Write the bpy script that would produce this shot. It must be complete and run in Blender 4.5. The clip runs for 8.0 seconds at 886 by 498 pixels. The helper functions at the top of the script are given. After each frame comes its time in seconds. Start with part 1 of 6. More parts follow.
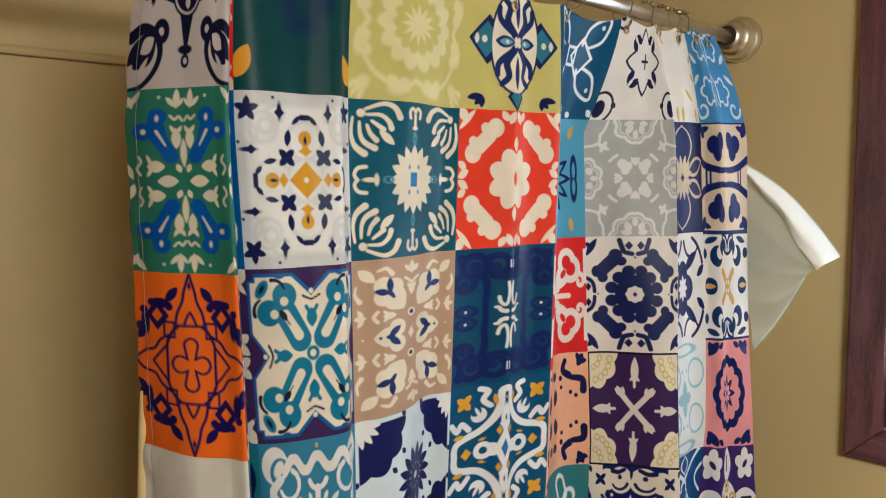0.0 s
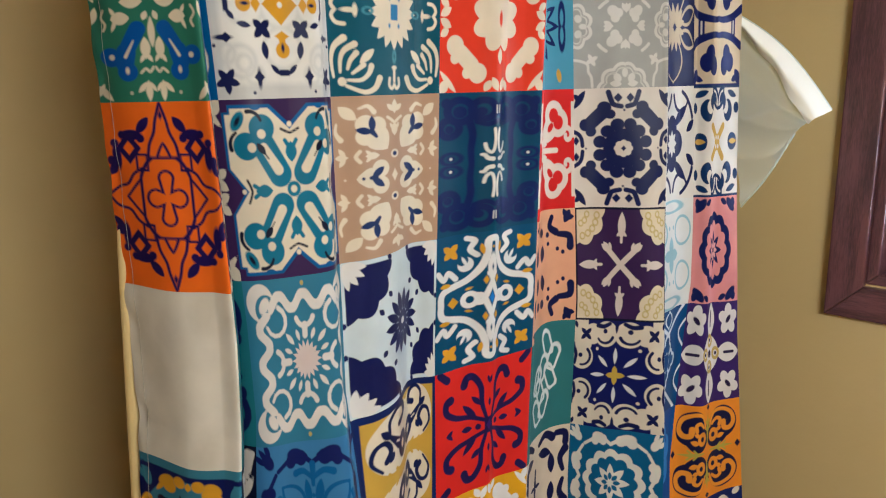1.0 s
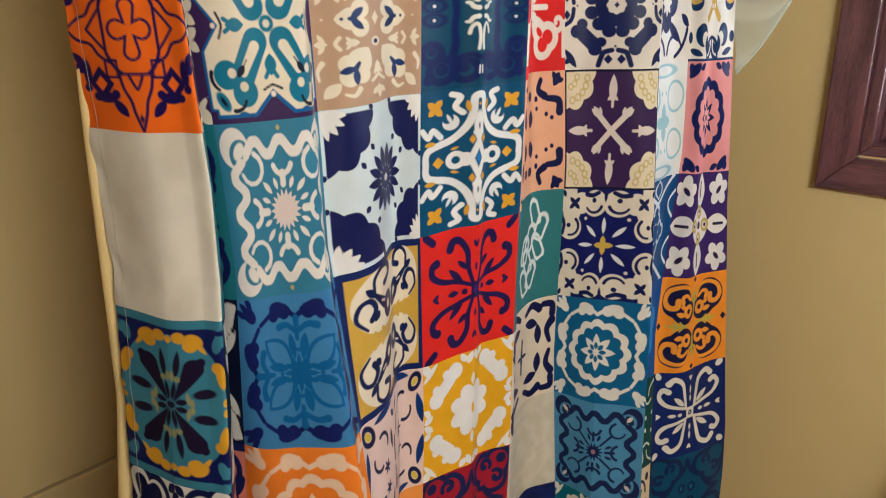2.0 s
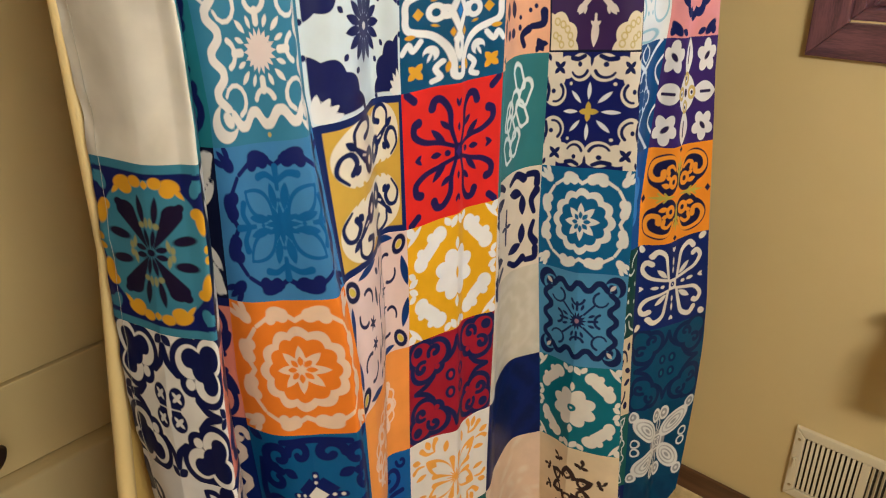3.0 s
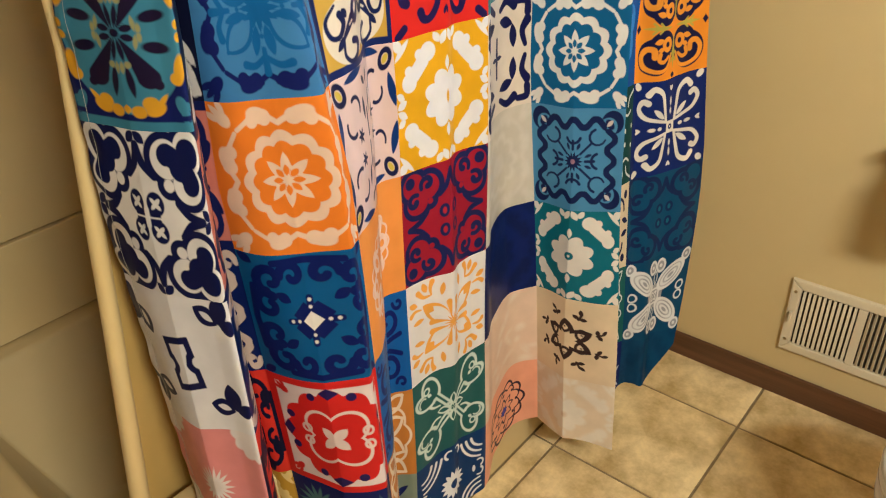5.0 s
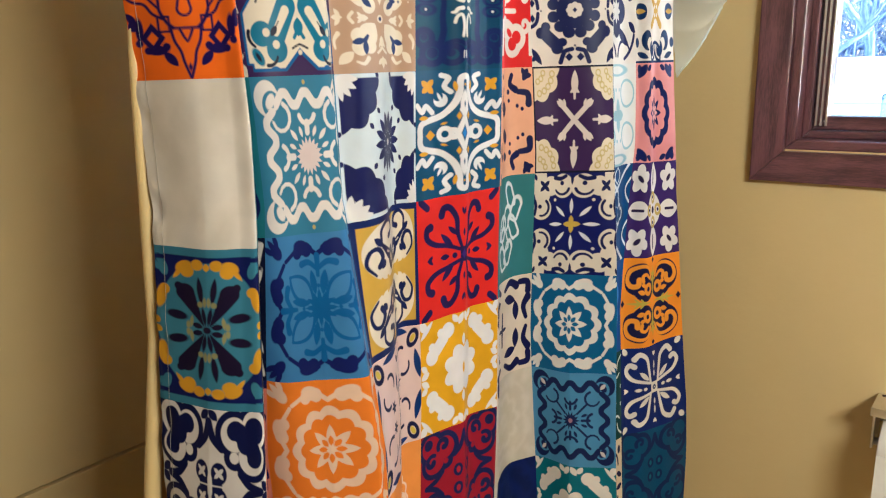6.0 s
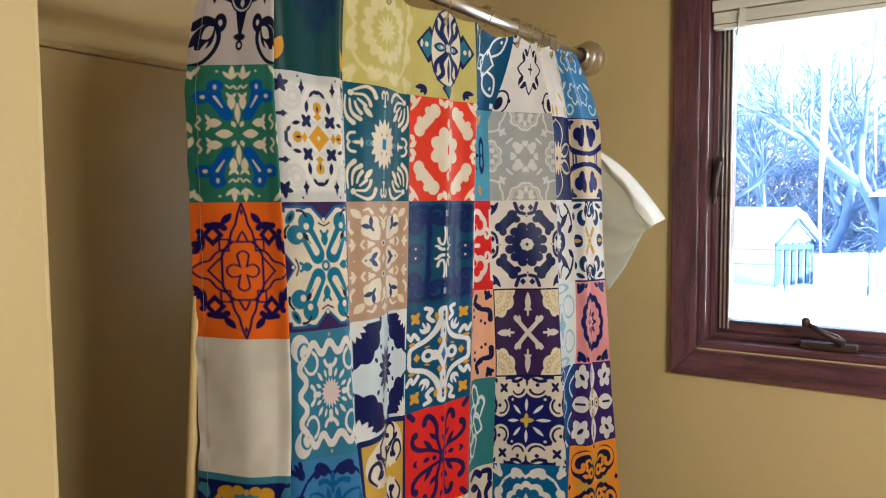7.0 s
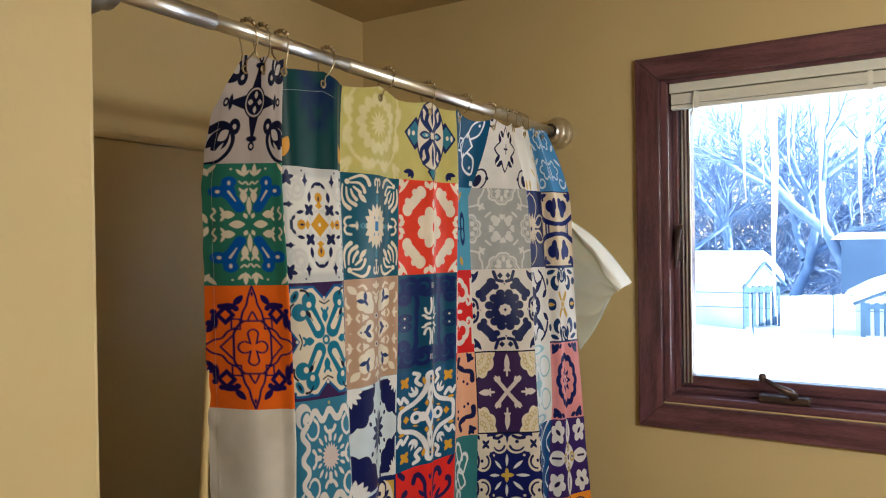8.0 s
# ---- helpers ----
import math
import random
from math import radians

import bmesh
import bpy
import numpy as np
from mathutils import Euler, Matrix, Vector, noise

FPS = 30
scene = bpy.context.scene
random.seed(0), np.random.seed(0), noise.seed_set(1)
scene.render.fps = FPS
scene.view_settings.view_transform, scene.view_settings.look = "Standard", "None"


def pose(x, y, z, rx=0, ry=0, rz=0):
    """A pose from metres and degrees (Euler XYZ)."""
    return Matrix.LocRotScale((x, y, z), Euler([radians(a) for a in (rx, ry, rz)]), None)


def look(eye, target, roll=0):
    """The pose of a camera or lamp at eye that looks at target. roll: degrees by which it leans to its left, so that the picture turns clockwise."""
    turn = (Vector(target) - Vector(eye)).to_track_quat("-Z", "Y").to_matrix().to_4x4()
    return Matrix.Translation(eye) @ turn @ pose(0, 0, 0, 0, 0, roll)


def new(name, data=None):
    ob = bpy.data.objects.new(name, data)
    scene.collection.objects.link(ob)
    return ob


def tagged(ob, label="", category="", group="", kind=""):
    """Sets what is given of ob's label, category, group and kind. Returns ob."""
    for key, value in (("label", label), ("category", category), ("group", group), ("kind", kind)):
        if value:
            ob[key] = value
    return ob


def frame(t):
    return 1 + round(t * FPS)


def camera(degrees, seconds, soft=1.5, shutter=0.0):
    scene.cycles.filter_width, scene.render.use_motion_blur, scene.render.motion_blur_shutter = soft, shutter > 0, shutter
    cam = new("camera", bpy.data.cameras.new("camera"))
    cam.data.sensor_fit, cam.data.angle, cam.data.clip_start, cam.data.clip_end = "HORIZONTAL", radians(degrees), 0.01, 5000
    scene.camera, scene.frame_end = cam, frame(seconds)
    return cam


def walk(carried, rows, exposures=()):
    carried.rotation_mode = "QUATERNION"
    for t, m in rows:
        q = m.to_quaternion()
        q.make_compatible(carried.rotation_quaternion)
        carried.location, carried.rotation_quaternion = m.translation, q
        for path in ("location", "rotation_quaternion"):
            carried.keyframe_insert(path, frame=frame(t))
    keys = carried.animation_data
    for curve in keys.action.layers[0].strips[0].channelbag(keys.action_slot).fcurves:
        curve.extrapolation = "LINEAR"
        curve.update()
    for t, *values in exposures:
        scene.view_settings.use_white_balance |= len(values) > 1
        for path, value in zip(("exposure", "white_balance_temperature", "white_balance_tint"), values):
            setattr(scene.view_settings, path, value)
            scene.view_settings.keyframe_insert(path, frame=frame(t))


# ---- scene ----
cam = camera(63.0, 8.0, soft=1.1)
# seconds, x, y, z in metres, then tilt, lean and turn in degrees
ROWS = [
    (0.0, 0.0032, 0.005, 1.7403, 84.75, 0.57, 46.66),
    (0.5, -0.0012, 0.0043, 1.697, 80.88, 1.04, 46.07),
    (1.0, -0.0048, 0.0131, 1.6557, 77.38, 1.32, 45.44),
    (1.5, -0.0143, 0.0223, 1.6055, 74.05, 1.21, 44.89),
    (1.7, -0.0161, 0.0224, 1.5938, 72.56, 1.35, 44.63),
    (3.0, 0.0022, 0.0117, 1.5015, 63.71, 1.86, 43.08),
    (3.5, 0.0083, -0.0053, 1.4539, 59.92, 2.68, 42.02),
    (4.0, 0.0107, -0.0183, 1.3856, 56.79, 3.62, 41.11),
    (4.2, 0.0046, -0.0171, 1.3595, 55.44, 4.02, 40.59),
    (4.75, 0.004, -0.022, 1.335, 55.6, 3.75, 40.5),
    (5.3, 0.0037, -0.0334, 1.3368, 65.03, 2.52, 40.73),
    (5.5, 0.0076, -0.0607, 1.326, 69.66, 2.29, 40.18),
    (6.0, 0.029, -0.1451, 1.4577, 75.97, 1.85, 39.33),
    (6.5, 0.0529, -0.2633, 1.5755, 81.48, 0.81, 37.1),
    (7.0, 0.0724, -0.3701, 1.6477, 86.21, 0.43, 33.37),
    (7.5, 0.092, -0.4299, 1.6781, 89.31, 1.26, 31.66),
    (8.0, 0.1195, -0.4885, 1.7076, 89.67, 0.82, 31.23),
]
EXPOSE = [(0.0, 3.08, 5950, 8), (1.5, 3.20, 6050, 8), (3.0, 3.50, 6380, 7), (4.2, 3.74, 6600, 7), (5.5, 3.77, 6220, 7), (6.2, 3.37, 6100, 8), (7.0, 3.03, 6060, 8), (8.0, 2.78, 6150, 8)]
walk(cam, [(row[0], pose(*row[1:])) for row in ROWS], EXPOSE)

# ---------------------------------------------------------------- light
world = bpy.data.worlds.new("winter_sky")
scene.world = world
world.use_nodes = True
wn = world.node_tree
sky = wn.nodes.new("ShaderNodeTexSky")
sky.sky_type, sky.sun_disc = "NISHITA", False
sky.sun_elevation, sky.sun_rotation = radians(24), radians(98)
sky.air_density, sky.dust_density = 1.2, 0.5
wn.links.new(sky.outputs["Color"], wn.nodes["Background"].inputs["Color"])
wn.nodes["Background"].inputs["Strength"].default_value = 0.15

sun = new("sun", bpy.data.lights.new("sun", "SUN"))
sun.data.energy, sun.data.angle, sun.data.color = 4.6, radians(0.5), (1.0, 0.94, 0.86)
sun.matrix_world = look((20, 4.5, 9.2), (0, 6, 0))

# warm vanity lamp of the bathroom, high on the wall behind the viewer
lamp = new("vanity_lamp", bpy.data.lights.new("vanity_lamp", "AREA"))
lamp.data.shape, lamp.data.size, lamp.data.size_y = "RECTANGLE", 0.95, 0.14
lamp.data.energy, lamp.data.color = 4.6, (1.0, 0.97, 0.84)
lamp.matrix_world = look((1.20, 0.06, 2.02), (0.05, 1.30, 0.85))


# ---------------------------------------------------------------- materials


def material(name, rough=0.6, metal=0.0):
    m = bpy.data.materials.new(name)
    m.use_nodes = True
    b = m.node_tree.nodes["Principled BSDF"]
    b.inputs["Roughness"].default_value, b.inputs["Metallic"].default_value = rough, metal
    return m, m.node_tree, b


def node(tree, kind, **values):
    n = tree.nodes.new(kind)
    for key, value in values.items():
        n.inputs[key].default_value = value
    return n


def mottled(name, c1, c2, scale, rough=0.6, bump=0.0, bump_scale=200.0, metal=0.0, stretch=(1, 1, 1), fine=0.15, detail=5.0):
    """A surface that wanders between two colours, with finer grain and a fine relief."""
    m, t, b = material(name, rough, metal)
    pos = node(t, "ShaderNodeTexCoord")
    mp = node(t, "ShaderNodeMapping", Scale=stretch)
    t.links.new(pos.outputs["Object"], mp.inputs["Vector"])
    big = node(t, "ShaderNodeTexNoise", Scale=scale, Detail=detail, Roughness=0.6)
    t.links.new(mp.outputs["Vector"], big.inputs["Vector"])
    small = node(t, "ShaderNodeTexNoise", Scale=scale * 14, Detail=3.0)
    t.links.new(mp.outputs["Vector"], small.inputs["Vector"])
    blend = node(t, "ShaderNodeMath")
    blend.operation = "MULTIPLY_ADD"
    t.links.new(small.outputs["Fac"], blend.inputs[0])
    blend.inputs[1].default_value = fine
    t.links.new(big.outputs["Fac"], blend.inputs[2])
    ramp = node(t, "ShaderNodeMapRange", **{"From Min": 0.35 + fine / 2, "From Max": 0.65 + fine / 2})
    t.links.new(blend.outputs[0], ramp.inputs["Value"])
    mix = node(t, "ShaderNodeMix")
    mix.data_type = "RGBA"
    mix.inputs["A"].default_value, mix.inputs["B"].default_value = (0, 0, 0, 1), (0, 0, 0, 1)
    mix.inputs[6].default_value, mix.inputs[7].default_value = (*c1, 1), (*c2, 1)
    t.links.new(ramp.outputs[0], mix.inputs[0])
    t.links.new(mix.outputs[2], b.inputs["Base Color"])
    if bump:
        grain = node(t, "ShaderNodeTexNoise", Scale=bump_scale, Detail=3.0)
        t.links.new(mp.outputs["Vector"], grain.inputs["Vector"])
        rel = node(t, "ShaderNodeBump", Strength=bump, Distance=0.002)
        t.links.new(grain.outputs["Fac"], rel.inputs["Height"])
        t.links.new(rel.outputs["Normal"], b.inputs["Normal"])
    return m


M_WALL = mottled("wall_paint", (0.61, 0.465, 0.235), (0.64, 0.49, 0.255), 1.6, 0.55, 0.35, 60.0)
# the wall's tan at about four fifths, even over the whole ceiling
M_CEIL = mottled("ceiling_tan", (0.48, 0.36, 0.18), (0.51, 0.385, 0.20), 1.2, 0.8, 0.3, 90.0)
M_SURROUND = mottled("tub_surround", (0.58, 0.44, 0.22), (0.62, 0.47, 0.24), 1.2, 0.34, 0.05, 40.0)
M_TUB = mottled("tub_enamel", (0.52, 0.40, 0.205), (0.56, 0.43, 0.23), 2.0, 0.22)
M_TILE = mottled("floor_tile", (0.47, 0.32, 0.135), (0.92, 0.73, 0.42), 9.0, 0.4, 0.12, 60.0, fine=0.10, detail=8.0)
M_GROUT = mottled("floor_grout", (0.26, 0.185, 0.10), (0.33, 0.24, 0.135), 30.0, 0.9, 0.4, 300.0)
M_BASE = mottled("baseboard_wood", (0.085, 0.035, 0.016), (0.14, 0.06, 0.028), 8.0, 0.4, 0.2, 60.0, stretch=(0.3, 3, 6))
# brown oak stain, with the purple cast of window light mixed into it
M_OAK = mottled("stained_oak_skylit", (0.066, 0.027, 0.038), (0.172, 0.070, 0.086), 9.0, 0.30, 0.3, 60.0, stretch=(5, 5, 0.5), fine=0.5)
M_OAKH = mottled("stained_oak_across_skylit", (0.066, 0.027, 0.038), (0.172, 0.070, 0.086), 9.0, 0.30, 0.3, 60.0, stretch=(0.5, 5, 5), fine=0.5)
for _m in (M_OAK, M_OAKH):  # varnish
    _m.node_tree.nodes["Principled BSDF"].inputs["Coat Weight"].default_value = 0.4
    _m.node_tree.nodes["Principled BSDF"].inputs["Coat Roughness"].default_value = 0.18
M_WHITE = mottled("white_plastic", (0.74, 0.71, 0.64), (0.78, 0.75, 0.68), 6.0, 0.45)
M_VENT = mottled("vent_enamel", (0.66, 0.56, 0.40), (0.70, 0.60, 0.44), 8.0, 0.42)
M_DARK = mottled("duct_dark", (0.03, 0.022, 0.014), (0.05, 0.035, 0.02), 5.0, 0.8)
M_NICKEL = mottled("brushed_nickel", (0.74, 0.71, 0.67), (0.80, 0.77, 0.74), 30.0, 0.34, 0.05, 150.0, metal=1.0)
M_BRASS = mottled("antique_wire", (0.42, 0.33, 0.20), (0.55, 0.44, 0.28), 40.0, 0.28, metal=1.0)
M_BRONZE = mottled("bronze_hardware", (0.07, 0.045, 0.04), (0.11, 0.07, 0.06), 30.0, 0.4, metal=0.6)
M_LINER = mottled("liner_plastic", (0.56, 0.36, 0.11), (0.62, 0.41, 0.14), 3.0, 0.4)
M_LINEREDGE = mottled("liner_rolled_edge", (0.68, 0.50, 0.24), (0.72, 0.54, 0.27), 3.0, 0.4)
M_PAPER = mottled("tissue_paper", (0.80, 0.78, 0.74), (0.84, 0.82, 0.78), 30.0, 0.9, 0.3, 200.0)
M_CHINA = mottled("white_china", (0.76, 0.73, 0.67), (0.78, 0.75, 0.69), 3.0, 0.12)
M_SNOW = mottled("snow", (0.80, 0.83, 0.88), (0.86, 0.88, 0.92), 0.6, 0.9, 0.4, 3.0)
# the bark's blue is outdoor haze and cool cast, put into its colour
M_BARK = mottled("bark_blue_haze", (0.105, 0.18, 0.325), (0.155, 0.245, 0.42), 3.0, 0.9, 0.5, 14.0)
# cool outdoor shade and haze are put into these board and siding colours
M_SHED = mottled("shed_boards_shaded", (0.018, 0.055, 0.11), (0.03, 0.085, 0.16), 2.0, 0.8)
M_HOUSE = mottled("far_siding_blue_cast", (0.045, 0.095, 0.18), (0.06, 0.12, 0.22), 1.0, 0.8)
M_SIDING = mottled("white_boards_shaded", (0.36, 0.42, 0.50), (0.44, 0.50, 0.57), 2.0, 0.8)
M_ICE, _t, _b = material("icicle_ice", 0.15)
_b.inputs["Base Color"].default_value = (0.88, 0.93, 0.97, 1)
_tr = node(_t, "ShaderNodeBsdfTranslucent", Color=(0.92, 0.96, 1.0, 1))
_mx = node(_t, "ShaderNodeMixShader", Fac=0.6)
_t.links.new(_b.outputs[0], _mx.inputs[1])
_t.links.new(_tr.outputs[0], _mx.inputs[2])
_t.links.new(_mx.outputs[0], _t.nodes["Material Output"].inputs["Surface"])
M_GLASS, _t, _b = material("window_glass", 0.02)
_b.inputs["Transmission Weight"].default_value, _b.inputs["IOR"].default_value = 1.0, 1.1

# ---------------------------------------------------------------- mesh helpers


def part(name, bm, mat, parent=None, label="", smooth=False):
    """Links a bmesh as one mesh object under a thing, a part or nothing."""
    mesh = bpy.data.meshes.new(name)
    bm.normal_update()
    bm.to_mesh(mesh)
    bm.free()
    mesh.materials.append(mat)
    if smooth:
        mesh.polygons.foreach_set("use_smooth", [True] * len(mesh.polygons))
    ob = new(name, mesh)
    if parent is not None:
        ob.parent = parent
    return tagged(ob, label)


def thing(name, label, category, group="", kind=""):
    return tagged(new(name), label, category, group, kind)


def block(x0, x1, y0, y1, z0, z1, bevel=0.0, bm=None):
    """A box between limits, with softened edges."""
    bm = bm or bmesh.new()
    made = bmesh.ops.create_cube(bm, size=1.0, matrix=Matrix.Translation(((x0 + x1) / 2, (y0 + y1) / 2, (z0 + z1) / 2)) @ Matrix.Diagonal((x1 - x0, y1 - y0, z1 - z0, 1)))
    if bevel:
        edges = {e for v in made["verts"] for e in v.link_edges}
        bmesh.ops.bevel(bm, geom=list(edges), offset=bevel, segments=2, profile=0.6, affect="EDGES")
    return bm


def tube(points, radius, sides=10, bm=None, closed_ends=True):
    """A round bar along points; radius may be a list."""
    bm = bm or bmesh.new()
    pts = [Vector(p) for p in points]
    radii = radius if isinstance(radius, (list, tuple)) else [radius] * len(pts)
    rings = []
    side = None
    for i, p in enumerate(pts):
        d = (pts[min(i + 1, len(pts) - 1)] - pts[max(i - 1, 0)]).normalized()
        ref = side if side is not None else (Vector((0, 0, 1)) if abs(d.z) < 0.9 else Vector((1, 0, 0)))
        a = d.cross(ref).normalized() if side is None else (ref - d * ref.dot(d)).normalized()
        side = a
        b = d.cross(a)
        rings.append([bm.verts.new(p + (a * math.cos(k * math.tau / sides) + b * math.sin(k * math.tau / sides)) * radii[i]) for k in range(sides)])
    for r0, r1 in zip(rings, rings[1:]):
        for k in range(sides):
            bm.faces.new((r0[k], r0[(k + 1) % sides], r1[(k + 1) % sides], r1[k]))
    if closed_ends:
        bm.faces.new(list(reversed(rings[0])))
        bm.faces.new(rings[-1])
    return bm


def lathe(profile, m=Matrix(), sides=32, bm=None):
    """A turned body from (radius, height) pairs about z, placed by m."""
    bm = bm or bmesh.new()
    rings = [[bm.verts.new(m @ Vector((r * math.cos(k * math.tau / sides), r * math.sin(k * math.tau / sides), h))) for k in range(sides)] for r, h in profile]
    for r0, r1 in zip(rings, rings[1:]):
        for k in range(sides):
            bm.faces.new((r0[k], r0[(k + 1) % sides], r1[(k + 1) % sides], r1[k]))
    bm.faces.new(list(reversed(rings[0])))
    bm.faces.new(rings[-1])
    return bm


def grid_mesh(name, nu, nv, place, mat, parent=None, label=""):
    """A smooth sheet from place(s, t) with s and t from 0 to 1."""
    bm = bmesh.new()
    vs = [[bm.verts.new(place(i / nu, j / nv)) for i in range(nu + 1)] for j in range(nv + 1)]
    for j in range(nv):
        for i in range(nu):
            bm.faces.new((vs[j][i], vs[j][i + 1], vs[j + 1][i + 1], vs[j + 1][i]))
    return part(name, bm, mat, parent, label, smooth=True)


def prism(outline, y0, y1, bm=None):
    """An outline of (x, z) pairs drawn out from y0 to y1."""
    bm = bm or bmesh.new()
    a = [bm.verts.new((x, y0, z)) for x, z in outline]
    b = [bm.verts.new((x, y1, z)) for x, z in outline]
    bm.faces.new(a)
    bm.faces.new(list(reversed(b)))
    n = len(a)
    for i in range(n):
        bm.faces.new((a[i], b[i], b[(i + 1) % n], a[(i + 1) % n]))
    bmesh.ops.recalc_face_normals(bm, faces=bm.faces[:])
    return bm


# ---------------------------------------------------------------- the room
WALL_Y = 1.544      # window wall
BACK_X = -1.43      # long wall of the tub alcove
JAMB_X = -0.645     # room side of the alcove's end wall
CEIL = 2.492
ROOM_X, ROOM_Y = 1.35, -2.2

# window opening
WX0, WX1, WZ0, WZ1 = -0.395, 0.585, 1.270, 2.152

tagged(part("floor", block(-1.5, ROOM_X + 0.12, ROOM_Y - 0.12, WALL_Y + 0.13, -0.12, -0.004), M_GROUT), "tan mottled ceramic floor tiles with dark grout lines", "floor", kind="structure")
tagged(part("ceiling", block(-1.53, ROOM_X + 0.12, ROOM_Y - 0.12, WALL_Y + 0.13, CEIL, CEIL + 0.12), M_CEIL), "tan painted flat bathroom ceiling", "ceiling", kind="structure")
bm = bmesh.new()
for lim in ((-1.53, WX0 - 0.007, 0, CEIL), (WX1 + 0.007, ROOM_X + 0.12, 0, CEIL), (WX0 - 0.007, WX1 + 0.007, 0, WZ0 - 0.007), (WX0 - 0.007, WX1 + 0.007, WZ1 + 0.012, CEIL)):
    block(lim[0], lim[1], WALL_Y, WALL_Y + 0.13, lim[2], lim[3], bm=bm)
tagged(part("wall_north", bm, M_WALL), "tan painted bathroom wall with a window opening", "wall", kind="structure")
tagged(part("wall_west", block(BACK_X - 0.12, BACK_X, -0.12, WALL_Y, 0, CEIL), M_WALL), "tan painted long wall behind the bathtub", "wall", kind="structure")
bm = block(BACK_X - 0.12, JAMB_X, -0.12, 0.012, 0, CEIL, 0.006)
tagged(part("wall_alcove_end", bm, M_WALL), "tan painted end wall of the tub alcove", "wall", kind="structure")
tagged(part("wall_west_room", block(JAMB_X - 0.12, JAMB_X, ROOM_Y, -0.123, 0, CEIL), M_WALL), "tan painted bathroom side wall", "wall", kind="structure")
tagged(part("wall_south", block(-0.8, ROOM_X + 0.12, ROOM_Y - 0.12, ROOM_Y, 0, CEIL), M_WALL), "tan painted bathroom wall", "wall", kind="structure")
tagged(part("wall_east", block(ROOM_X, ROOM_X + 0.12, ROOM_Y, WALL_Y, 0, CEIL), M_WALL), "tan painted bathroom wall", "wall", kind="structure")
tagged(part("baseboard", block(-0.645, ROOM_X, WALL_Y - 0.013, WALL_Y - 0.001, 0.0, 0.070, 0.004), M_BASE), "dark brown stained wooden baseboard along the wall", "baseboard", kind="structure")

# window casing, jamb, sash
win = thing("window_1", "casement window with dark stained oak casing and a crank handle", "window", kind="structure")
CW = 0.072
yc0, yc1 = WALL_Y - 0.018, WALL_Y - 0.0005


def mitred(name, x0, x1, z0, z1, w, y0, y1, mats, parent):
    """Four mitred bars of a frame; x0..z1 is its outside."""
    for k, out in enumerate((((x0, z0), (x1, z0), (x1 - w, z0 + w), (x0 + w, z0 + w)), ((x0, z1), (x0 + w, z1 - w), (x1 - w, z1 - w), (x1, z1)),
                             ((x0, z0), (x0 + w, z0 + w), (x0 + w, z1 - w), (x0, z1)), ((x1, z0), (x1, z1), (x1 - w, z1 - w), (x1 - w, z0 + w)))):
        bm = prism(out, y0, y1)
        bmesh.ops.bevel(bm, geom=[e for e in bm.edges if all(abs(v.co.y - y0) < 1e-6 for v in e.verts)], offset=0.004, segments=2, profile=0.6, affect="EDGES")
        part(name, bm, mats[0] if k < 2 else mats[1], parent)


mitred("casing", WX0 - CW, WX1 + CW, WZ0 - CW - 0.004, WZ1 + 0.066, CW - 0.006, yc0, yc1, (M_OAKH, M_OAK), win)
mitred("jamb", WX0 - 0.007, WX1 + 0.007, WZ0 - 0.007, WZ1 + 0.012, 0.021, WALL_Y, WALL_Y + 0.128, (M_OAKH, M_OAK), win)
mitred("stop", WX0 + 0.0142, WX1 - 0.0142, WZ0 + 0.0142, WZ1 - 0.0092, 0.016, WALL_Y + 0.045, WALL_Y + 0.125, (M_OAKH, M_OAK), win)
mitred("sash_frame", WX0 + 0.031, WX1 - 0.031, WZ0 + 0.031, WZ1 - 0.031, 0.030, WALL_Y + 0.062, WALL_Y + 0.100, (M_OAKH, M_OAK), win)
pane = part("glass_pane", block(WX0 + 0.060, WX1 - 0.060, WALL_Y + 0.078, WALL_Y + 0.082, WZ0 + 0.060, WZ1 - 0.060), M_GLASS, win)
pane.visible_shadow = False
# metal track beside the sash
for dx in (0.036, 0.046, 0.056):
    part("weather_strip", block(WX0 + dx, WX0 + dx + 0.004, WALL_Y + 0.054, WALL_Y + 0.0615, WZ0 + 0.04, WZ1 - 0.04, 0.001), M_NICKEL, win)

# crank operator and its folding arm
crank = thing("window_crank", "dark bronze window crank with folded handle on the sill", "window crank")
bm = block(-0.160, -0.036, WALL_Y + 0.006, WALL_Y + 0.044, WZ0 + 0.0145, WZ0 + 0.034, 0.006)
part("crank_housing", bm, M_BRONZE, crank)
part("crank_arm", tube([(-0.072, WALL_Y + 0.008, WZ0 + 0.036), (-0.085, WALL_Y - 0.002, WZ0 + 0.048), (-0.115, WALL_Y - 0.006, WZ0 + 0.062), (-0.143, WALL_Y - 0.008, WZ0 + 0.078)], [0.012, 0.011, 0.007, 0.006]), M_BRONZE, crank, smooth=True)
part("crank_knob", lathe([(0.002, -0.012), (0.009, -0.010), (0.010, 0.004), (0.006, 0.010)], pose(-0.147, WALL_Y - 0.008, WZ0 + 0.083), 14), M_BRONZE, crank, smooth=True)

latch = thing("sash_latch", "small metal sash lock lever on the window jamb", "window latch")
part("latch_plate", block(WX0 + 0.026, WX0 + 0.044, WALL_Y + 0.030, WALL_Y + 0.044, 1.655, 1.755, 0.003), M_BRONZE, latch)
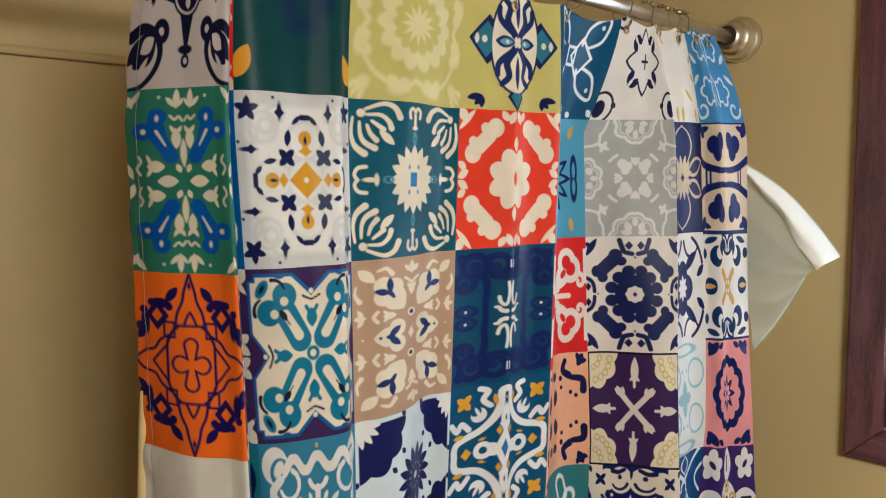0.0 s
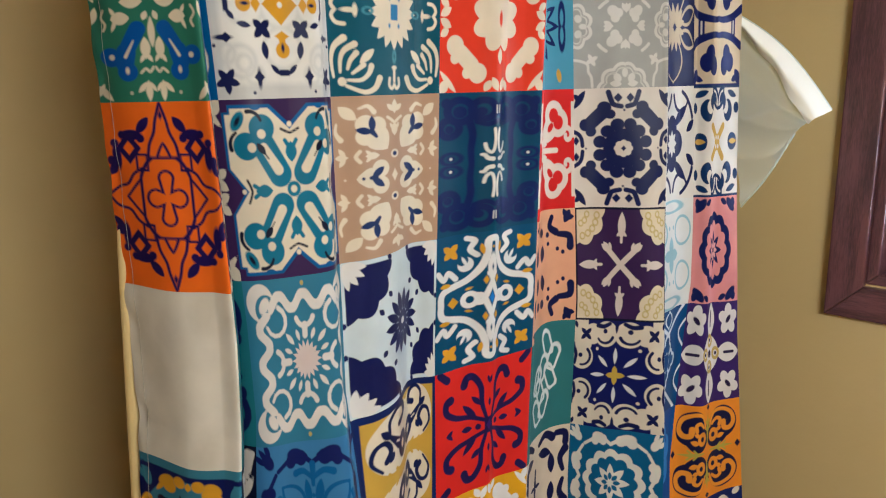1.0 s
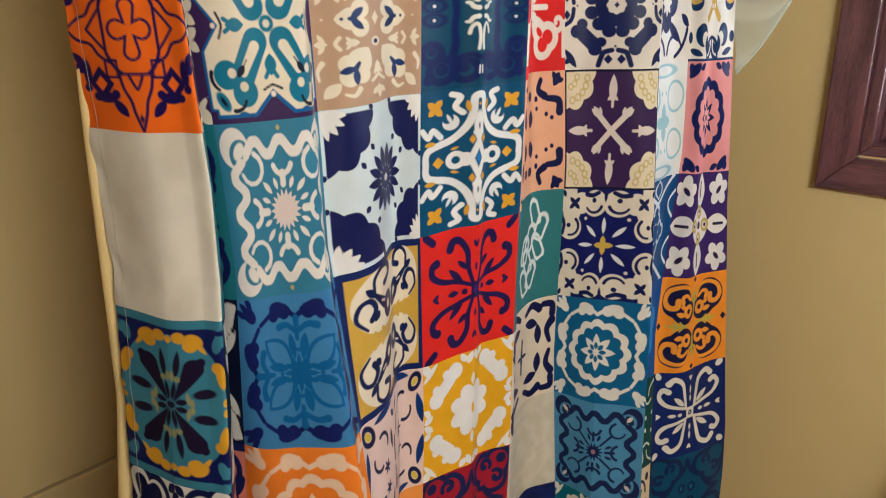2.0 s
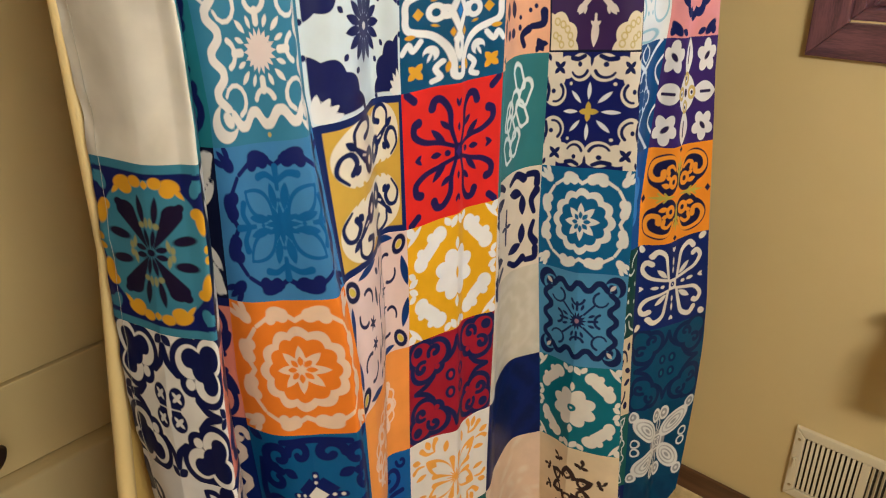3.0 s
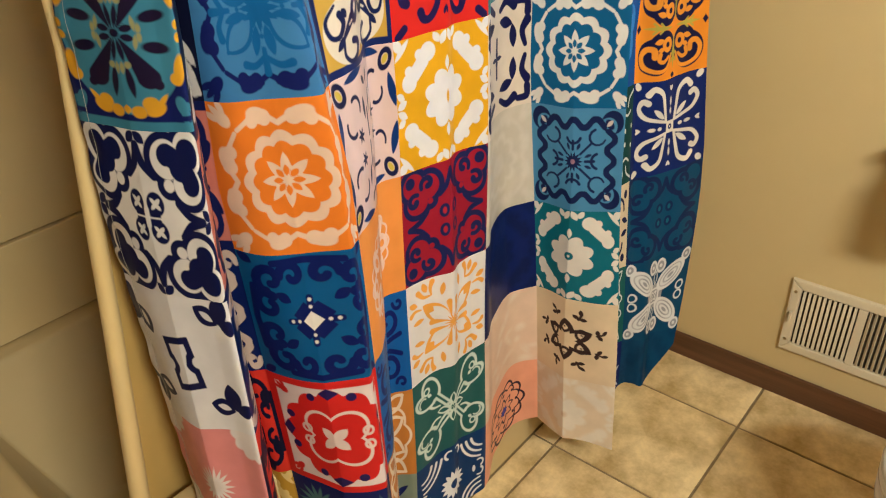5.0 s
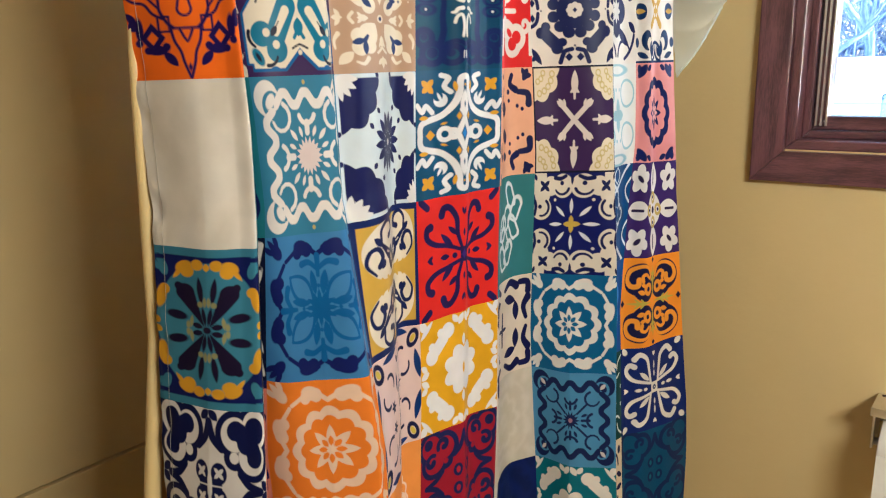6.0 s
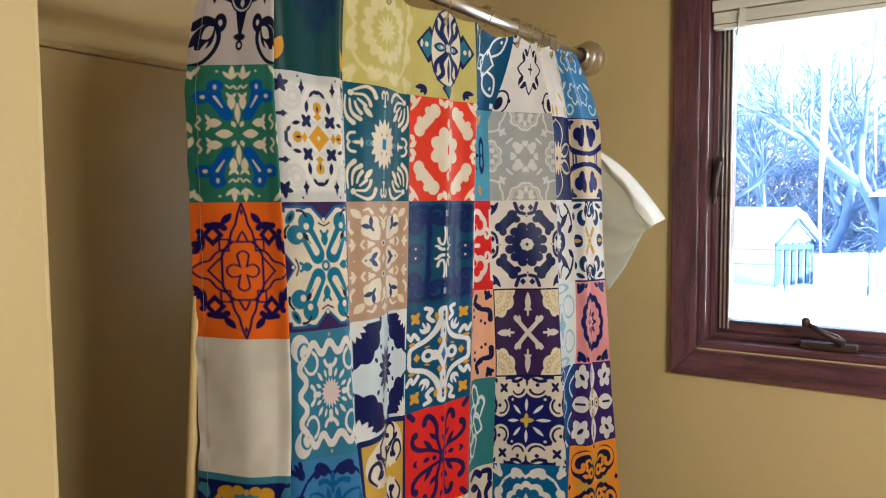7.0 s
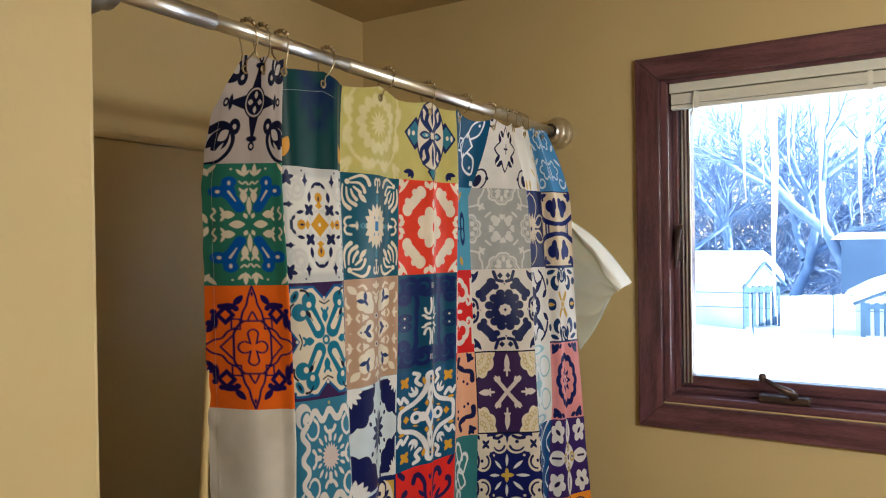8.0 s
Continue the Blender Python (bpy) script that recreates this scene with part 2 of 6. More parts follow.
part("latch_lever", tube([(WX0 + 0.034, WALL_Y + 0.026, 1.742), (WX0 + 0.031, WALL_Y + 0.016, 1.70), (WX0 + 0.026, WALL_Y + 0.012, 1.635)], [0.008, 0.007, 0.005]), M_BRONZE, latch, smooth=True)

# raised mini blind
blind = thing("mini_blind", "white mini blind fully raised at the window head", "window blind")
part("head_rail", block(WX0 + 0.017, WX1 - 0.017, WALL_Y + 0.004, WALL_Y + 0.038, WZ1 - 0.036, WZ1 - 0.0095, 0.002), M_WHITE, blind)
for k in range(9):
    z = WZ1 - 0.040 - k * 0.0031
    part("slat", block(WX0 + 0.021, WX1 - 0.021, WALL_Y + 0.008 + 0.0005 * (k % 2), WALL_Y + 0.033, z - 0.0022, z + 0.0006), M_WHITE, blind)
part("bottom_rail", block(WX0 + 0.020, WX1 - 0.020, WALL_Y + 0.007, WALL_Y + 0.034, WZ1 - 0.080, WZ1 - 0.069, 0.003), M_WHITE, blind)
part("tilt_wand", tube([(WX0 + 0.085, WALL_Y + 0.002, WZ1 - 0.035), (WX0 + 0.078, WALL_Y + 0.001, WZ1 - 0.10)], 0.0025, 8), M_WHITE, blind, smooth=True)
for cx in (WX0 + 0.09, 0.10, WX1 - 0.09):
    part("ladder_tape", block(cx - 0.006, cx + 0.006, WALL_Y + 0.0062, WALL_Y + 0.0068, WZ1 - 0.082, WZ1 - 0.037), M_WHITE, blind)

# ---------------------------------------------------------------- tub alcove
TUB_X, RIM, TUB_IN = -0.722, 0.480, -0.815
tub = thing("bathtub", "cream enamel alcove bathtub behind the shower curtain", "bathtub")
part("apron", block(TUB_X - 0.03, TUB_X, 0.016, WALL_Y - 0.002, 0.0, RIM - 0.02, 0.008), M_TUB, tub)
bm = bmesh.new()
outer = [(BACK_X + 0.002, 0.016), (TUB_X, 0.016), (TUB_X, WALL_Y - 0.002), (BACK_X + 0.002, WALL_Y - 0.002)]
inner = [(BACK_X + 0.062, 0.10), (TUB_IN, 0.10), (TUB_IN, WALL_Y - 0.12), (BACK_X + 0.062, WALL_Y - 0.12)]
low = [(BACK_X + 0.16, 0.20), (TUB_IN - 0.07, 0.20), (TUB_IN - 0.07, WALL_Y - 0.25), (BACK_X + 0.16, WALL_Y - 0.25)]
loops = [[bm.verts.new((x, y, z)) for x, y in lp] for lp, z in ((outer, RIM - 0.02), (outer, RIM), (inner, RIM), (low, 0.12))]
for a, b in zip(loops, loops[1:]):
    for k in range(4):
        bm.faces.new((a[k], a[(k + 1) % 4], b[(k + 1) % 4], b[k]))
bm.faces.new(loops[-1])
bmesh.ops.bevel(bm, geom=bm.edges[:], offset=0.008, segments=3, profile=0.5, affect="EDGES")
bmesh.ops.recalc_face_normals(bm, faces=bm.faces[:])
part("basin", bm, M_TUB, tub, smooth=True)

sur = thing("tub_surround", "tan acrylic tub surround panels with a rounded top ledge", "tub surround")
part("back_panel", block(BACK_X + 0.0005, BACK_X + 0.012, 0.0265, WALL_Y - 0.0145, 0.678, 1.965, 0.003), M_SURROUND, sur)
part("lower_panel", block(BACK_X + 0.0005, BACK_X + 0.018, 0.0265, WALL_Y - 0.0145, RIM + 0.001, 0.674, 0.003), M_SURROUND, sur)
part("top_ledge", block(BACK_X + 0.0005, BACK_X + 0.019, 0.0265, WALL_Y - 0.0145, 1.966, 1.982, 0.006), M_SURROUND, sur)
part("end_panel", block(BACK_X + 0.0005, TUB_X - 0.03, WALL_Y - 0.013, WALL_Y - 0.0005, RIM + 0.001, 1.975, 0.003), M_SURROUND, sur)
part("end_panel", block(BACK_X + 0.0005, TUB_X - 0.03, 0.0145, 0.026, RIM + 0.001, 1.975, 0.003), M_SURROUND, sur)

spout = thing("tub_spout", "dark bronze tub spout on the alcove end wall", "tub spout")
part("spout_body", tube([(-1.20, 0.026, 0.700), (-1.20, 0.10, 0.698), (-1.20, 0.145, 0.690), (-1.20, 0.165, 0.672)], [0.028, 0.028, 0.027, 0.022], 20), M_BRONZE, spout, smooth=True)
part("spout_collar", lathe([(0.036, 0.0), (0.036, 0.006), (0.030, 0.012)], pose(-1.20, 0.0262, 0.700, -90), 24), M_BRONZE, spout, smooth=True)

# ---------------------------------------------------------------- curtain rod
ROD_X, ROD_Z = -0.703, 2.035
rod = thing("shower_rod", "brushed nickel tension shower rod with round flanges", "shower curtain rod")
part("rod_sleeve", tube([(ROD_X, 0.03, ROD_Z), (ROD_X, 0.235, ROD_Z)], 0.0128, 24), M_NICKEL, rod, smooth=True)
part("rod_tube", tube([(ROD_X, 0.2351, ROD_Z), (ROD_X, 0.54, ROD_Z)], 0.0115, 24), M_NICKEL, rod, smooth=True)
part("rod_sleeve", tube([(ROD_X, 0.5401, ROD_Z), (ROD_X, WALL_Y - 0.02, ROD_Z)], 0.0128, 24), M_NICKEL, rod, smooth=True)
flange = [(0.047, 0.0), (0.047, 0.012), (0.043, 0.018), (0.040, 0.020), (0.039, 0.034), (0.034, 0.042), (0.030, 0.044), (0.028, 0.058), (0.022, 0.064), (0.0152, 0.066)]
part("wall_flange", lathe(flange, pose(ROD_X, WALL_Y - 0.0005, ROD_Z, 90), 40), M_NICKEL, rod, smooth=True)
part("wall_flange", lathe(flange, pose(ROD_X, 0.0145, ROD_Z, -90), 40), M_NICKEL, rod, smooth=True)
part("flange_socket", lathe([(0.021, 0.0), (0.021, 0.003)], pose(ROD_X, WALL_Y - 0.0645, ROD_Z, 90), 24), M_DARK, rod)

# ---------------------------------------------------------------- shower curtain
ROW_TOP, PITCH, HEM_Z = 1.841, 0.193, 0.130   # height under the first row of squares, their height, the lower hem
LEVEL = 1.45
# the pleats in plan at LEVEL: squares from the free edge, x, y
PLEATS = (
    (0, -0.795, 0.296), (0.25, -0.754, 0.308), (0.5, -0.717, 0.323), (0.8, -0.684, 0.346), (1, -0.668, 0.359), (1.12, -0.69, 0.372), (1.5, -0.765, 0.378),
    (1.88, -0.722, 0.38), (2, -0.703, 0.388), (2.5, -0.675, 0.445), (2.8, -0.6635, 0.483), (3, -0.682, 0.504), (3.25, -0.676, 0.545), (3.5, -0.682, 0.591),
    (3.7, -0.707, 0.637), (4, -0.698, 0.677), (4.34, -0.687, 0.741), (4.5, -0.676, 0.77), (4.62, -0.681, 0.791), (4.8, -0.676, 0.822), (5, -0.667, 0.857),
    (5.3, -0.7, 0.895), (5.6, -0.722, 0.945), (6, -0.701, 1), (6.5, -0.643, 1.05), (6.9, -0.594, 1.088), (7, -0.587, 1.096), (7.15, -0.603, 1.112),
    (7.6, -0.613, 1.176), (8, -0.604, 1.217), (8.1, -0.6, 1.224), (8.2, -0.586, 1.228), (8.6, -0.572, 1.252), (9, -0.553, 1.29),
)
# how the pleats lean in x and y per metre upwards, along the curtain
LEAN_UP = (
    (0, -0.035, 0.025), (0.5, -0.045, 0.07), (1, -0.06, 0.075), (1.5, -0.06, 0.02), (2, -0.05, 0.015), (2.5, -0.07, 0.06), (2.8, -0.08, 0.06),
    (3.5, -0.03, 0.075), (3.7, 0, 0.075), (4, -0.015, 0.075), (5, -0.015, 0.072), (5.6, -0.02, 0.01), (6, -0.03, 0), (6.5, -0.045, 0.06),
    (7, -0.075, 0.065), (7.6, -0.05, 0.04), (8.2, -0.05, 0.02), (9, -0.055, 0.012),
)
# how the lower half spreads from that plan: squares along the curtain, x, y
SPREAD = ((0, -0.009, -0.024), (1, 0.0, -0.014), (1.5, -0.022, -0.010), (2, -0.045, -0.006), (3, 0.038, 0.014), (3.5, 0.012, 0.010), (4, 0.004, 0.008), (5, 0.0, -0.004), (6, -0.012, -0.009), (7, -0.002, -0.006), (8, -0.018, -0.032), (9, 0.0, 0.0))
# how it gathers towards the hooks: squares along the curtain, x, y
GATHER = ((0, 0.0, -0.006), (0.5, 0.0, -0.018), (1, 0.0, -0.027), (1.5, 0.0, -0.018), (2, 0.0, -0.012), (3, 0.0, -0.008), (4, 0.0, 0.0), (9, 0.0, 0.0))
HOOK_Y = (0.300, 0.330, 0.372, 0.486, 0.667, 0.815, 0.975, 1.098, 1.165, 1.215, 1.255, 1.290)
HOOK_U = (0.30, 0.55, 0.98, 2.55, 3.50, 4.45, 5.15, 6.10, 7.0, 7.7, 8.25, 8.75)
stations, leaning, spread, gather = np.array(PLEATS), np.array(LEAN_UP), np.array(SPREAD), np.array(GATHER)


def spline(u, col):
    """A smooth line through one column of the pleats."""
    k, v = stations[:, 0], stations[:, col]
    d = np.diff(v) / np.diff(k)
    h = np.diff(k)
    m = np.empty(len(k))
    m[1:-1] = (d[:-1] * h[1:] + d[1:] * h[:-1]) / (h[1:] + h[:-1])
    m[0], m[-1] = d[0], d[-1]
    i = np.clip(np.searchsorted(k, u, side="right") - 1, 0, len(k) - 2)
    s = (u - k[i]) / h[i]
    return (2 * s**3 - 3 * s**2 + 1) * v[i] + (s**3 - 2 * s**2 + s) * h[i] * m[i] + (-2 * s**3 + 3 * s**2) * v[i + 1] + (s**3 - s**2) * h[i] * m[i + 1]


def top_edge(u):
    """Height of the upper hem: it hangs from the hooks and sags between them."""
    hooks = np.array(HOOK_U)
    i = np.clip(np.searchsorted(hooks, u) - 1, 0, len(hooks) - 2)
    s = np.clip((u - hooks[i]) / (hooks[i + 1] - hooks[i]), 0, 1)
    sag = 0.014 * np.minimum(1.0, hooks[i + 1] - hooks[i]) * np.sin(np.pi * s)
    corner = 0.085 * np.clip((hooks[0] - 0.05 - u) / (hooks[0] - 0.05), 0, 1) ** 1.2
    return 2.010 - sag - corner - 0.02 * np.clip(u - 8.6, 0, 1)


def cloth(u, z):
    """A point of the cloth: u in squares along the curtain, z its height."""
    dz = z - LEVEL
    # the fourth column slides round its fold half way down
    col = np.floor(u)
    part_way = u - col
    slide = np.where(col == 3, 0.16 * np.clip(1 - np.abs(z - 1.26) / 0.26, 0, 1), 0.0)
    u = col + part_way / (part_way + (1 - part_way) * (0.5 - slide) / (0.5 + slide))
    low = np.clip((1.2 - z) / 1.07, 0, 1)
    x = spline(u, 1) + np.interp(u, leaning[:, 0], leaning[:, 1]) * dz
    y = spline(u, 2) + np.interp(u, leaning[:, 0], leaning[:, 2]) * dz
    wide = np.clip((1.30 - z) / 0.34, 0, 1)
    x = x + wide * np.interp(u, spread[:, 0], spread[:, 1])
    y = y + wide * np.interp(u, spread[:, 0], spread[:, 2])
    tucked = np.clip((0.62 - z) / 0.49, 0, 1) ** 1.4
    y = y + (0.062 * np.clip(low / 0.45, 0, 1) - 0.125 * tucked) * np.clip((u - 8.1) / 0.9, 0, 1)
    y = y + np.clip((z - 1.40) / 0.4, 0, 1) * np.interp(u, gather[:, 0], gather[:, 2])
    # the sixth column fans open under its hook
    fan = np.clip((z - 1.82) / 0.18, 0, 1) * np.clip(1 - np.abs(u - 6) / 1.0, 0, 1)
    x, y = x + 0.055 * fan, y + 0.055 * fan
    rise = np.clip((z - 1.80) / 0.21, 0, 1) ** 1.6
    x = x + (ROD_X + 0.012 - x) * 0.55 * rise
    wob = 0.0022 * np.sin(u * 9.1 + z * 7.0) + 0.0016 * np.sin(u * 4.3 - z * 11.0 + 1.7) + 0.003 * low * np.sin(u * 6.0 + z * 9.0)
    edge = 0.0025 * np.exp(-((u - 0.05) / 0.06) ** 2) * np.sin(z * 95.0) * np.sin(z * 23.0)
    return x + wob, y - 0.5 * wob + edge, z


def shade_cloth(name, base, layers):
    """Printed polyester: base colour and printed layers, each cut by its own outline attribute."""
    m, t, b = material(name, 0.36)
    b.inputs["Specular IOR Level"].default_value = 0.11
    tex = node(t, "ShaderNodeTexCoord")
    cloud = node(t, "ShaderNodeTexNoise", Scale=26.0, Detail=4.0)
    t.links.new(tex.outputs["Object"], cloud.inputs["Vector"])
    last = None
    for k, (colour, soft) in enumerate(layers):
        at = node(t, "ShaderNodeAttribute")
        at.attribute_name = "print_%d" % k
        edge = node(t, "ShaderNodeMapRange", **{"From Min": -soft, "From Max": soft, "To Min": 1.0, "To Max": 0.0})
        t.links.new(at.outputs["Fac"], edge.inputs["Value"])
        mix = node(t, "ShaderNodeMix")
        mix.data_type = "RGBA"
        mix.inputs[6].default_value, mix.inputs[7].default_value = (*base, 1), (*colour, 1)
        if last is not None:
            t.links.new(last, mix.inputs[6])
        t.links.new(edge.outputs[0], mix.inputs[0])
        last = mix.outputs[2]
    fade = node(t, "ShaderNodeMix")
    fade.data_type, fade.blend_type = "RGBA", "MULTIPLY"
    fade.inputs[0].default_value = 1.0
    fade.inputs[6].default_value = (*base, 1)
    if last is not None:
        t.links.new(last, fade.inputs[6])
    tone = node(t, "ShaderNodeMapRange", **{"From Min": 0.3, "From Max": 0.7, "To Min": 0.93, "To Max": 1.04})
    t.links.new(cloud.outputs["Fac"], tone.inputs["Value"])
    grey = node(t, "ShaderNodeCombineColor")
    for c in ("Red", "Green", "Blue"):
        t.links.new(tone.outputs[0], grey.inputs[c])
    t.links.new(grey.outputs[0], fade.inputs[7])
    t.links.new(fade.outputs[2], b.inputs["Base Color"])
    weave = node(t, "ShaderNodeTexNoise", Scale=900.0, Detail=2.0)
    t.links.new(tex.outputs["Object"], weave.inputs["Vector"])
    rel = node(t, "ShaderNodeBump", Strength=0.12, Distance=0.0006)
    t.links.new(weave.outputs["Fac"], rel.inputs["Height"])
    crumple = node(t, "ShaderNodeTexNoise", Scale=15.0, Detail=3.0, Roughness=0.45)
    t.links.new(tex.outputs["Object"], crumple.inputs["Vector"])
    soft_fold = node(t, "ShaderNodeBump", Strength=0.25, Distance=0.005)
    t.links.new(crumple.outputs["Fac"], soft_fold.inputs["Height"])
    t.links.new(soft_fold.outputs["Normal"], rel.inputs["Normal"])
    t.links.new(rel.outputs["Normal"], b.inputs["Normal"])
    thin = node(t, "ShaderNodeBsdfTranslucent")
    t.links.new(fade.outputs[2], thin.inputs["Color"])
    both = node(t, "ShaderNodeMixShader", Fac=0.10)
    out = t.nodes["Material Output"]
    t.links.new(b.outputs[0], both.inputs[1])
    t.links.new(thin.outputs[0], both.inputs[2])
    t.links.new(both.outputs[0], out.inputs["Surface"])
    return m


def square(parent, col, row, base, layers, label, nu=96, nv=96):
    """One printed square of the curtain, as a fine sheet that follows the pleats."""
    u = col + np.arange(nu + 1) / nu
    z1 = np.minimum(top_edge(u), ROW_TOP + PITCH) if row == 0 else np.full(nu + 1, ROW_TOP - PITCH * (row - 1))
    z0 = np.full(nu + 1, max(ROW_TOP - PITCH * row, HEM_Z))
    if z0[0] <= HEM_Z + 1e-6:
        z0 = z0 + 0.006 * np.sin(u * 5.0) + 0.045 * np.clip((u - 7.5) / 0.7, 0, 1) + 0.08 * np.clip((u - 8.3) / 0.7, 0, 1) ** 2
    t = np.arange(nv + 1)[:, None] / nv
    uu = np.broadcast_to(u, (nv + 1, nu + 1))
    zz = z1[None, :] * (1 - t) + z0[None, :] * t
    e = 1e-3
    co = np.stack(cloth(uu, zz), -1)
    du = np.stack(cloth(uu + e, zz), -1) - np.stack(cloth(uu - e, zz), -1)
    dv = np.stack(cloth(uu, zz + e), -1) - np.stack(cloth(uu, zz - e), -1)
    nn = np.cross(du, dv)
    nn /= np.linalg.norm(nn, axis=-1, keepdims=True)
    idx = np.arange((nu + 1) * (nv + 1)).reshape(nv + 1, nu + 1)
    quads = np.stack((idx[:-1, :-1], idx[1:, :-1], idx[1:, 1:], idx[:-1, 1:]), -1).reshape(-1, 4)
    mesh = bpy.data.meshes.new("printed_square")
    mesh.from_pydata(co.reshape(-1, 3).tolist(), [], quads.tolist())
    mesh.polygons.foreach_set("use_smooth", [True] * len(mesh.polygons))
    mesh.normals_split_custom_set_from_vertices(nn.reshape(-1, 3).tolist())
    px = 2 * (uu - col) - 1
    py = 2 * (zz - (ROW_TOP - PITCH * row)) / PITCH - 1
    looks = []
    for k, layer in enumerate(layers):
        colour, outline = layer[0], layer[1]
        looks.append((colour, layer[2] if len(layer) > 2 else 0.009))
        at = mesh.attributes.new("print_%d" % k, "FLOAT", "POINT")
        at.data.foreach_set("value", np.ascontiguousarray(np.broadcast_to(outline(px, py), px.shape), dtype=np.float32).ravel())
    mesh.materials.append(shade_cloth("print_" + label.replace(" ", "_")[:40], base, looks))
    ob = new("printed_square", mesh)
    ob.parent = parent
    tagged(ob, label)
    return ob


# ---------------------------------------------------------------- drawing the prints: outlines over a square from -1 to 1


def C(cx, cy, r):
    return lambda x, y: np.hypot(x - cx, y - cy) - r


def E(cx, cy, a, b, deg=0):
    c, s = math.cos(radians(deg)), math.sin(radians(deg))
    return lambda x, y: (np.hypot(((x - cx) * c + (y - cy) * s) / a, ((y - cy) * c - (x - cx) * s) / b) - 1) * min(a, b)


def along(x, y, x0, y0, x1, y1):
    dx, dy = x1 - x0, y1 - y0
    n = dx * dx + dy * dy
    t = np.clip(((x - x0) * dx + (y - y0) * dy) / n, 0, 1)
    return t, np.hypot(x - x0 - t * dx, y - y0 - t * dy)


def L(x0, y0, x1, y1, w, w1=None):
    """A stroke, tapering to w1."""
    def f(x, y):
        t, d = along(x, y, x0, y0, x1, y1)
        return d - (w + ((w if w1 is None else w1) - w) * t)
    return f


def P(x0, y0, x1, y1, w):
    """A pointed petal."""
    def f(x, y):
        t, d = along(x, y, x0, y0, x1, y1)
        return d - w * np.sin(np.pi * np.clip(t, 0.0, 1.0)) ** 0.8
    return f


def RG(cx, cy, r, w):
    return lambda x, y: np.abs(np.hypot(x - cx, y - cy) - r) - w


def ARC(cx, cy, r, a0, a1, w):
    """An arc from a0 to a1 degrees, thinning to its end."""
    return curve([(cx + r * math.cos(radians(a)), cy + r * math.sin(radians(a))) for a in np.linspace(a0, a1, 9)], w, w * 0.7)


def rounded(pts):
    """A smooth line through a few points."""
    p = [pts[0], *pts, pts[-1]]
    out = []
    for a, b, c, d in zip(p, p[1:], p[2:], p[3:]):
        for s in (0.0, 0.25, 0.5, 0.75):
            out.append(tuple(0.5 * (2 * b[k] + (c[k] - a[k]) * s + (2 * a[k] - 5 * b[k] + 4 * c[k] - d[k]) * s * s + (3 * b[k] - a[k] - 3 * c[k] + d[k]) * s**3) for k in (0, 1)))
    return out + [pts[-1]]


def curve(pts, w, w1=None):
    w1 = w if w1 is None else w1
    pts = rounded(pts) if len(pts) < 9 else pts

    def f(x, y):
        best = np.full(np.shape(x), 9.0)
        n = len(pts) - 1
        for k in range(n):
            t, d = along(x, y, *pts[k], *pts[k + 1])
            best = np.minimum(best, d - (w + (w1 - w) * (k + t) / n))
        return best
    return f


def CURL(cx, cy, r, a0, turns, w, end=0.25, w1=None):
    """A scroll that winds inwards."""
    n = 16
    return curve([(cx + r * (1 - (1 - end) * k / n) * math.cos(radians(a0 + 360 * turns * k / n)), cy + r * (1 - (1 - end) * k / n) * math.sin(radians(a0 + 360 * turns * k / n))) for k in range(n + 1)], w, w * 0.8 if w1 is None else w1)


def ST(n, r0, r1, deg=0, cx=0, cy=0):
    """A star with n points."""
    def f(x, y):
        a = (np.arctan2(y - cy, x - cx) - radians(deg)) * n / math.tau
        tri = 2 * np.abs(a - np.round(a))
        return (np.hypot(x - cx, y - cy) - (r1 + (r0 - r1) * tri)) * 0.7
    return f


def FL(n, r, amp, deg=0, cx=0, cy=0):
    """A disc with n round lobes."""
    def f(x, y):
        a = np.arctan2(y - cy, x - cx) - radians(deg)
        return np.hypot(x - cx, y - cy) - r - amp * (2 * np.abs(np.cos(a * n / 2)) - 1)
    return f


def BX(cx, cy, a, b):
    return lambda x, y: np.maximum(np.abs(x - cx) - a, np.abs(y - cy) - b)


def DI(cx, cy, a, b):
    return lambda x, y: (np.abs(x - cx) / a + np.abs(y - cy) / b - 1) * min(a, b) * 0.8


def U(*fs):
    def f(x, y):
        best = fs[0](x, y)
        for g in fs[1:]:
            best = np.minimum(best, g(x, y))
        return best
    return f


def D(f, *gs):
    def h(x, y):
        best = f(x, y)
        for g in gs:
            best = np.maximum(best, -g(x, y))
        return best
    return h


def I(f, g):
    return lambda x, y: np.maximum(f(x, y), g(x, y))


def O(f, w):
    """The outline of a shape."""
    return lambda x, y: np.abs(f(x, y)) - w


def S4(*fs):
    g = U(*fs)
    return lambda x, y: g(np.abs(x), np.abs(y))


def S8(*fs):
    g = U(*fs)
    return lambda x, y: g(np.maximum(np.abs(x), np.abs(y)), np.minimum(np.abs(x), np.abs(y)))


def SX(*fs):
    g = U(*fs)
    return lambda x, y: g(np.abs(x), y)


def AT(f, cx, cy, s=1.0, deg=0):
    c, q = math.cos(radians(deg)), math.sin(radians(deg))
    return lambda x, y: f(((x - cx) * c + (y - cy) * q) / s, ((y - cy) * c - (x - cx) * q) / s) * s


def WAVE(side, amp, k, w, phase=0.0):
    """A wavy square border."""
    def f(x, y):
        a, b = np.maximum(np.abs(x), np.abs(y)), np.minimum(np.abs(x), np.abs(y))
        return np.abs(a - side - amp * np.cos(b * k + phase)) / np.sqrt(1 + (amp * k * np.sin(b * k + phase)) ** 2) - w
    return f


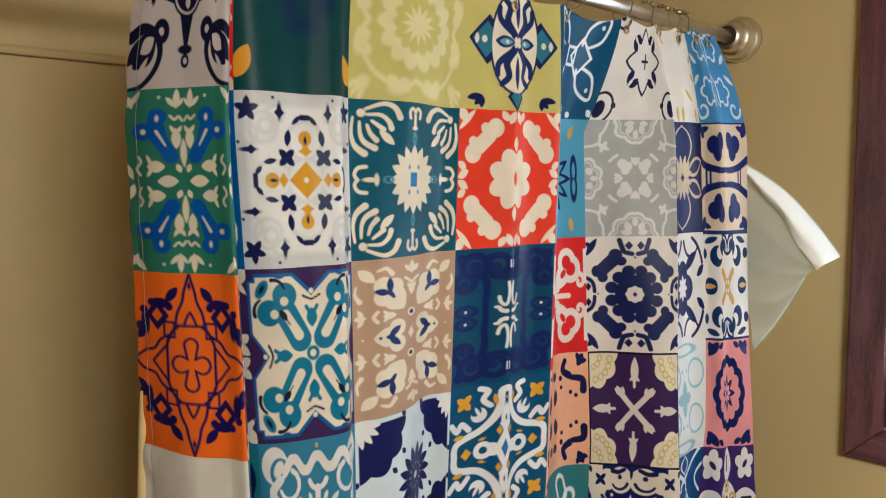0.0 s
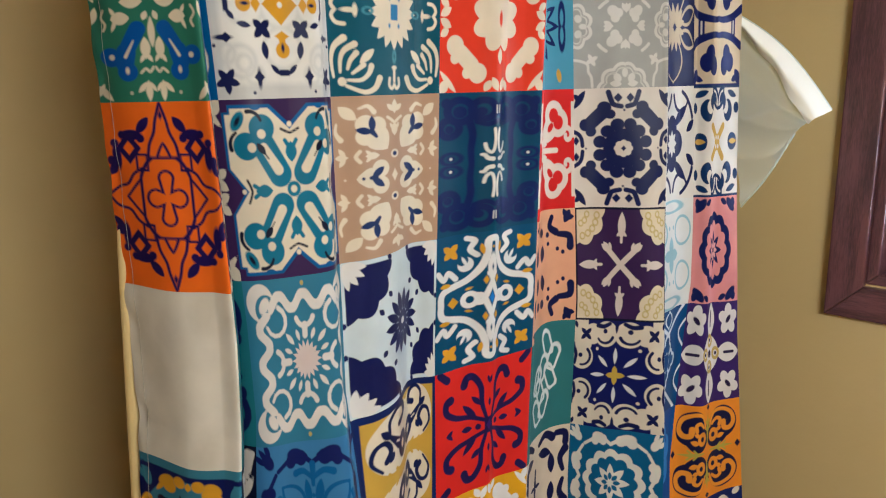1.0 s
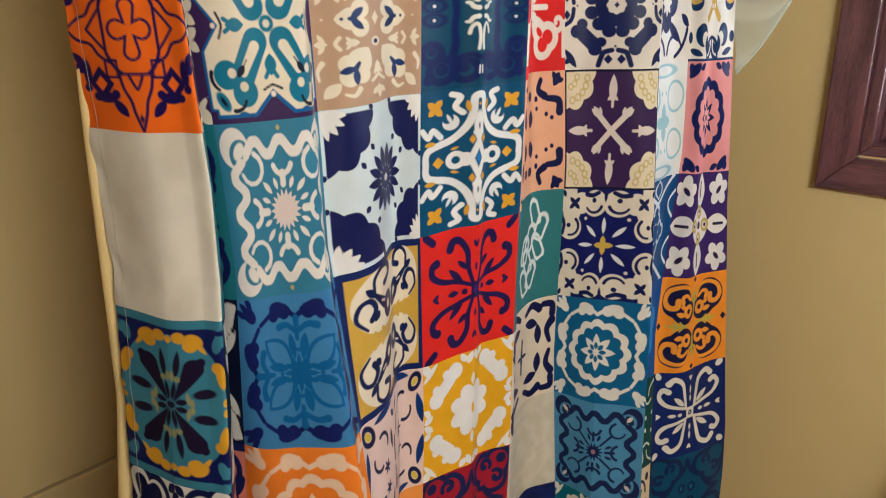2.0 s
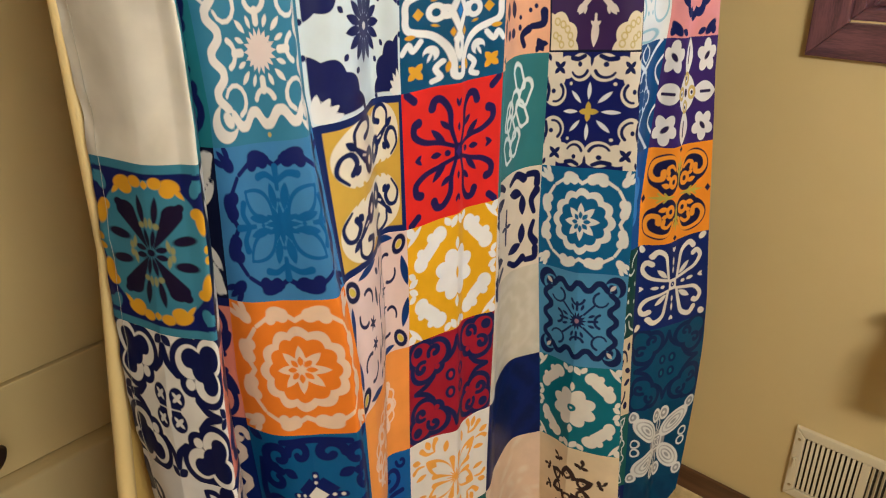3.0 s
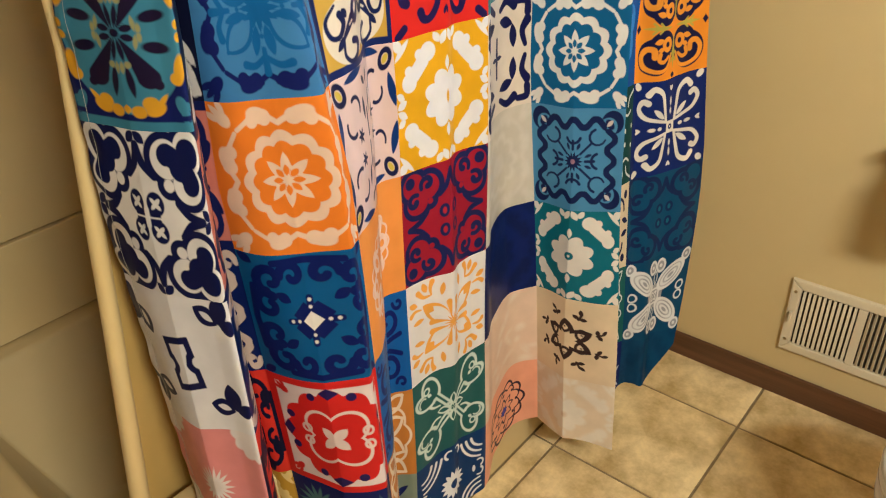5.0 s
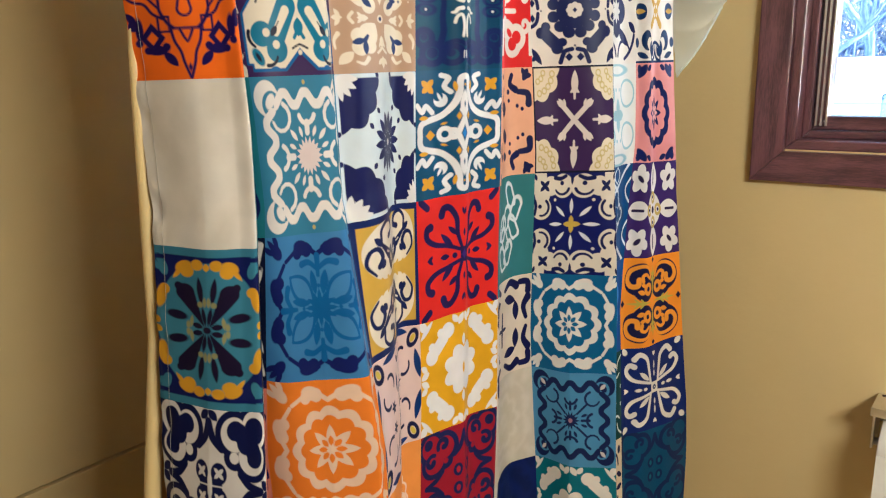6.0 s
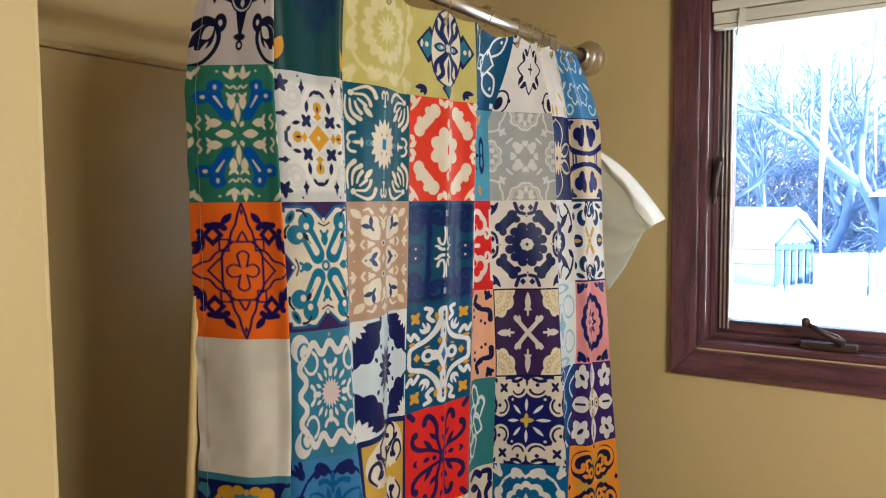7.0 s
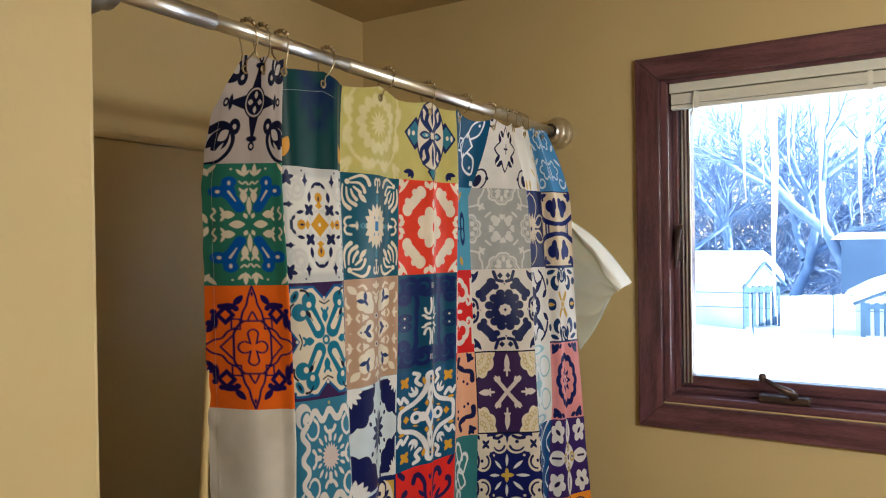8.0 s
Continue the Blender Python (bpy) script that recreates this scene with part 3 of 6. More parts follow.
def SPOTS(n, seed, r0, r1, half=0.95):
    rs = random.Random(seed)
    return U(*[E(rs.uniform(-half, half), rs.uniform(-half, half), rs.uniform(r0, r1), rs.uniform(r0, r1) * 0.6, rs.uniform(0, 180)) for _ in range(n)])


def ASP(k, *fs):
    """A motif drawn k times as tall as wide, fitted to the square."""
    g = U(*fs)
    return lambda x, y: g(x, y * k) / max(1.0, k)


TULIP = U(E(0, 0, 0.10, 0.15), P(-0.07, 0.0, -0.14, 0.26, 0.05), P(0, 0.0, 0, 0.27, 0.05), P(0.07, 0.0, 0.14, 0.26, 0.05))
MEDAL = S8(D(FL(12, 0.60, 0.035), FL(12, 0.47, 0.03)))
GARLAND = S4(E(0.28, 0.82, 0.17, 0.10, 12), C(0.19, 0.79, 0.10), C(0.38, 0.76, 0.09), L(0.0, 0.72, 0.14, 0.80, 0.035), L(0.4, 0.8, 0.62, 0.66, 0.03),
             E(0.82, 0.28, 0.10, 0.17, -12), C(0.79, 0.19, 0.10), C(0.76, 0.38, 0.09), L(0.72, 0.0, 0.80, 0.14, 0.035), L(0.8, 0.4, 0.66, 0.62, 0.03),
             AT(TULIP, 0.80, 0.80, 0.85, -45))
QUATRE = S4(L(0.63, 0.47, 0.46, 0.63, 0.115), C(0.73, 0.37, 0.14), C(0.36, 0.74, 0.14), C(0.73, 0.54, 0.075), C(0.53, 0.74, 0.075),
            P(0.70, 1.0, 1.0, 0.70, 0.045), P(0.84, 0.84, 1.0, 1.0, 0.08), P(0.99, 0.02, 0.80, 0.13, 0.06), P(0.99, 0.25, 0.84, 0.15, 0.055), P(0.02, 0.99, 0.13, 0.80, 0.06), P(0.25, 0.99, 0.15, 0.84, 0.055))
QCORE = U(FL(8, 0.41, 0.055, 22.5), P(0, 0.40, 0, 0.62, 0.05), P(0, -0.40, 0, -0.62, 0.05))
SCROLLS = S4(CURL(0.62, 0.62, 0.30, -60, 0.95, 0.055), CURL(0.30, 0.80, 0.17, 180, 0.8, 0.05), CURL(0.80, 0.30, 0.17, -90, -0.8, 0.05), L(0.5, 0.1, 0.48, 0.4, 0.045), L(0.1, 0.5, 0.4, 0.48, 0.045))

NAVY, INK, CREAM, WHITE = (0.016, 0.020, 0.065), (0.012, 0.012, 0.022), (0.76, 0.66, 0.48), (0.76, 0.74, 0.69)
TEAL, BLUE, DEEP = (0.010, 0.120, 0.145), (0.008, 0.120, 0.235), (0.006, 0.052, 0.095)
GREEN, ORANGE, RED, GOLD = (0.030, 0.175, 0.105), (0.88, 0.155, 0.012), (0.66, 0.028, 0.016), (0.66, 0.32, 0.020)
PINK, PLUM = (0.70, 0.25, 0.22), (0.060, 0.028, 0.064)
TAN, MAROON, PALE = (0.46, 0.285, 0.175), (0.29, 0.010, 0.022), (0.66, 0.70, 0.66)


PRINTS = {}


def dye(c):
    """Printing ink on the polyester: cool, and deep in the dark tones."""
    r, g, b = c
    deep = 0.72 if max(c) < 0.16 else 1.0
    if b >= max(r, g) * 0.98 and b < 0.5:
        cold = min(1.0, max(0.0, b / max(g, 1e-3) - 1.1) / 0.7)
        return (r * (0.62 if r < g * 1.3 else 0.95) * deep, g * (0.95 - 0.10 * cold) * deep, min(0.8, b * (1.0 + 0.3 * cold)))
    lit = 0.94 if max(c) > 0.4 else 1.0
    return (r * deep * lit, g * deep * lit, b * deep * lit * (1.12 if max(c) > 0.4 else 1.2))


def put(col, row, label, base, *layers):
    PRINTS[(col, row)] = (dye(base), [(dye(a), *rest) for a, *rest in layers], label)


# free-edge column
put(0, 0, "grey white square with a black lace medallion", (0.54, 0.47, 0.42),
    (INK, U(E(0, 0, 0.27, 0.27), S8(L(0.20, 0, 0.54, 0, 0.13, 0.04), E(0.60, 0, 0.05, 0.13), C(0.72, 0, 0.075)), S4(RG(0.42, 0.40, 0.09, 0.045), curve([(0.99, 0.99), (0.72, 0.96), (0.50, 0.80), (0.42, 0.60), (0.52, 0.42), (0.74, 0.36), (0.96, 0.44)], 0.022, 0.07), P(0.52, 0.40, 0.86, 0.78, 0.17), P(0.70, 0.44, 0.98, 0.74, 0.10)))),
    ((0.54, 0.47, 0.42), U(O(E(0, 0, 0.225, 0.225), 0.014), S8(P(0.06, 0, 0.18, 0, 0.045), C(0.72, 0, 0.035)), S4(P(0.54, 0.46, 0.76, 0.62, 0.085), P(0.62, 0.66, 0.80, 0.86, 0.03)))))
put(0, 1, "green square with a blue and cream flower print", GREEN,
    ((0.008, 0.105, 0.30), ASP(1.72, S4(L(0.22, 0.46, 0.46, 0.88, 0.13), L(0.44, 0.86, 0.48, 1.02, 0.16), C(0.44, 1.19, 0.165), C(0.70, 0.93, 0.165)))),
    (CREAM, ASP(1.72, S4(L(0.30, 0.66, 0.45, 0.93, 0.014, 0.03), E(0.44, 1.17, 0.035, 0.06), C(0.68, 0.93, 0.05), P(0, 0.26, 0, 0.78, 0.06), P(0.10, 0.0, 0.46, 0.0, 0.11), P(0.06, 0.16, 0.12, 0.32, 0.05),
        P(0.32, 0.27, 0.64, 0.28, 0.11), P(0.54, 0.28, 0.64, 0.50, 0.035), P(0.54, 0.26, 0.64, 0.08, 0.035), curve([(0.78, 0.46), (0.74, 0.36), (0.82, 0.24), (0.76, 0.12)], 0.022),
        P(0.12, 0.60, 0.12, 0.98, 0.08), P(0.12, 0.86, 0.02, 1.03, 0.035), P(0.12, 0.86, 0.22, 1.04, 0.035), curve([(0.02, 1.12), (0.08, 1.20), (0.14, 1.14), (0.22, 1.21)], 0.022),
        P(0.12, 1.34, 0.12, 1.71, 0.055), P(0.12, 1.36, 0.30, 1.56, 0.045), P(0.12, 1.36, 0.0, 1.54, 0.035), C(0.41, 1.56, 0.03), P(0.74, 1.70, 1.0, 1.42, 0.06), P(0.92, 0.04, 1.0, 0.34, 0.06), P(0.90, 1.38, 1.0, 1.62, 0.05)))))
put(0, 2, "orange square with a navy medallion print", ORANGE,
    ((0.020, 0.012, 0.070), ASP(1.6, O(I(E(0, 0, 0.47, 0.76), BX(0, 0, 0.42, 0.68)), 0.026), O(U(L(0, 0, 0, 0.34, 0.05, 0.12), L(0, 0, 0, -0.34, 0.05, 0.12), L(0, 0, 0.18, 0, 0.07, 0.15), L(0, 0, -0.18, 0, 0.07, 0.15)), 0.024),
      S4(curve([(0.0, 1.58), (0.09, 1.30), (0.13, 1.10), (0.22, 0.90), (0.26, 0.68)], 0.026), curve([(0.0, 0.92), (0.05, 0.84), (0.11, 0.70)], 0.024), DI(0, 1.38, 0.04, 0.08),
         curve([(1.0, 0.04), (0.84, 0.17), (0.66, 0.23), (0.54, 0.40), (0.38, 0.50)], 0.026), curve([(0.44, 0.30), (0.56, 0.16), (0.69, 0.0)], 0.024), O(BX(0.37, 0.60, 0.09, 0.13), 0.022),
         D(U(DI(0.58, 0.84, 0.22, 0.28), E(0.52, 1.06, 0.20, 0.09), C(0.36, 1.00, 0.07), C(0.68, 1.06, 0.07), P(0.42, 1.08, 0.20, 1.36, 0.08), E(0.80, 0.68, 0.075, 0.22), C(0.82, 0.92, 0.07), C(0.90, 0.60, 0.10), P(0.84, 0.58, 1.0, 0.36, 0.07)), DI(0.58, 0.84, 0.10, 0.12))))))
put(0, 3, "plain off-white square with faint grey clouding", (0.74, 0.68, 0.56), ((0.66, 0.60, 0.48), SPOTS(9, 3, 0.15, 0.42), 0.10))
put(0, 4, "navy square with a blue flower and yellow petals", (0.014, 0.018, 0.070),
    ((0.070, 0.205, 0.265), U(ASP(1.65, E(0, 0, 1.0, 1.38)), lambda x, y: 0.90 - np.abs(y), S4(AT(TULIP, 0.84, 0.74, 0.85, -45)))),
    ((0.014, 0.018, 0.070), lambda x, y: np.abs(np.abs(y) - 0.86) - 0.028),
    (GOLD, ASP(1.65, S4(C(0.17, 1.32, 0.11), C(0.36, 1.18, 0.13), E(0.42, 1.26, 0.17, 0.12, -30), P(0.44, 1.24, 0.64, 1.0, 0.045), E(0.90, 0.60, 0.11, 0.24, 10), C(0.82, 0.76, 0.11), C(0.97, 0.10, 0.08)), P(0, 1.36, 0, 1.20, 0.06), P(0, -1.36, 0, -1.20, 0.06))),
    ((0.018, 0.012, 0.022), ASP(1.65, S4(L(0.05, 0.08, 0.40, 0.74, 0.01, 0.18), L(0.40, 0.74, 0.53, 0.86, 0.18, 0.08), P(0.09, 0.52, 0.15, 1.08, 0.055), E(0.57, 0.25, 0.21, 0.095, 8), P(0.02, 0.08, 0.08, 0.48, 0.04), P(0.07, 0.05, 0.28, 0.10, 0.06)), C(0, 0, 0.07))),
    ((0.28, 0.26, 0.10), ASP(1.65, S4(P(0.035, 0.46, 0.035, 0.68, 0.035), E(0.12, 0.52, 0.05, 0.06), P(0.30, 0.02, 0.27, 0.28, 0.035), E(0.35, 0.07, 0.04, 0.08)))))
put(0, 5, "white square with bold navy scrollwork", (0.74, 0.69, 0.60),
    ((0.012, 0.014, 0.045), S4(O(U(C(0.42, 0.70, 0.27), C(0.70, 0.42, 0.27), C(0.78, 0.78, 0.28), C(0.40, 0.40, 0.12)), 0.045), C(0.76, 0.76, 0.17), C(0.60, 0.60, 0.15), P(0.66, 0.66, 0.36, 0.78, 0.13), P(0.66, 0.66, 0.78, 0.36, 0.13),
      CURL(0.42, 0.72, 0.13, 30, 0.85, 0.05, 0.3, 0.035), CURL(0.72, 0.42, 0.13, 60, -0.85, 0.05, 0.3, 0.035), curve([(0.0, 0.84), (0.06, 0.64), (0.20, 0.50)], 0.055), curve([(0.84, 0.0), (0.64, 0.06), (0.50, 0.20)], 0.055), P(0.0, 0.99, 0.14, 0.86, 0.06), P(0.99, 0.0, 0.86, 0.14, 0.06), E(0.15, 0.17, 0.125, 0.145), BX(0.12, 0.06, 0.08, 0.05))),
    ((0.74, 0.69, 0.60), S4(ST(4, 0.03, 0.10, 45, 0.15, 0.17))))
put(0, 6, "white square with small navy butterfly motifs", (0.74, 0.70, 0.64),
    ((0.014, 0.014, 0.045), U(O(AT(D(BX(0, 0, 0.22, 0.34), E(0.30, 0, 0.16, 0.14), E(-0.30, 0, 0.16, 0.14)), -0.05, 0.0, 1.0, 10), 0.05), *[AT(D(U(P(-0.02, 0, -0.26, 0.16, 0.10), P(0.0, 0, 0.06, 0.30, 0.10), P(0, 0.02, 0.24, -0.06, 0.08)), P(-0.06, 0.03, -0.2, 0.12, 0.035)), cx, cy, 1.4, dg) for cx, cy, dg in ((0.72, 0.66, 0), (-0.82, 0.66, 150), (0.72, -0.66, 20), (-0.85, -0.50, 200))])),
    ((0.74, 0.70, 0.64), AT(U(P(-0.15, 0.24, 0.10, -0.24, 0.06), P(0.15, 0.24, -0.10, -0.24, 0.06)), -0.05, 0.0, 1.0, 10)))
put(0, 7, "pink square with white corner blooms and burst", PINK, ((0.76, 0.68, 0.60), U(S4(FL(12, 0.42, 0.03, 0, 0.95, 0.95)), ST(18, 0.13, 0.36)), 0.02), ((0.66, 0.58, 0.5), C(0, 0, 0.13), 0.05))
put(0, 8, "orange square with cream fan print", (0.78, 0.28, 0.05), (CREAM, U(S4(FL(10, 0.3, 0.03, 0, 0.9, 0.9)), ST(10, 0.2, 0.5))))
put(0, 9, "teal square with cream scrolls", TEAL, (CREAM, SCROLLS))
# the column folded away between the first pleats
put(1, 0, "red square with cream flowers", RED, (CREAM, QUATRE))
put(1, 1, "blue square with white leaves", BLUE, (CREAM, SCROLLS))
put(1, 2, "plum square with cream petals", PLUM, (CREAM, U(QUATRE, QCORE)))
put(1, 3, "teal square with navy scrolls", (0.03, 0.17, 0.20), (NAVY, SCROLLS))
put(1, 4, "black square with white leaf sprays", INK, ((0.66, 0.62, 0.54), S4(P(0.55, 0.40, 0.98, 0.95, 0.10), P(0.75, 0.25, 0.95, 0.60, 0.06), O(E(0.80, 0.72, 0.10, 0.2, -20), 0.025), P(0.2, 0.2, 0.5, 0.6, 0.08))))
put(1, 5, "pink square with navy scrolls", (0.62, 0.20, 0.14), (NAVY, U(SCROLLS, S4(P(0.6, 0.1, 0.98, 0.5, 0.12), BX(0.85, 0.98, 0.3, 0.10)))))
put(1, 6, "navy square with a beige wavy ribbon", (0.010, 0.020, 0.070), ((0.60, 0.46, 0.36), U(WAVE(0.66, 0.13, 12.0, 0.085), C(0, 0, 0.2), S4(CURL(0.80, 0.80, 0.16, 0, 0.8, 0.06)))))
put(1, 7, "red square with black scrolls", (0.62, 0.035, 0.02), (INK, U(SCROLLS, S4(C(0.85, 0.5, 0.14), C(0.5, 0.85, 0.14), BX(0.97, 0.2, 0.06, 0.4)))))
put(1, 8, "gold square with pale flower", (0.45, 0.25, 0.03), ((0.70, 0.52, 0.20), U(QUATRE, QCORE)))
put(1, 9, "navy square with pale leaves", NAVY, (PALE, SCROLLS))
# third column
put(2, 0, "dark green square with gold corner petals", (0.005, 0.062, 0.058), ((0.007, 0.026, 0.055), SX(E(0.0, 0.30, 0.42, 0.22), E(0.34, 0.52, 0.26, 0.16, 30), E(0.22, 0.02, 0.10, 0.26, -20), E(0.10, -0.20, 0.16, 0.10), E(0.40, 0.20, 0.12, 0.20), E(0.46, 0.86, 0.30, 0.10)), 0.10), (GOLD, SX(P(0.80, -0.50, 0.98, -0.86, 0.12), P(0.80, -0.6, 0.9, -0.84, 0.06))))
put(2, 1, "pale square with navy and gold bud print", (0.60, 0.59, 0.54),
    ((0.78, 0.75, 0.66), BX(0, 0, 0.86, 0.84), 0.04),
    ((0.60, 0.59, 0.54), ASP(1.2, S4(O(C(0.62, 0.72, 0.20), 0.022), O(C(0.58, 0.74, 0.10), 0.02), O(C(0.44, 0.90, 0.12), 0.02), O(C(0.82, 0.62, 0.12), 0.018), O(U(C(0, 0.55, 0.27), C(0.50, 0, 0.27), C(0, 0, 0.30)), 0.02))), 0.03),
    ((0.016, 0.018, 0.055), ASP(1.2, S4(U(BX(0, 0.87, 0.08, 0.04), P(0.06, 0.90, 0.20, 0.76, 0.035)), P(0.28, 0.46, 0.25, 0.70, 0.05), ST(4, 0.07, 0.16, 45, 0.29, 0.31), U(BX(0.76, 0, 0.035, 0.10), P(0.76, 0.08, 0.66, 0.20, 0.035)), P(0.44, 0.28, 0.64, 0.24, 0.04),
        ST(5, 0.08, 0.18, 20, 0.84, 0.96), U(E(0.38, 0.94, 0.035, 0.13), DI(0.38, 0.92, 0.08, 0.08)), U(E(0.84, 0.42, 0.13, 0.035), DI(0.80, 0.42, 0.08, 0.07)), C(0.47, 1.12, 0.025), C(0.97, 0.52, 0.025)))),
    (GOLD, ASP(1.2, U(C(0, 0, 0.17), DI(0, 0, 0.26, 0.26)), S4(C(0, 0.58, 0.105), P(0, 0.36, 0, 0.56, 0.05), DI(0, 0.40, 0.11, 0.07), C(0.52, 0, 0.105), DI(0.35, 0, 0.07, 0.11)))),
    ((0.80, 0.77, 0.68), ASP(1.2, C(0, 0, 0.04))), (NAVY, ASP(1.2, S4(E(0, 0.55, 0.025, 0.06), E(0.50, 0, 0.06, 0.025)))))
put(2, 2, "plum square with a white and teal petal tile", PLUM,
    (BLUE, ASP(1.25, D(BX(0, 0, 0.99, 1.18), S4(DI(0, 1.25, 0.36, 0.34), DI(1.02, 0, 0.26, 0.36)), S4(BX(1.0, 1.2, 0.10, 0.12))))), (CREAM, ASP(1.25, D(BX(0, 0, 0.95, 1.13), S4(DI(0, 1.25, 0.44, 0.42), DI(1.04, 0, 0.33, 0.44), C(0.50, 1.22, 0.12)), S4(BX(1.0, 1.2, 0.13, 0.15))))),
    ((0.016, 0.175, 0.245), ASP(1.25, S4(L(0.20, 0.22, 0.42, 0.62, 0.18), C(0.43, 0.86, 0.19), C(0.68, 0.62, 0.19), P(0, 0.38, 0, 0.66, 0.09), P(0.34, 0, 0.60, 0, 0.09), L(0, 0.54, 0.09, 0.68, 0.03), L(0.50, 0, 0.62, 0.08, 0.03), E(0.78, 0.96, 0.08, 0.15, 32)), RG(0, 0, 0.08, 0.028))),
    (CREAM, ASP(1.25, S4(L(0.22, 0.28, 0.42, 0.60, 0.075, 0.06), C(0.44, 0.78, 0.065), C(0.60, 0.60, 0.065), C(0, 0.90, 0.04), C(0.78, 0, 0.035)))),
    (INK, ASP(1.25, S4(P(0.40, 0.50, 0.52, 0.66, 0.05), L(0.46, 0.58, 0.36, 0.44, 0.012), ARC(0.60, 0.92, 0.17, 80, 165, 0.03), ARC(0.72, 0.64, 0.19, -20, 60, 0.03), curve([(0, 0.78), (0.06, 0.80), (0.14, 0.84)], 0.018), curve([(0.66, 0), (0.68, 0.07), (0.72, 0.16)], 0.018), E(0.78, 0.96, 0.03, 0.08, 32)))))
LACE = U(D(WAVE(0.72, 0.075, 15.0, 0.060), S4(BX(0.86, 0.86, 0.24, 0.24))), S4(D(C(0.74, 0.74, 0.22), C(0.66, 0.66, 0.17)), E(0.68, 0.70, 0.07, 0.11, 40)))
put(2, 3, "teal square with a white lace wreath print", (0.060, 0.200, 0.275),
    ((0.74, 0.68, 0.60), U(LACE, S8(L(0.30, 0, 0.42, 0.0, 0.045), ARC(0.56, 0, 0.15, 110, 250, 0.035)), S4(ARC(0.50, 0.50, 0.17, 110, 340, 0.032), P(0.20, 0.20, 0.34, 0.34, 0.035), P(0.24, 0.10, 0.38, 0.16, 0.03), P(0.10, 0.24, 0.16, 0.38, 0.03)))),
    ((0.70, 0.58, 0.52), ST(18, 0.16, 0.25)), ((0.52, 0.38, 0.12), U(C(0, 0.92, 0.03), C(0, -0.92, 0.03))))
put(2, 4, "blue square with a navy garland and flower", (0.080, 0.215, 0.345),
    ((0.018, 0.022, 0.085), U(GARLAND, S4(L(0.12, 0.80, 0.30, 0.80, 0.05), L(0.80, 0.12, 0.80, 0.30, 0.05)))),
    ((0.012, 0.125, 0.235), U(ST(12, 0.13, 0.26), S4(O(P(0.12, 0.10, 0.54, 0.44, 0.15), 0.028), P(0.06, 0.18, 0.12, 0.52, 0.06), P(0.18, 0.06, 0.52, 0.12, 0.06), C(0.30, 0.0, 0.03), C(0, 0.3, 0.03), curve([(0.0, 0.52), (0.16, 0.62), (0.30, 0.60)], 0.03, 0.05), curve([(0.52, 0.0), (0.62, 0.16), (0.60, 0.30)], 0.03, 0.05), L(0, 0.44, 0, 0.70, 0.03, 0.05), L(0.44, 0, 0.70, 0, 0.03, 0.05)))))
put(2, 5, "orange square with a cream rosette", (0.82, 0.21, 0.022), ((0.80, 0.56, 0.38), U(MEDAL, ST(8, 0.17, 0.36), GARLAND)), ((0.82, 0.21, 0.022), U(*[P(0.06 * math.cos(a), 0.06 * math.sin(a), 0.2 * math.cos(a), 0.2 * math.sin(a), 0.04) for a in np.arange(8) * math.tau / 8])))
put(2, 6, "deep teal square with navy scrollwork", (0.008, 0.105, 0.190),
    ((0.010, 0.018, 0.080), S4(CURL(0.58, 0.64, 0.25, -90, 1.0, 0.075), CURL(0.66, 0.24, 0.22, 90, -0.9, 0.07), CURL(0.22, 0.70, 0.20, 0, 0.9, 0.07), P(0.30, 0.30, 0.52, 0.44, 0.08), L(0.90, 0.0, 0.86, 0.5, 0.05), L(0.0, 0.92, 0.5, 0.88, 0.05), P(0.80, 0.86, 0.98, 0.98, 0.07), DI(0.1, 0.1, 0.2, 0.2), L(0, 0, 0, 0.36, 0.05), L(0, 0, 0.36, 0, 0.05))),
    ((0.78, 0.72, 0.60), U(DI(0, 0, 0.15, 0.15), S8(C(0.22, 0, 0.028), C(0.33, 0, 0.03)))))
put(2, 7, "red square with a white bordered rosette", (0.62, 0.020, 0.016),
    ((0.74, 0.62, 0.54), D(BX(0, 0, 0.88, 0.88), FL(12, 0.82, 0.05))), ((0.62, 0.02, 0.016), S4(AT(TULIP, 0.76, 0.76, 0.6, -45))), ((0.03, 0.02, 0.07), S8(DI(0.80, 0.0, 0.10, 0.16), C(0.72, 0.3, 0.07))),
    ((0.76, 0.60, 0.50), U(O(FL(4, 0.46, 0.10, 45), 0.028), ST(4, 0.10, 0.26, 45), S4(O(C(0.46, 0.12, 0.07), 0.02)))))
put(2, 8, "navy square with grey green bursts", (0.016, 0.022, 0.075), ((0.10, 0.16, 0.17), S4(ST(14, 0.16, 0.40, 0, 0.55, 0.5)), 0.03))
put(2, 9, "teal square with white dots", DEEP, (CREAM, U(QUATRE, QCORE)))
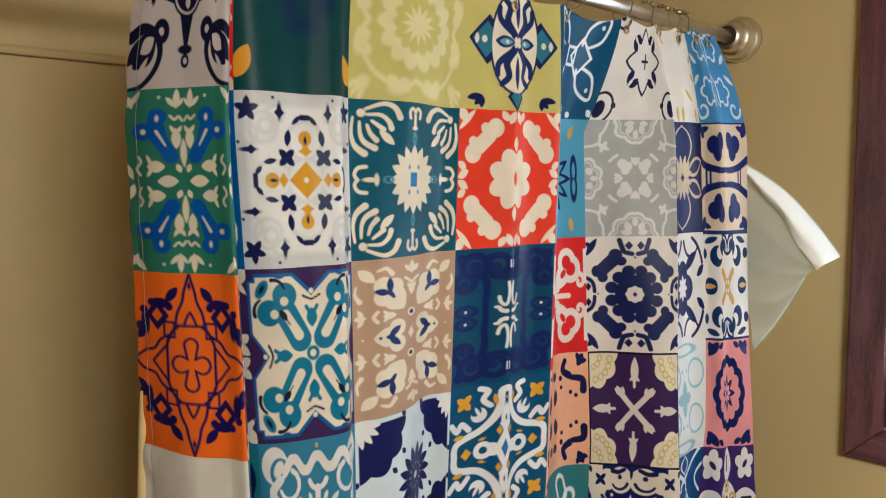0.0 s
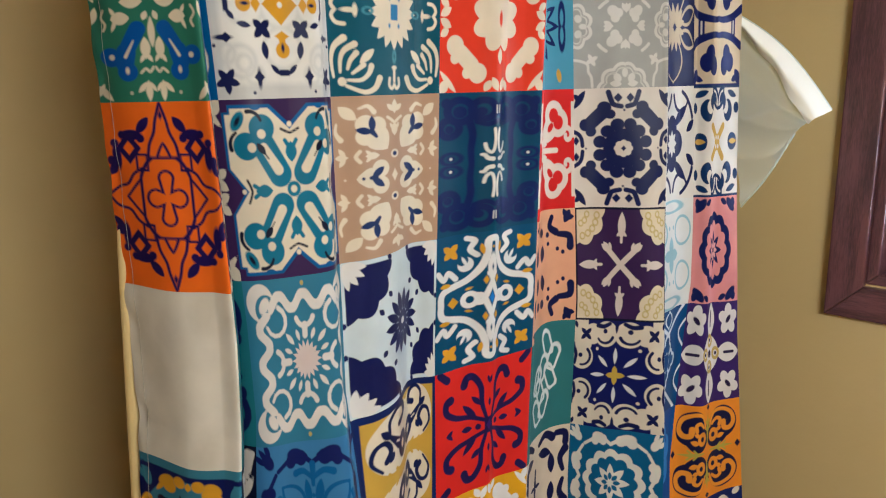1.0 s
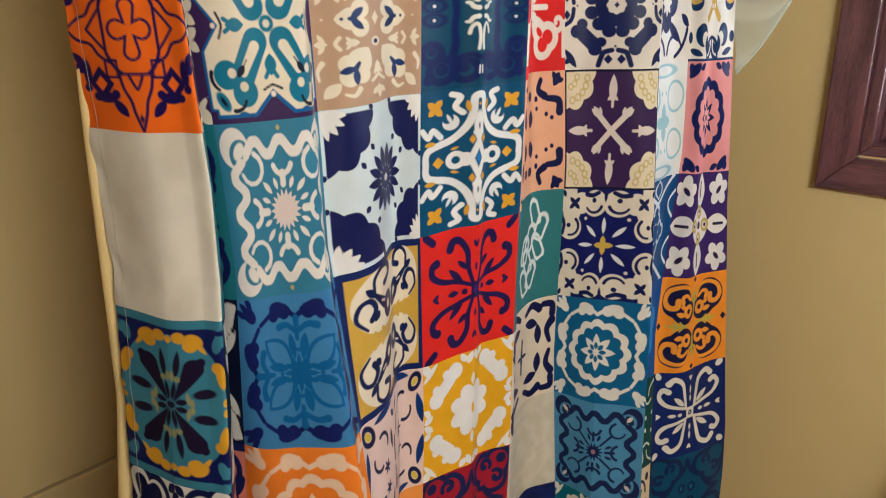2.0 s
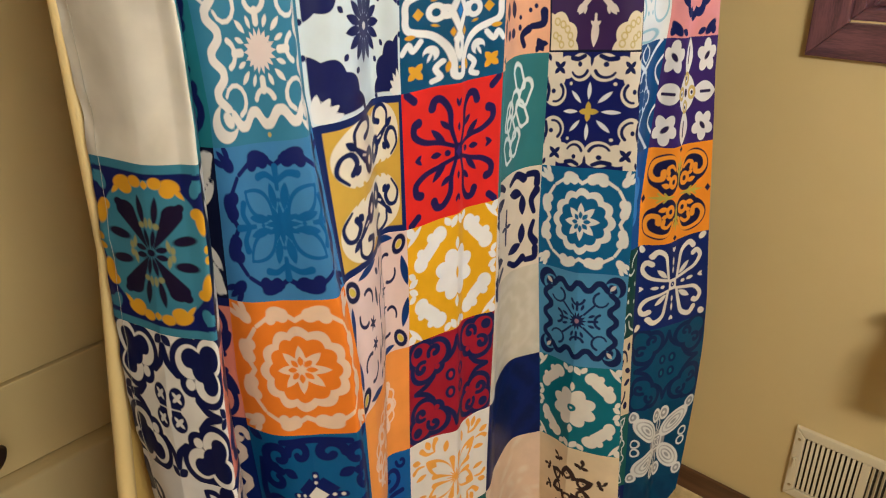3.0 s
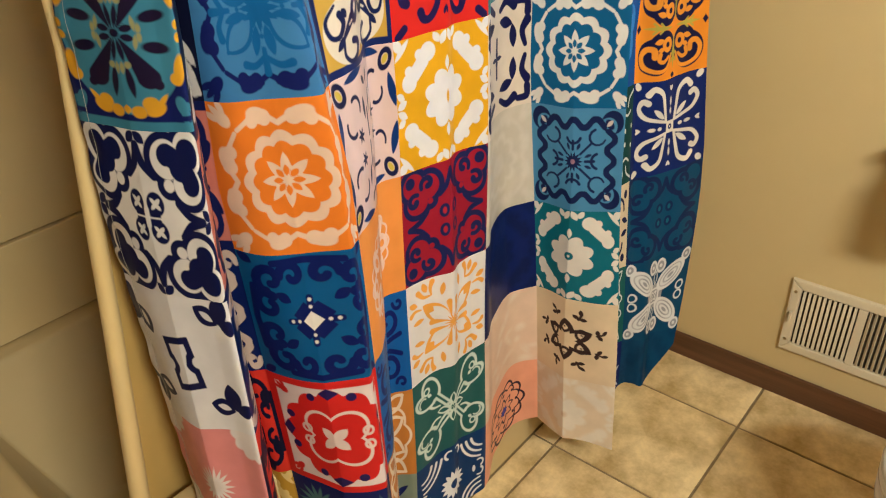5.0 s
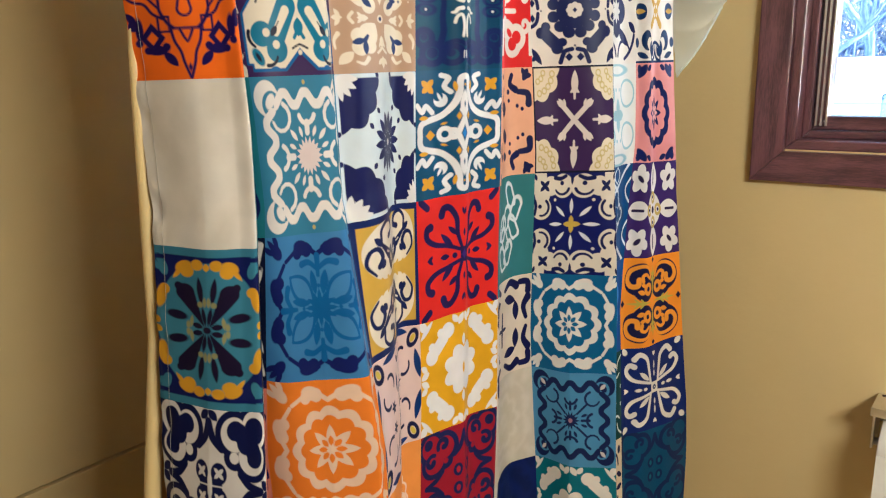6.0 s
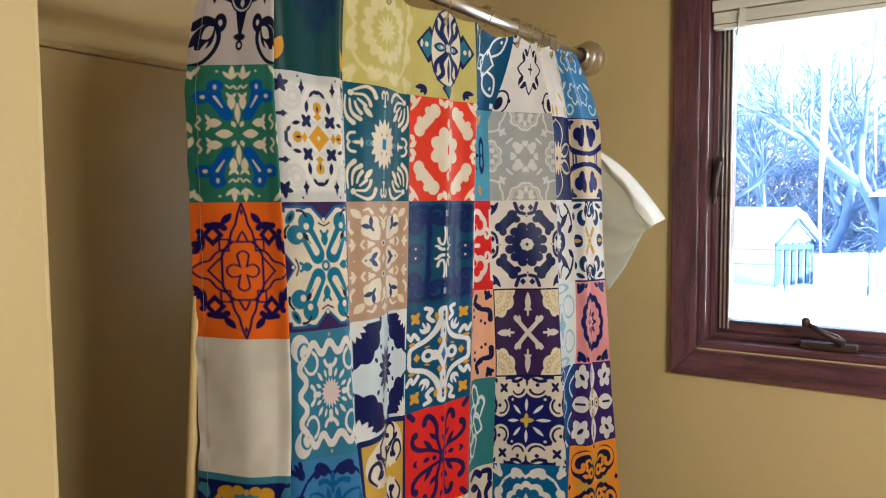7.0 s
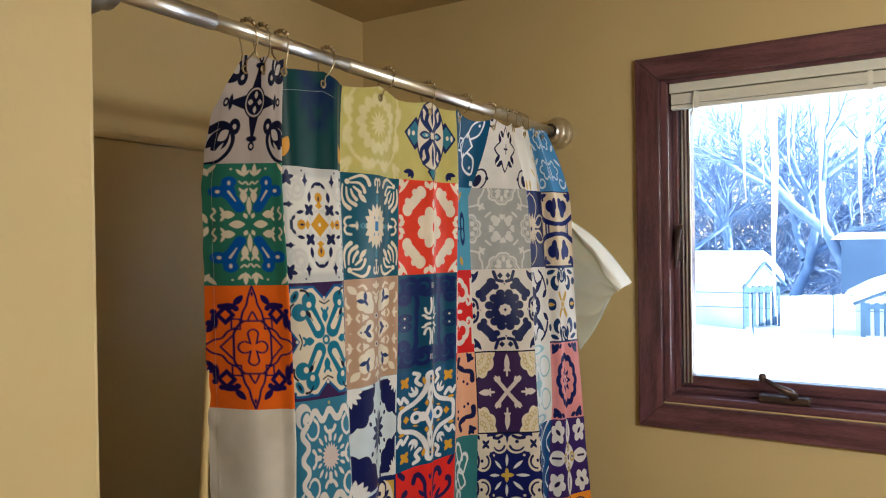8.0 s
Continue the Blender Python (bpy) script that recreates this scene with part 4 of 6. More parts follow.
# fourth column
put(3, 0, "olive yellow square with cream lace print", (0.54, 0.465, 0.135), ((0.70, 0.62, 0.30), U(D(FL(14, 0.56, 0.05), FL(14, 0.36, 0.03)), ST(12, 0.12, 0.26), GARLAND), 0.03))
put(3, 1, "teal square with cream feather corners", (0.012, 0.120, 0.135),
    (CREAM, ASP(1.17, S4(C(0.80, 0.97, 0.06), curve([(0.74, 1.03), (0.50, 1.12), (0.33, 1.07), (0.25, 0.93)], 0.022, 0.05), curve([(0.72, 0.95), (0.54, 0.95), (0.42, 0.86), (0.38, 0.76)], 0.020, 0.045), P(0.56, 0.72, 0.33, 0.52, 0.06), curve([(0.66, 0.86), (0.58, 0.80), (0.50, 0.74)], 0.02, 0.04),
        curve([(0.92, 0.90), (0.95, 0.68), (0.90, 0.50), (0.76, 0.38)], 0.022, 0.05), curve([(0.82, 0.84), (0.81, 0.66), (0.75, 0.54), (0.62, 0.46)], 0.020, 0.045), curve([(0.72, 0.80), (0.68, 0.68), (0.60, 0.58)], 0.02, 0.04),
        curve([(0.74, 0.19), (0.85, 0.17), (0.91, 0.08), (0.86, 0.0)], 0.028), E(0.68, 0, 0.11, 0.035), E(0.60, 0, 0.035, 0.09), curve([(0.08, 0.93), (0.09, 1.03), (0.04, 1.08), (0, 1.02)], 0.022), BX(0, 0.88, 0.02, 0.12), E(0, 0.78, 0.045, 0.03)),
        lambda x, y: ST(16, 0.29, 0.40)(x, y / 1.35))),
    ((0.10, 0.26, 0.31), ASP(1.17, S4(O(E(0.42, 0, 0.07, 0.045), 0.015), O(E(0, 0.62, 0.025, 0.07), 0.012)))),
    ((0.03, 0.20, 0.34), ASP(1.17, BX(0, 0, 0.06, 0.11), S4(E(0.08, 0.19, 0.02, 0.035)))))
HEART = U(C(0, 0.12, 0.15), C(-0.13, -0.02, 0.14), C(0.13, -0.02, 0.14), P(0, 0.10, 0, -0.42, 0.20))
VEE = U(L(0, 0.12, 0, 0.02, 0.024, 0.04), P(0, 0.04, -0.14, -0.14, 0.05), P(0, 0.04, 0.14, -0.14, 0.05))
put(3, 2, "tan square with cream heart shaped buds", TAN,
    (CREAM, ASP(1.37, S4(AT(HEART, 0.42, 0.80, 1.05, -40), U(C(0.26, 0.14, 0.15), C(0.26, -0.14, 0.15), P(0.20, 0, 0.66, 0, 0.17), C(0.56, 0, 0.09)), P(0.88, 1.20, 0.64, 0.98, 0.09), curve([(0.60, 1.16), (0.46, 1.20), (0.36, 1.10)], 0.02, 0.045), curve([(0.92, 0.92), (0.94, 0.78), (0.86, 0.66)], 0.02, 0.045),
        P(0, 1.06, 0, 1.30, 0.05), P(0, 1.10, 0.14, 1.22, 0.045), curve([(0, 0.90), (0.07, 0.96), (0.13, 1.0)], 0.025), P(0, 0.68, 0, 0.90, 0.06), P(0, 0.76, 0.09, 0.90, 0.03), P(0.76, 0.37, 0.97, 0.37, 0.05), P(0.80, 0.37, 0.90, 0.52, 0.04), P(0.80, 0.37, 0.90, 0.22, 0.04), curve([(0.60, 0.28), (0.66, 0.37), (0.60, 0.46)], 0.03), P(0.28, 0.37, 0.52, 0.37, 0.06), P(0.40, 0.37, 0.52, 0.47, 0.03), P(0.40, 0.37, 0.52, 0.27, 0.03), C(0, 0.37, 0.075), C(0.82, 0, 0.02), DI(0, 0, 0.06, 0.11)))),
    ((0.022, 0.045, 0.095), ASP(1.37, S4(AT(VEE, 0.42, 0.80, 1.2, 140), U(L(0.36, 0, 0.44, 0, 0.05, 0.03), P(0.42, 0.0, 0.20, 0.17, 0.06), C(0.56, 0, 0.028)), C(0, 0.37, 0.04)))))
put(3, 3, "pale blue square with navy fan corners", (0.62, 0.69, 0.68),
    ((0.018, 0.018, 0.065), U(S4(D(FL(13, 0.76, 0.035, 20, 0.98, 0.98), L(0.97, 0.97, 0.97, 0.0, 0.03), L(0.97, 0.97, 0.0, 0.97, 0.03)), C(0.98, 0.20, 0.04), C(0.22, 0.97, 0.04), P(0.50, 0.32, 0.42, 0.24, 0.04), P(0.30, 0.52, 0.24, 0.44, 0.04)), *[P(0.12 * math.cos(a), 0.12 * math.sin(a), 0.42 * math.cos(a), 0.46 * math.sin(a), 0.06) for a in np.arange(14) * math.tau / 14], C(0, 0, 0.15))),
    ((0.76, 0.73, 0.66), U(S4(*[P(0.96, 0.96, 0.98 - 0.36 * math.cos(a), 0.98 - 0.36 * math.sin(a), 0.055) for a in (0.15, 0.52, 0.9, 1.28)]), C(0, 0, 0.05))))
put(3, 4, "cream and gold square with navy scrolls and border", (0.016, 0.030, 0.085),
    ((0.60, 0.36, 0.055), BX(0, 0, 0.90, 0.90)), (CREAM, ASP(1.2, S4(E(0.36, 0.60, 0.50, 0.50), BX(0.0, 0.5, 0.40, 0.40)))), ((0.60, 0.36, 0.055), ASP(1.2, S4(P(0.04, 0.0, 0.90, 0.0, 0.05), L(0.22, 0.02, 0.34, 0.13, 0.026), L(0.40, 0.02, 0.52, 0.13, 0.026), L(0.58, 0.02, 0.68, 0.10, 0.026)))),
    ((0.012, 0.020, 0.060), ASP(1.2, S4(curve([(0.64, 0.22), (0.80, 0.42), (0.74, 0.64), (0.58, 0.66), (0.48, 0.50), (0.56, 0.36)], 0.022, 0.055), curve([(0.50, 0.78), (0.50, 0.96), (0.34, 1.08), (0.16, 1.02), (0.12, 0.86), (0.26, 0.80)], 0.026, 0.055), P(0.46, 0.68, 0.66, 0.86, 0.06), L(0.50, 0.72, 0.26, 0.48, 0.03, 0.08), O(E(0.14, 0.38, 0.09, 0.15, -12), 0.045), P(0.40, 0.44, 0.50, 0.30, 0.06)))),
    (CREAM, ASP(1.2, S4(L(0.34, 0.56, 0.26, 0.52, 0.016)))))
put(3, 5, "pale pink square with navy sprays and corners", (0.74, 0.54, 0.46),
    ((0.012, 0.050, 0.115), S4(P(0.98, 0.10, 0.86, 0.62, 0.08), P(0.10, 0.98, 0.66, 0.90, 0.06))), ((0.020, 0.018, 0.045), S4(O(E(0.80, 0.80, 0.10, 0.14, -45), 0.035), ARC(0.44, 0.52, 0.16, 60, 200, 0.03), ARC(0.56, 0.36, 0.15, -120, 20, 0.03), ST(6, 0.03, 0.12, 0, 0.34, 0.16), P(0.10, 0.30, 0.16, 0.62, 0.04), P(0.02, 0.72, 0.14, 0.86, 0.04), L(0.0, 0.05, 0.0, 0.4, 0.025))), ((0.62, 0.46, 0.06), S4(E(0.80, 0.80, 0.05, 0.09, -45))))
put(3, 6, "orange square with a pale pink lace medallion", (0.80, 0.29, 0.060), ((0.82, 0.58, 0.44), U(O(FL(8, 0.50, 0.07), 0.045), S4(O(E(0.30, 0.28, 0.16, 0.09, 45), 0.03), O(C(0.46, 0.0, 0.09), 0.025), O(C(0.0, 0.46, 0.09), 0.025)), O(C(0, 0, 0.12), 0.03), O(FL(16, 0.62, 0.03), 0.022))))
put(3, 7, "blue square with navy scroll pairs", (0.010, 0.115, 0.255), ((0.008, 0.016, 0.090), S4(CURL(0.50, 0.50, 0.26, -90, 0.9, 0.055), CURL(0.24, 0.74, 0.15, 0, 0.8, 0.04), P(0.04, 0.2, 0.1, 0.6, 0.07), L(0.5, 0.1, 0.8, 0.2, 0.05), CURL(0.78, 0.80, 0.13, 180, 0.8, 0.04), P(0.0, 0.98, 0.1, 0.80, 0.06))))
put(3, 8, "rust orange square with cream leaf scrolls", (0.52, 0.19, 0.035), ((0.76, 0.62, 0.44), S4(O(P(0.10, 0.06, 0.72, 0.40, 0.20), 0.045), P(0.1, 0.2, 0.3, 0.85, 0.09), O(P(0.3, 0.55, 0.75, 0.92, 0.14), 0.04), O(FL(10, 0.86, 0.05), 0.03))))
put(3, 9, "sage square with navy flecks", (0.20, 0.24, 0.16), (NAVY, S4(P(0.3, 0.3, 0.8, 0.7, 0.09), C(0.3, 0.75, 0.08), P(0.1, 0.1, 0.2, 0.5, 0.05))))
# fifth column
put(4, 0, "olive yellow square with a white and navy crest", (0.54, 0.465, 0.135),
    (NAVY, U(E(0, 0, 0.52, 0.78), S4(DI(0.55, 0, 0.36, 0.36), DI(0.0, 0.8, 0.18, 0.22)), S4(P(0.60, 0.80, 0.74, 0.94, 0.05), P(0.60, 0.80, 0.88, 0.84, 0.05), P(0.60, 0.80, 0.62, 0.98, 0.05)))),
    ((0.04, 0.17, 0.22), S4(DI(0.58, 0, 0.26, 0.26), DI(0, 0.8, 0.12, 0.16))), (CREAM, U(E(0, 0, 0.48, 0.74), S4(E(0.62, 0, 0.05, 0.05), P(0.76, -0.08, 0.76, 0.08, 0.04)))),
    ((0.022, 0.040, 0.090), S4(curve([(0.06, 0.10), (0.20, 0.30), (0.16, 0.50), (0.28, 0.62)], 0.065, 0.045), curve([(0.14, 0.16), (0.34, 0.32), (0.36, 0.48)], 0.05), P(0.06, 0.0, 0.42, 0.0, 0.09), P(0, 0.2, 0.0, 0.7, 0.05))), ((0.16, 0.34, 0.40), S4(P(0.10, 0.0, 0.34, 0.0, 0.05))), (CREAM, S4(C(0.2, 0, 0.03), C(0.04, 0.05, 0.03))))
put(4, 1, "red square with bold cream petals", (0.74, 0.045, 0.016), ((0.78, 0.66, 0.48), U(QUATRE, QCORE)), ((0.74, 0.045, 0.016), E(0, 0, 0.035, 0.11)))
put(4, 2, "dark teal square with navy scrolls and white cross", (0.006, 0.082, 0.108),
    ((0.010, 0.020, 0.075), ASP(1.45, S4(RG(0.62, 1.08, 0.22, 0.075), RG(0.24, 1.10, 0.19, 0.07), C(0.62, 1.06, 0.12), C(0.27, 1.06, 0.09), RG(0.80, 0.74, 0.17, 0.07), C(0.80, 0.72, 0.08), curve([(0.46, 0.88), (0.40, 0.60), (0.42, 0.30), (0.40, 0.0)], 0.07, 0.05), O(E(0.76, 0.13, 0.18, 0.11), 0.03), E(0.76, 0.13, 0.08, 0.055), C(0.86, 1.24, 0.10), curve([(0.0, 0.88), (0.16, 0.80), (0.34, 0.86)], 0.05))), 0.012),
    ((0.76, 0.72, 0.62), ASP(1.45, S4(curve([(0.05, 0.70), (0.03, 0.50), (0.05, 0.30), (0.09, 0.22), (0.14, 0.24), (0.18, 0.30), (0.20, 0.40)], 0.03, 0.03), curve([(0.07, 0.08), (0.15, 0.10), (0.20, 0.17), (0.25, 0.18)], 0.045, 0.026), C(0.76, 0.13, 0.03), L(0.025, 1.02, 0.03, 1.18, 0.012)))))
put(4, 3, "teal square with a white star frame and gold flecks", (0.008, 0.100, 0.138),
    (WHITE, ASP(1.3, S4(curve([(0.0, 1.17), (0.09, 1.12), (0.11, 0.84), (0.22, 0.58), (0.44, 0.38), (0.80, 0.27), (0.89, 0.16), (0.89, 0.0)], 0.062), O(C(0.36, 0, 0.12), 0.048), P(0.10, 0.0, 0.26, 0.12, 0.06), O(DI(0, 0, 0.13, 0.32), 0.045), O(E(0, 0.60, 0.055, 0.17), 0.036), P(0.02, 0.42, 0.10, 0.52, 0.04),
        curve([(0.44, 1.20), (0.30, 1.14), (0.38, 0.98), (0.26, 0.86)], 0.05), D(C(0.45, 0.70, 0.14), C(0.50, 0.78, 0.10)), P(0.42, 0.66, 0.52, 0.86, 0.03), curve([(0.96, 0.62), (0.84, 0.48), (0.76, 0.60), (0.62, 0.46)], 0.05)))),
    (GOLD, ASP(1.3, S4(U(C(0.72, 0.98, 0.09), P(0.60, 0.84, 0.72, 0.98, 0.06), P(0.84, 0.86, 0.72, 0.98, 0.06), P(0.60, 1.12, 0.72, 0.98, 0.06), P(0.86, 1.10, 0.72, 0.98, 0.06)), P(0.20, 1.08, 0.16, 0.86, 0.04), P(0.70, 0.36, 0.92, 0.36, 0.045), DI(0.66, 0.0, 0.10, 0.11), DI(0.11, 0.36, 0.05, 0.09), P(0.30, 0.24, 0.46, 0.20, 0.025), C(0, 1.0, 0.025)))),
    ((0.03, 0.20, 0.42), ASP(1.3, DI(0, 0, 0.05, 0.12))))
put(4, 4, "red square with navy scrolled petals", (0.68, 0.022, 0.016),
    ((0.022, 0.016, 0.060), U(S4(curve([(0.06, 0.08), (0.34, 0.18), (0.60, 0.24), (0.78, 0.36), (0.78, 0.50), (0.70, 0.54)], 0.03, 0.07), curve([(0.05, 0.10), (0.14, 0.36), (0.16, 0.62), (0.28, 0.80), (0.40, 0.80), (0.45, 0.70)], 0.03, 0.07), P(0.22, 0.14, 0.48, 0.40, 0.055), P(0.14, 0.34, 0.32, 0.50, 0.045), L(0.76, 0.86, 0.90, 0.97, 0.06), P(0.30, 0.0, 0.50, 0.0, 0.05), C(0.20, 0, 0.05), P(0, 0.30, 0.0, 0.44, 0.03), P(0.66, 0.08, 0.82, -0.08, 0.04), P(0.0, 0.66, 0.05, 0.80, 0.03)), BX(0, 0, 0.09, 0.13))), ((0.06, 0.025, 0.12), DI(0, 0, 0.06, 0.09)))
put(4, 5, "golden yellow square with white petals", (0.74, 0.37, 0.012), (WHITE, U(QUATRE, QCORE)), ((0.74, 0.37, 0.012), E(0, 0, 0.035, 0.10)))
put(4, 6, "maroon square with navy tile scrollwork", MAROON, ((0.022, 0.022, 0.060), S4(O(U(C(0.44, 0.66, 0.26), C(0.66, 0.44, 0.26), C(0.74, 0.74, 0.26), C(0.40, 0.40, 0.10)), 0.050), CURL(0.46, 0.72, 0.13, -30, 0.8, 0.04, 0.35, 0.055), CURL(0.72, 0.46, 0.13, 120, -0.8, 0.04, 0.35, 0.055), curve([(0.0, 0.84), (0.08, 0.62), (0.22, 0.48)], 0.05), curve([(0.84, 0.0), (0.62, 0.08), (0.48, 0.22)], 0.05), E(0.14, 0.17, 0.10, 0.12), C(0.80, 0.80, 0.10))),
    ((0.36, 0.016, 0.028), S4(E(0.14, 0.17, 0.04, 0.06))))
put(4, 7, "white square with an orange leaf flower", (0.74, 0.69, 0.61),
    ((0.82, 0.36, 0.06), U(S4(D(P(0.06, 0.05, 0.62, 0.50, 0.17), P(0.06, 0.05, 0.52, 0.42, 0.13)), P(0.40, 0.32, 0.62, 0.50, 0.09), L(0.06, 0.14, 0.10, 0.44, 0.012, 0.06), L(0.14, 0.06, 0.44, 0.10, 0.012, 0.06), curve([(0.44, 0.66), (0.60, 0.66), (0.72, 0.78)], 0.015, 0.055), curve([(0.44, 0.66), (0.46, 0.80), (0.42, 0.92)], 0.015, 0.055), P(0.54, 0.74, 0.62, 0.94, 0.06), curve([(0.66, 0.44), (0.80, 0.46), (0.90, 0.40)], 0.015, 0.05), P(0.74, 0.54, 0.94, 0.62, 0.06), P(0.24, 0.60, 0.20, 0.86, 0.05), P(0.60, 0.24, 0.86, 0.20, 0.05)), ST(16, 0.05, 0.20))))
put(4, 8, "green square with white outlined lace cross", (0.022, 0.130, 0.110),
    ((0.60, 0.68, 0.56), U(S4(O(U(E(0.52, 0.62, 0.20, 0.30, -20), E(0.66, 0.44, 0.26, 0.16, 20), L(0.10, 0.10, 0.44, 0.50, 0.05)), 0.026), RG(0.62, 0.66, 0.07, 0.02), P(0.50, 0.50, 0.60, 0.56, 0.04), ARC(0.72, 0.46, 0.10, -40, 140, 0.02), O(P(0.10, 0.0, 0.34, 0.0, 0.07), 0.02), O(P(0.0, 0.10, 0.0, 0.34, 0.07), 0.02), curve([(0.30, 0.14), (0.44, 0.16), (0.56, 0.26)], 0.02, 0.03)), O(ST(4, 0.05, 0.18, 45), 0.022))))
put(4, 9, "navy square with cream cut flower", DEEP, (WHITE, U(D(ST(14, 0.24, 0.36), C(0, 0, 0.11)), S4(*[ARC(0.90, 0.90, r, 190, 262, 0.034) for r in (0.60, 0.46, 0.32)], P(0.66, -0.06, 0.66, 0.1, 0.04), ARC(0.80, 0.12, 0.10, -60, 120, 0.028), ARC(0.12, 0.80, 0.10, -60, 120, 0.028)))))
# sixth column
put(5, 0, "teal square with white outlined petals", (0.010, 0.110, 0.150), ((0.72, 0.76, 0.72), U(O(DI(0.25, 0.0, 0.30, 0.30), 0.028), O(BX(-0.05, 0, 0.14, 0.14), 0.024), S4(curve([(0.25, 0.20), (0.34, 0.46), (0.56, 0.62), (0.80, 0.66), (0.70, 0.30), (0.40, 0.16)], 0.026), P(0.84, 0.84, 0.98, 0.96, 0.05), P(0.30, 0.90, 0.44, 0.96, 0.05), C(0.66, 0.52, 0.04)))))
put(5, 1, "light blue square with a navy spiky flower", (0.13, 0.33, 0.43), ((0.012, 0.022, 0.085), U(D(ST(12, 0.34, 0.62), ST(12, 0.22, 0.48)), ST(8, 0.05, 0.30), S4(O(E(0.70, 0.14, 0.07, 0.2), 0.025)))), ((0.58, 0.34, 0.06), S4(E(0.62, 0.78, 0.06, 0.11, -15))))
put(5, 2, "red square with white heart scrolls", (0.66, 0.020, 0.020), ((0.78, 0.70, 0.60), U(S4(O(AT(U(C(0.0, 0.12, 0.18), C(0.12, 0.0, 0.18), E(-0.08, -0.08, 0.2, 0.12, 45)), 0.48, 0.46), 0.062), CURL(0.82, 0.24, 0.13, 90, -0.8, 0.045), P(0.10, 0.16, 0.30, 0.10, 0.07)), S4(L(0.2, 0.0, 0.56, 0.0, 0.045), O(C(0, 0.0, 0.13), 0.05), BX(0.97, 0.5, 0.05, 0.3)))))
put(5, 3, "peach square with navy dotted sprays", (0.80, 0.42, 0.25), ((0.016, 0.016, 0.055), S4(AT(U(P(0, -0.1, 0, 0.16, 0.08), P(0, 0, -0.14, 0.1, 0.05), P(0, 0, 0.14, 0.1, 0.05)), 0.80, 0.84, 1.0, -30), curve([(0.46, 0.86), (0.40, 0.70), (0.56, 0.60)], 0.05, 0.07), C(0.34, 0.56, 0.05), C(0.36, 0.40, 0.04), curve([(0.62, 0.56), (0.86, 0.52), (0.88, 0.34)], 0.05, 0.08), C(0.60, 0.30, 0.04), C(0.72, 0.24, 0.04), P(0.12, 0.10, 0.16, 0.40, 0.09), C(0.1, 0.62, 0.08))))
put(5, 4, "grey teal square with white diamond outlines", (0.055, 0.185, 0.205), ((0.74, 0.78, 0.74), U(*[O(AT(I(E(0, 0.0, 0.15, 0.25), BX(0, 0.04, 0.12, 0.26)), 0.16 * k * 1.1, cy, 1.0, dg), 0.026) for k, cy, dg in ((1.9, 0.62, 20), (2.9, 0.34, -25), (1.0, 0.20, -30), (2.4, 0.0, 25), (0.4, -0.20, 25), (1.2, -0.48, -25), (-0.3, -0.55, 20), (-0.2, 0.02, -20))])))
put(5, 5, "cream square with a navy leafy frame", (0.70, 0.60, 0.46), ((0.014, 0.014, 0.052), S4(curve([(0.12, 0.78), (0.34, 0.90), (0.56, 0.80)], 0.05, 0.09), curve([(0.86, 0.10), (0.78, 0.34), (0.90, 0.52)], 0.05, 0.09), curve([(0.66, 0.86), (0.88, 0.84), (0.90, 0.66)], 0.06, 0.08), P(0.10, 0.60, 0.52, 0.50, 0.10), P(0.56, 0.08, 0.52, 0.50, 0.10), ST(4, 0.03, 0.18), L(0, 0.1, 0.0, 0.34, 0.03))))
put(5, 6, "beige square with faint tonal print", (0.58, 0.52, 0.40), ((0.64, 0.58, 0.46), U(O(FL(10, 0.5, 0.05), 0.06), GARLAND, C(0, 0, 0.2)), 0.05))
put(5, 7, "plain navy square with faint darker damask", (0.010, 0.024, 0.085), ((0.008, 0.018, 0.060), U(QUATRE, QCORE), 0.06))
put(5, 8, "peach cream square with faint pale blossoms", (0.74, 0.54, 0.38), ((0.78, 0.64, 0.48), SPOTS(26, 8, 0.05, 0.16), 0.05))
put(5, 9, "peach square with a dark brown medallion", (0.82, 0.37, 0.22), ((0.045, 0.018, 0.035), U(O(FL(10, 0.62, 0.05), 0.03), O(FL(10, 0.50, 0.05, 18), 0.022), ST(8, 0.05, 0.14), O(ST(8, 0.18, 0.32), 0.02), *[C(0.44 * math.cos(a), 0.44 * math.sin(a), 0.04) for a in np.arange(8) * 0.7854])), ((0.06, 0.05, 0.30), C(0, 0, 0.09)))
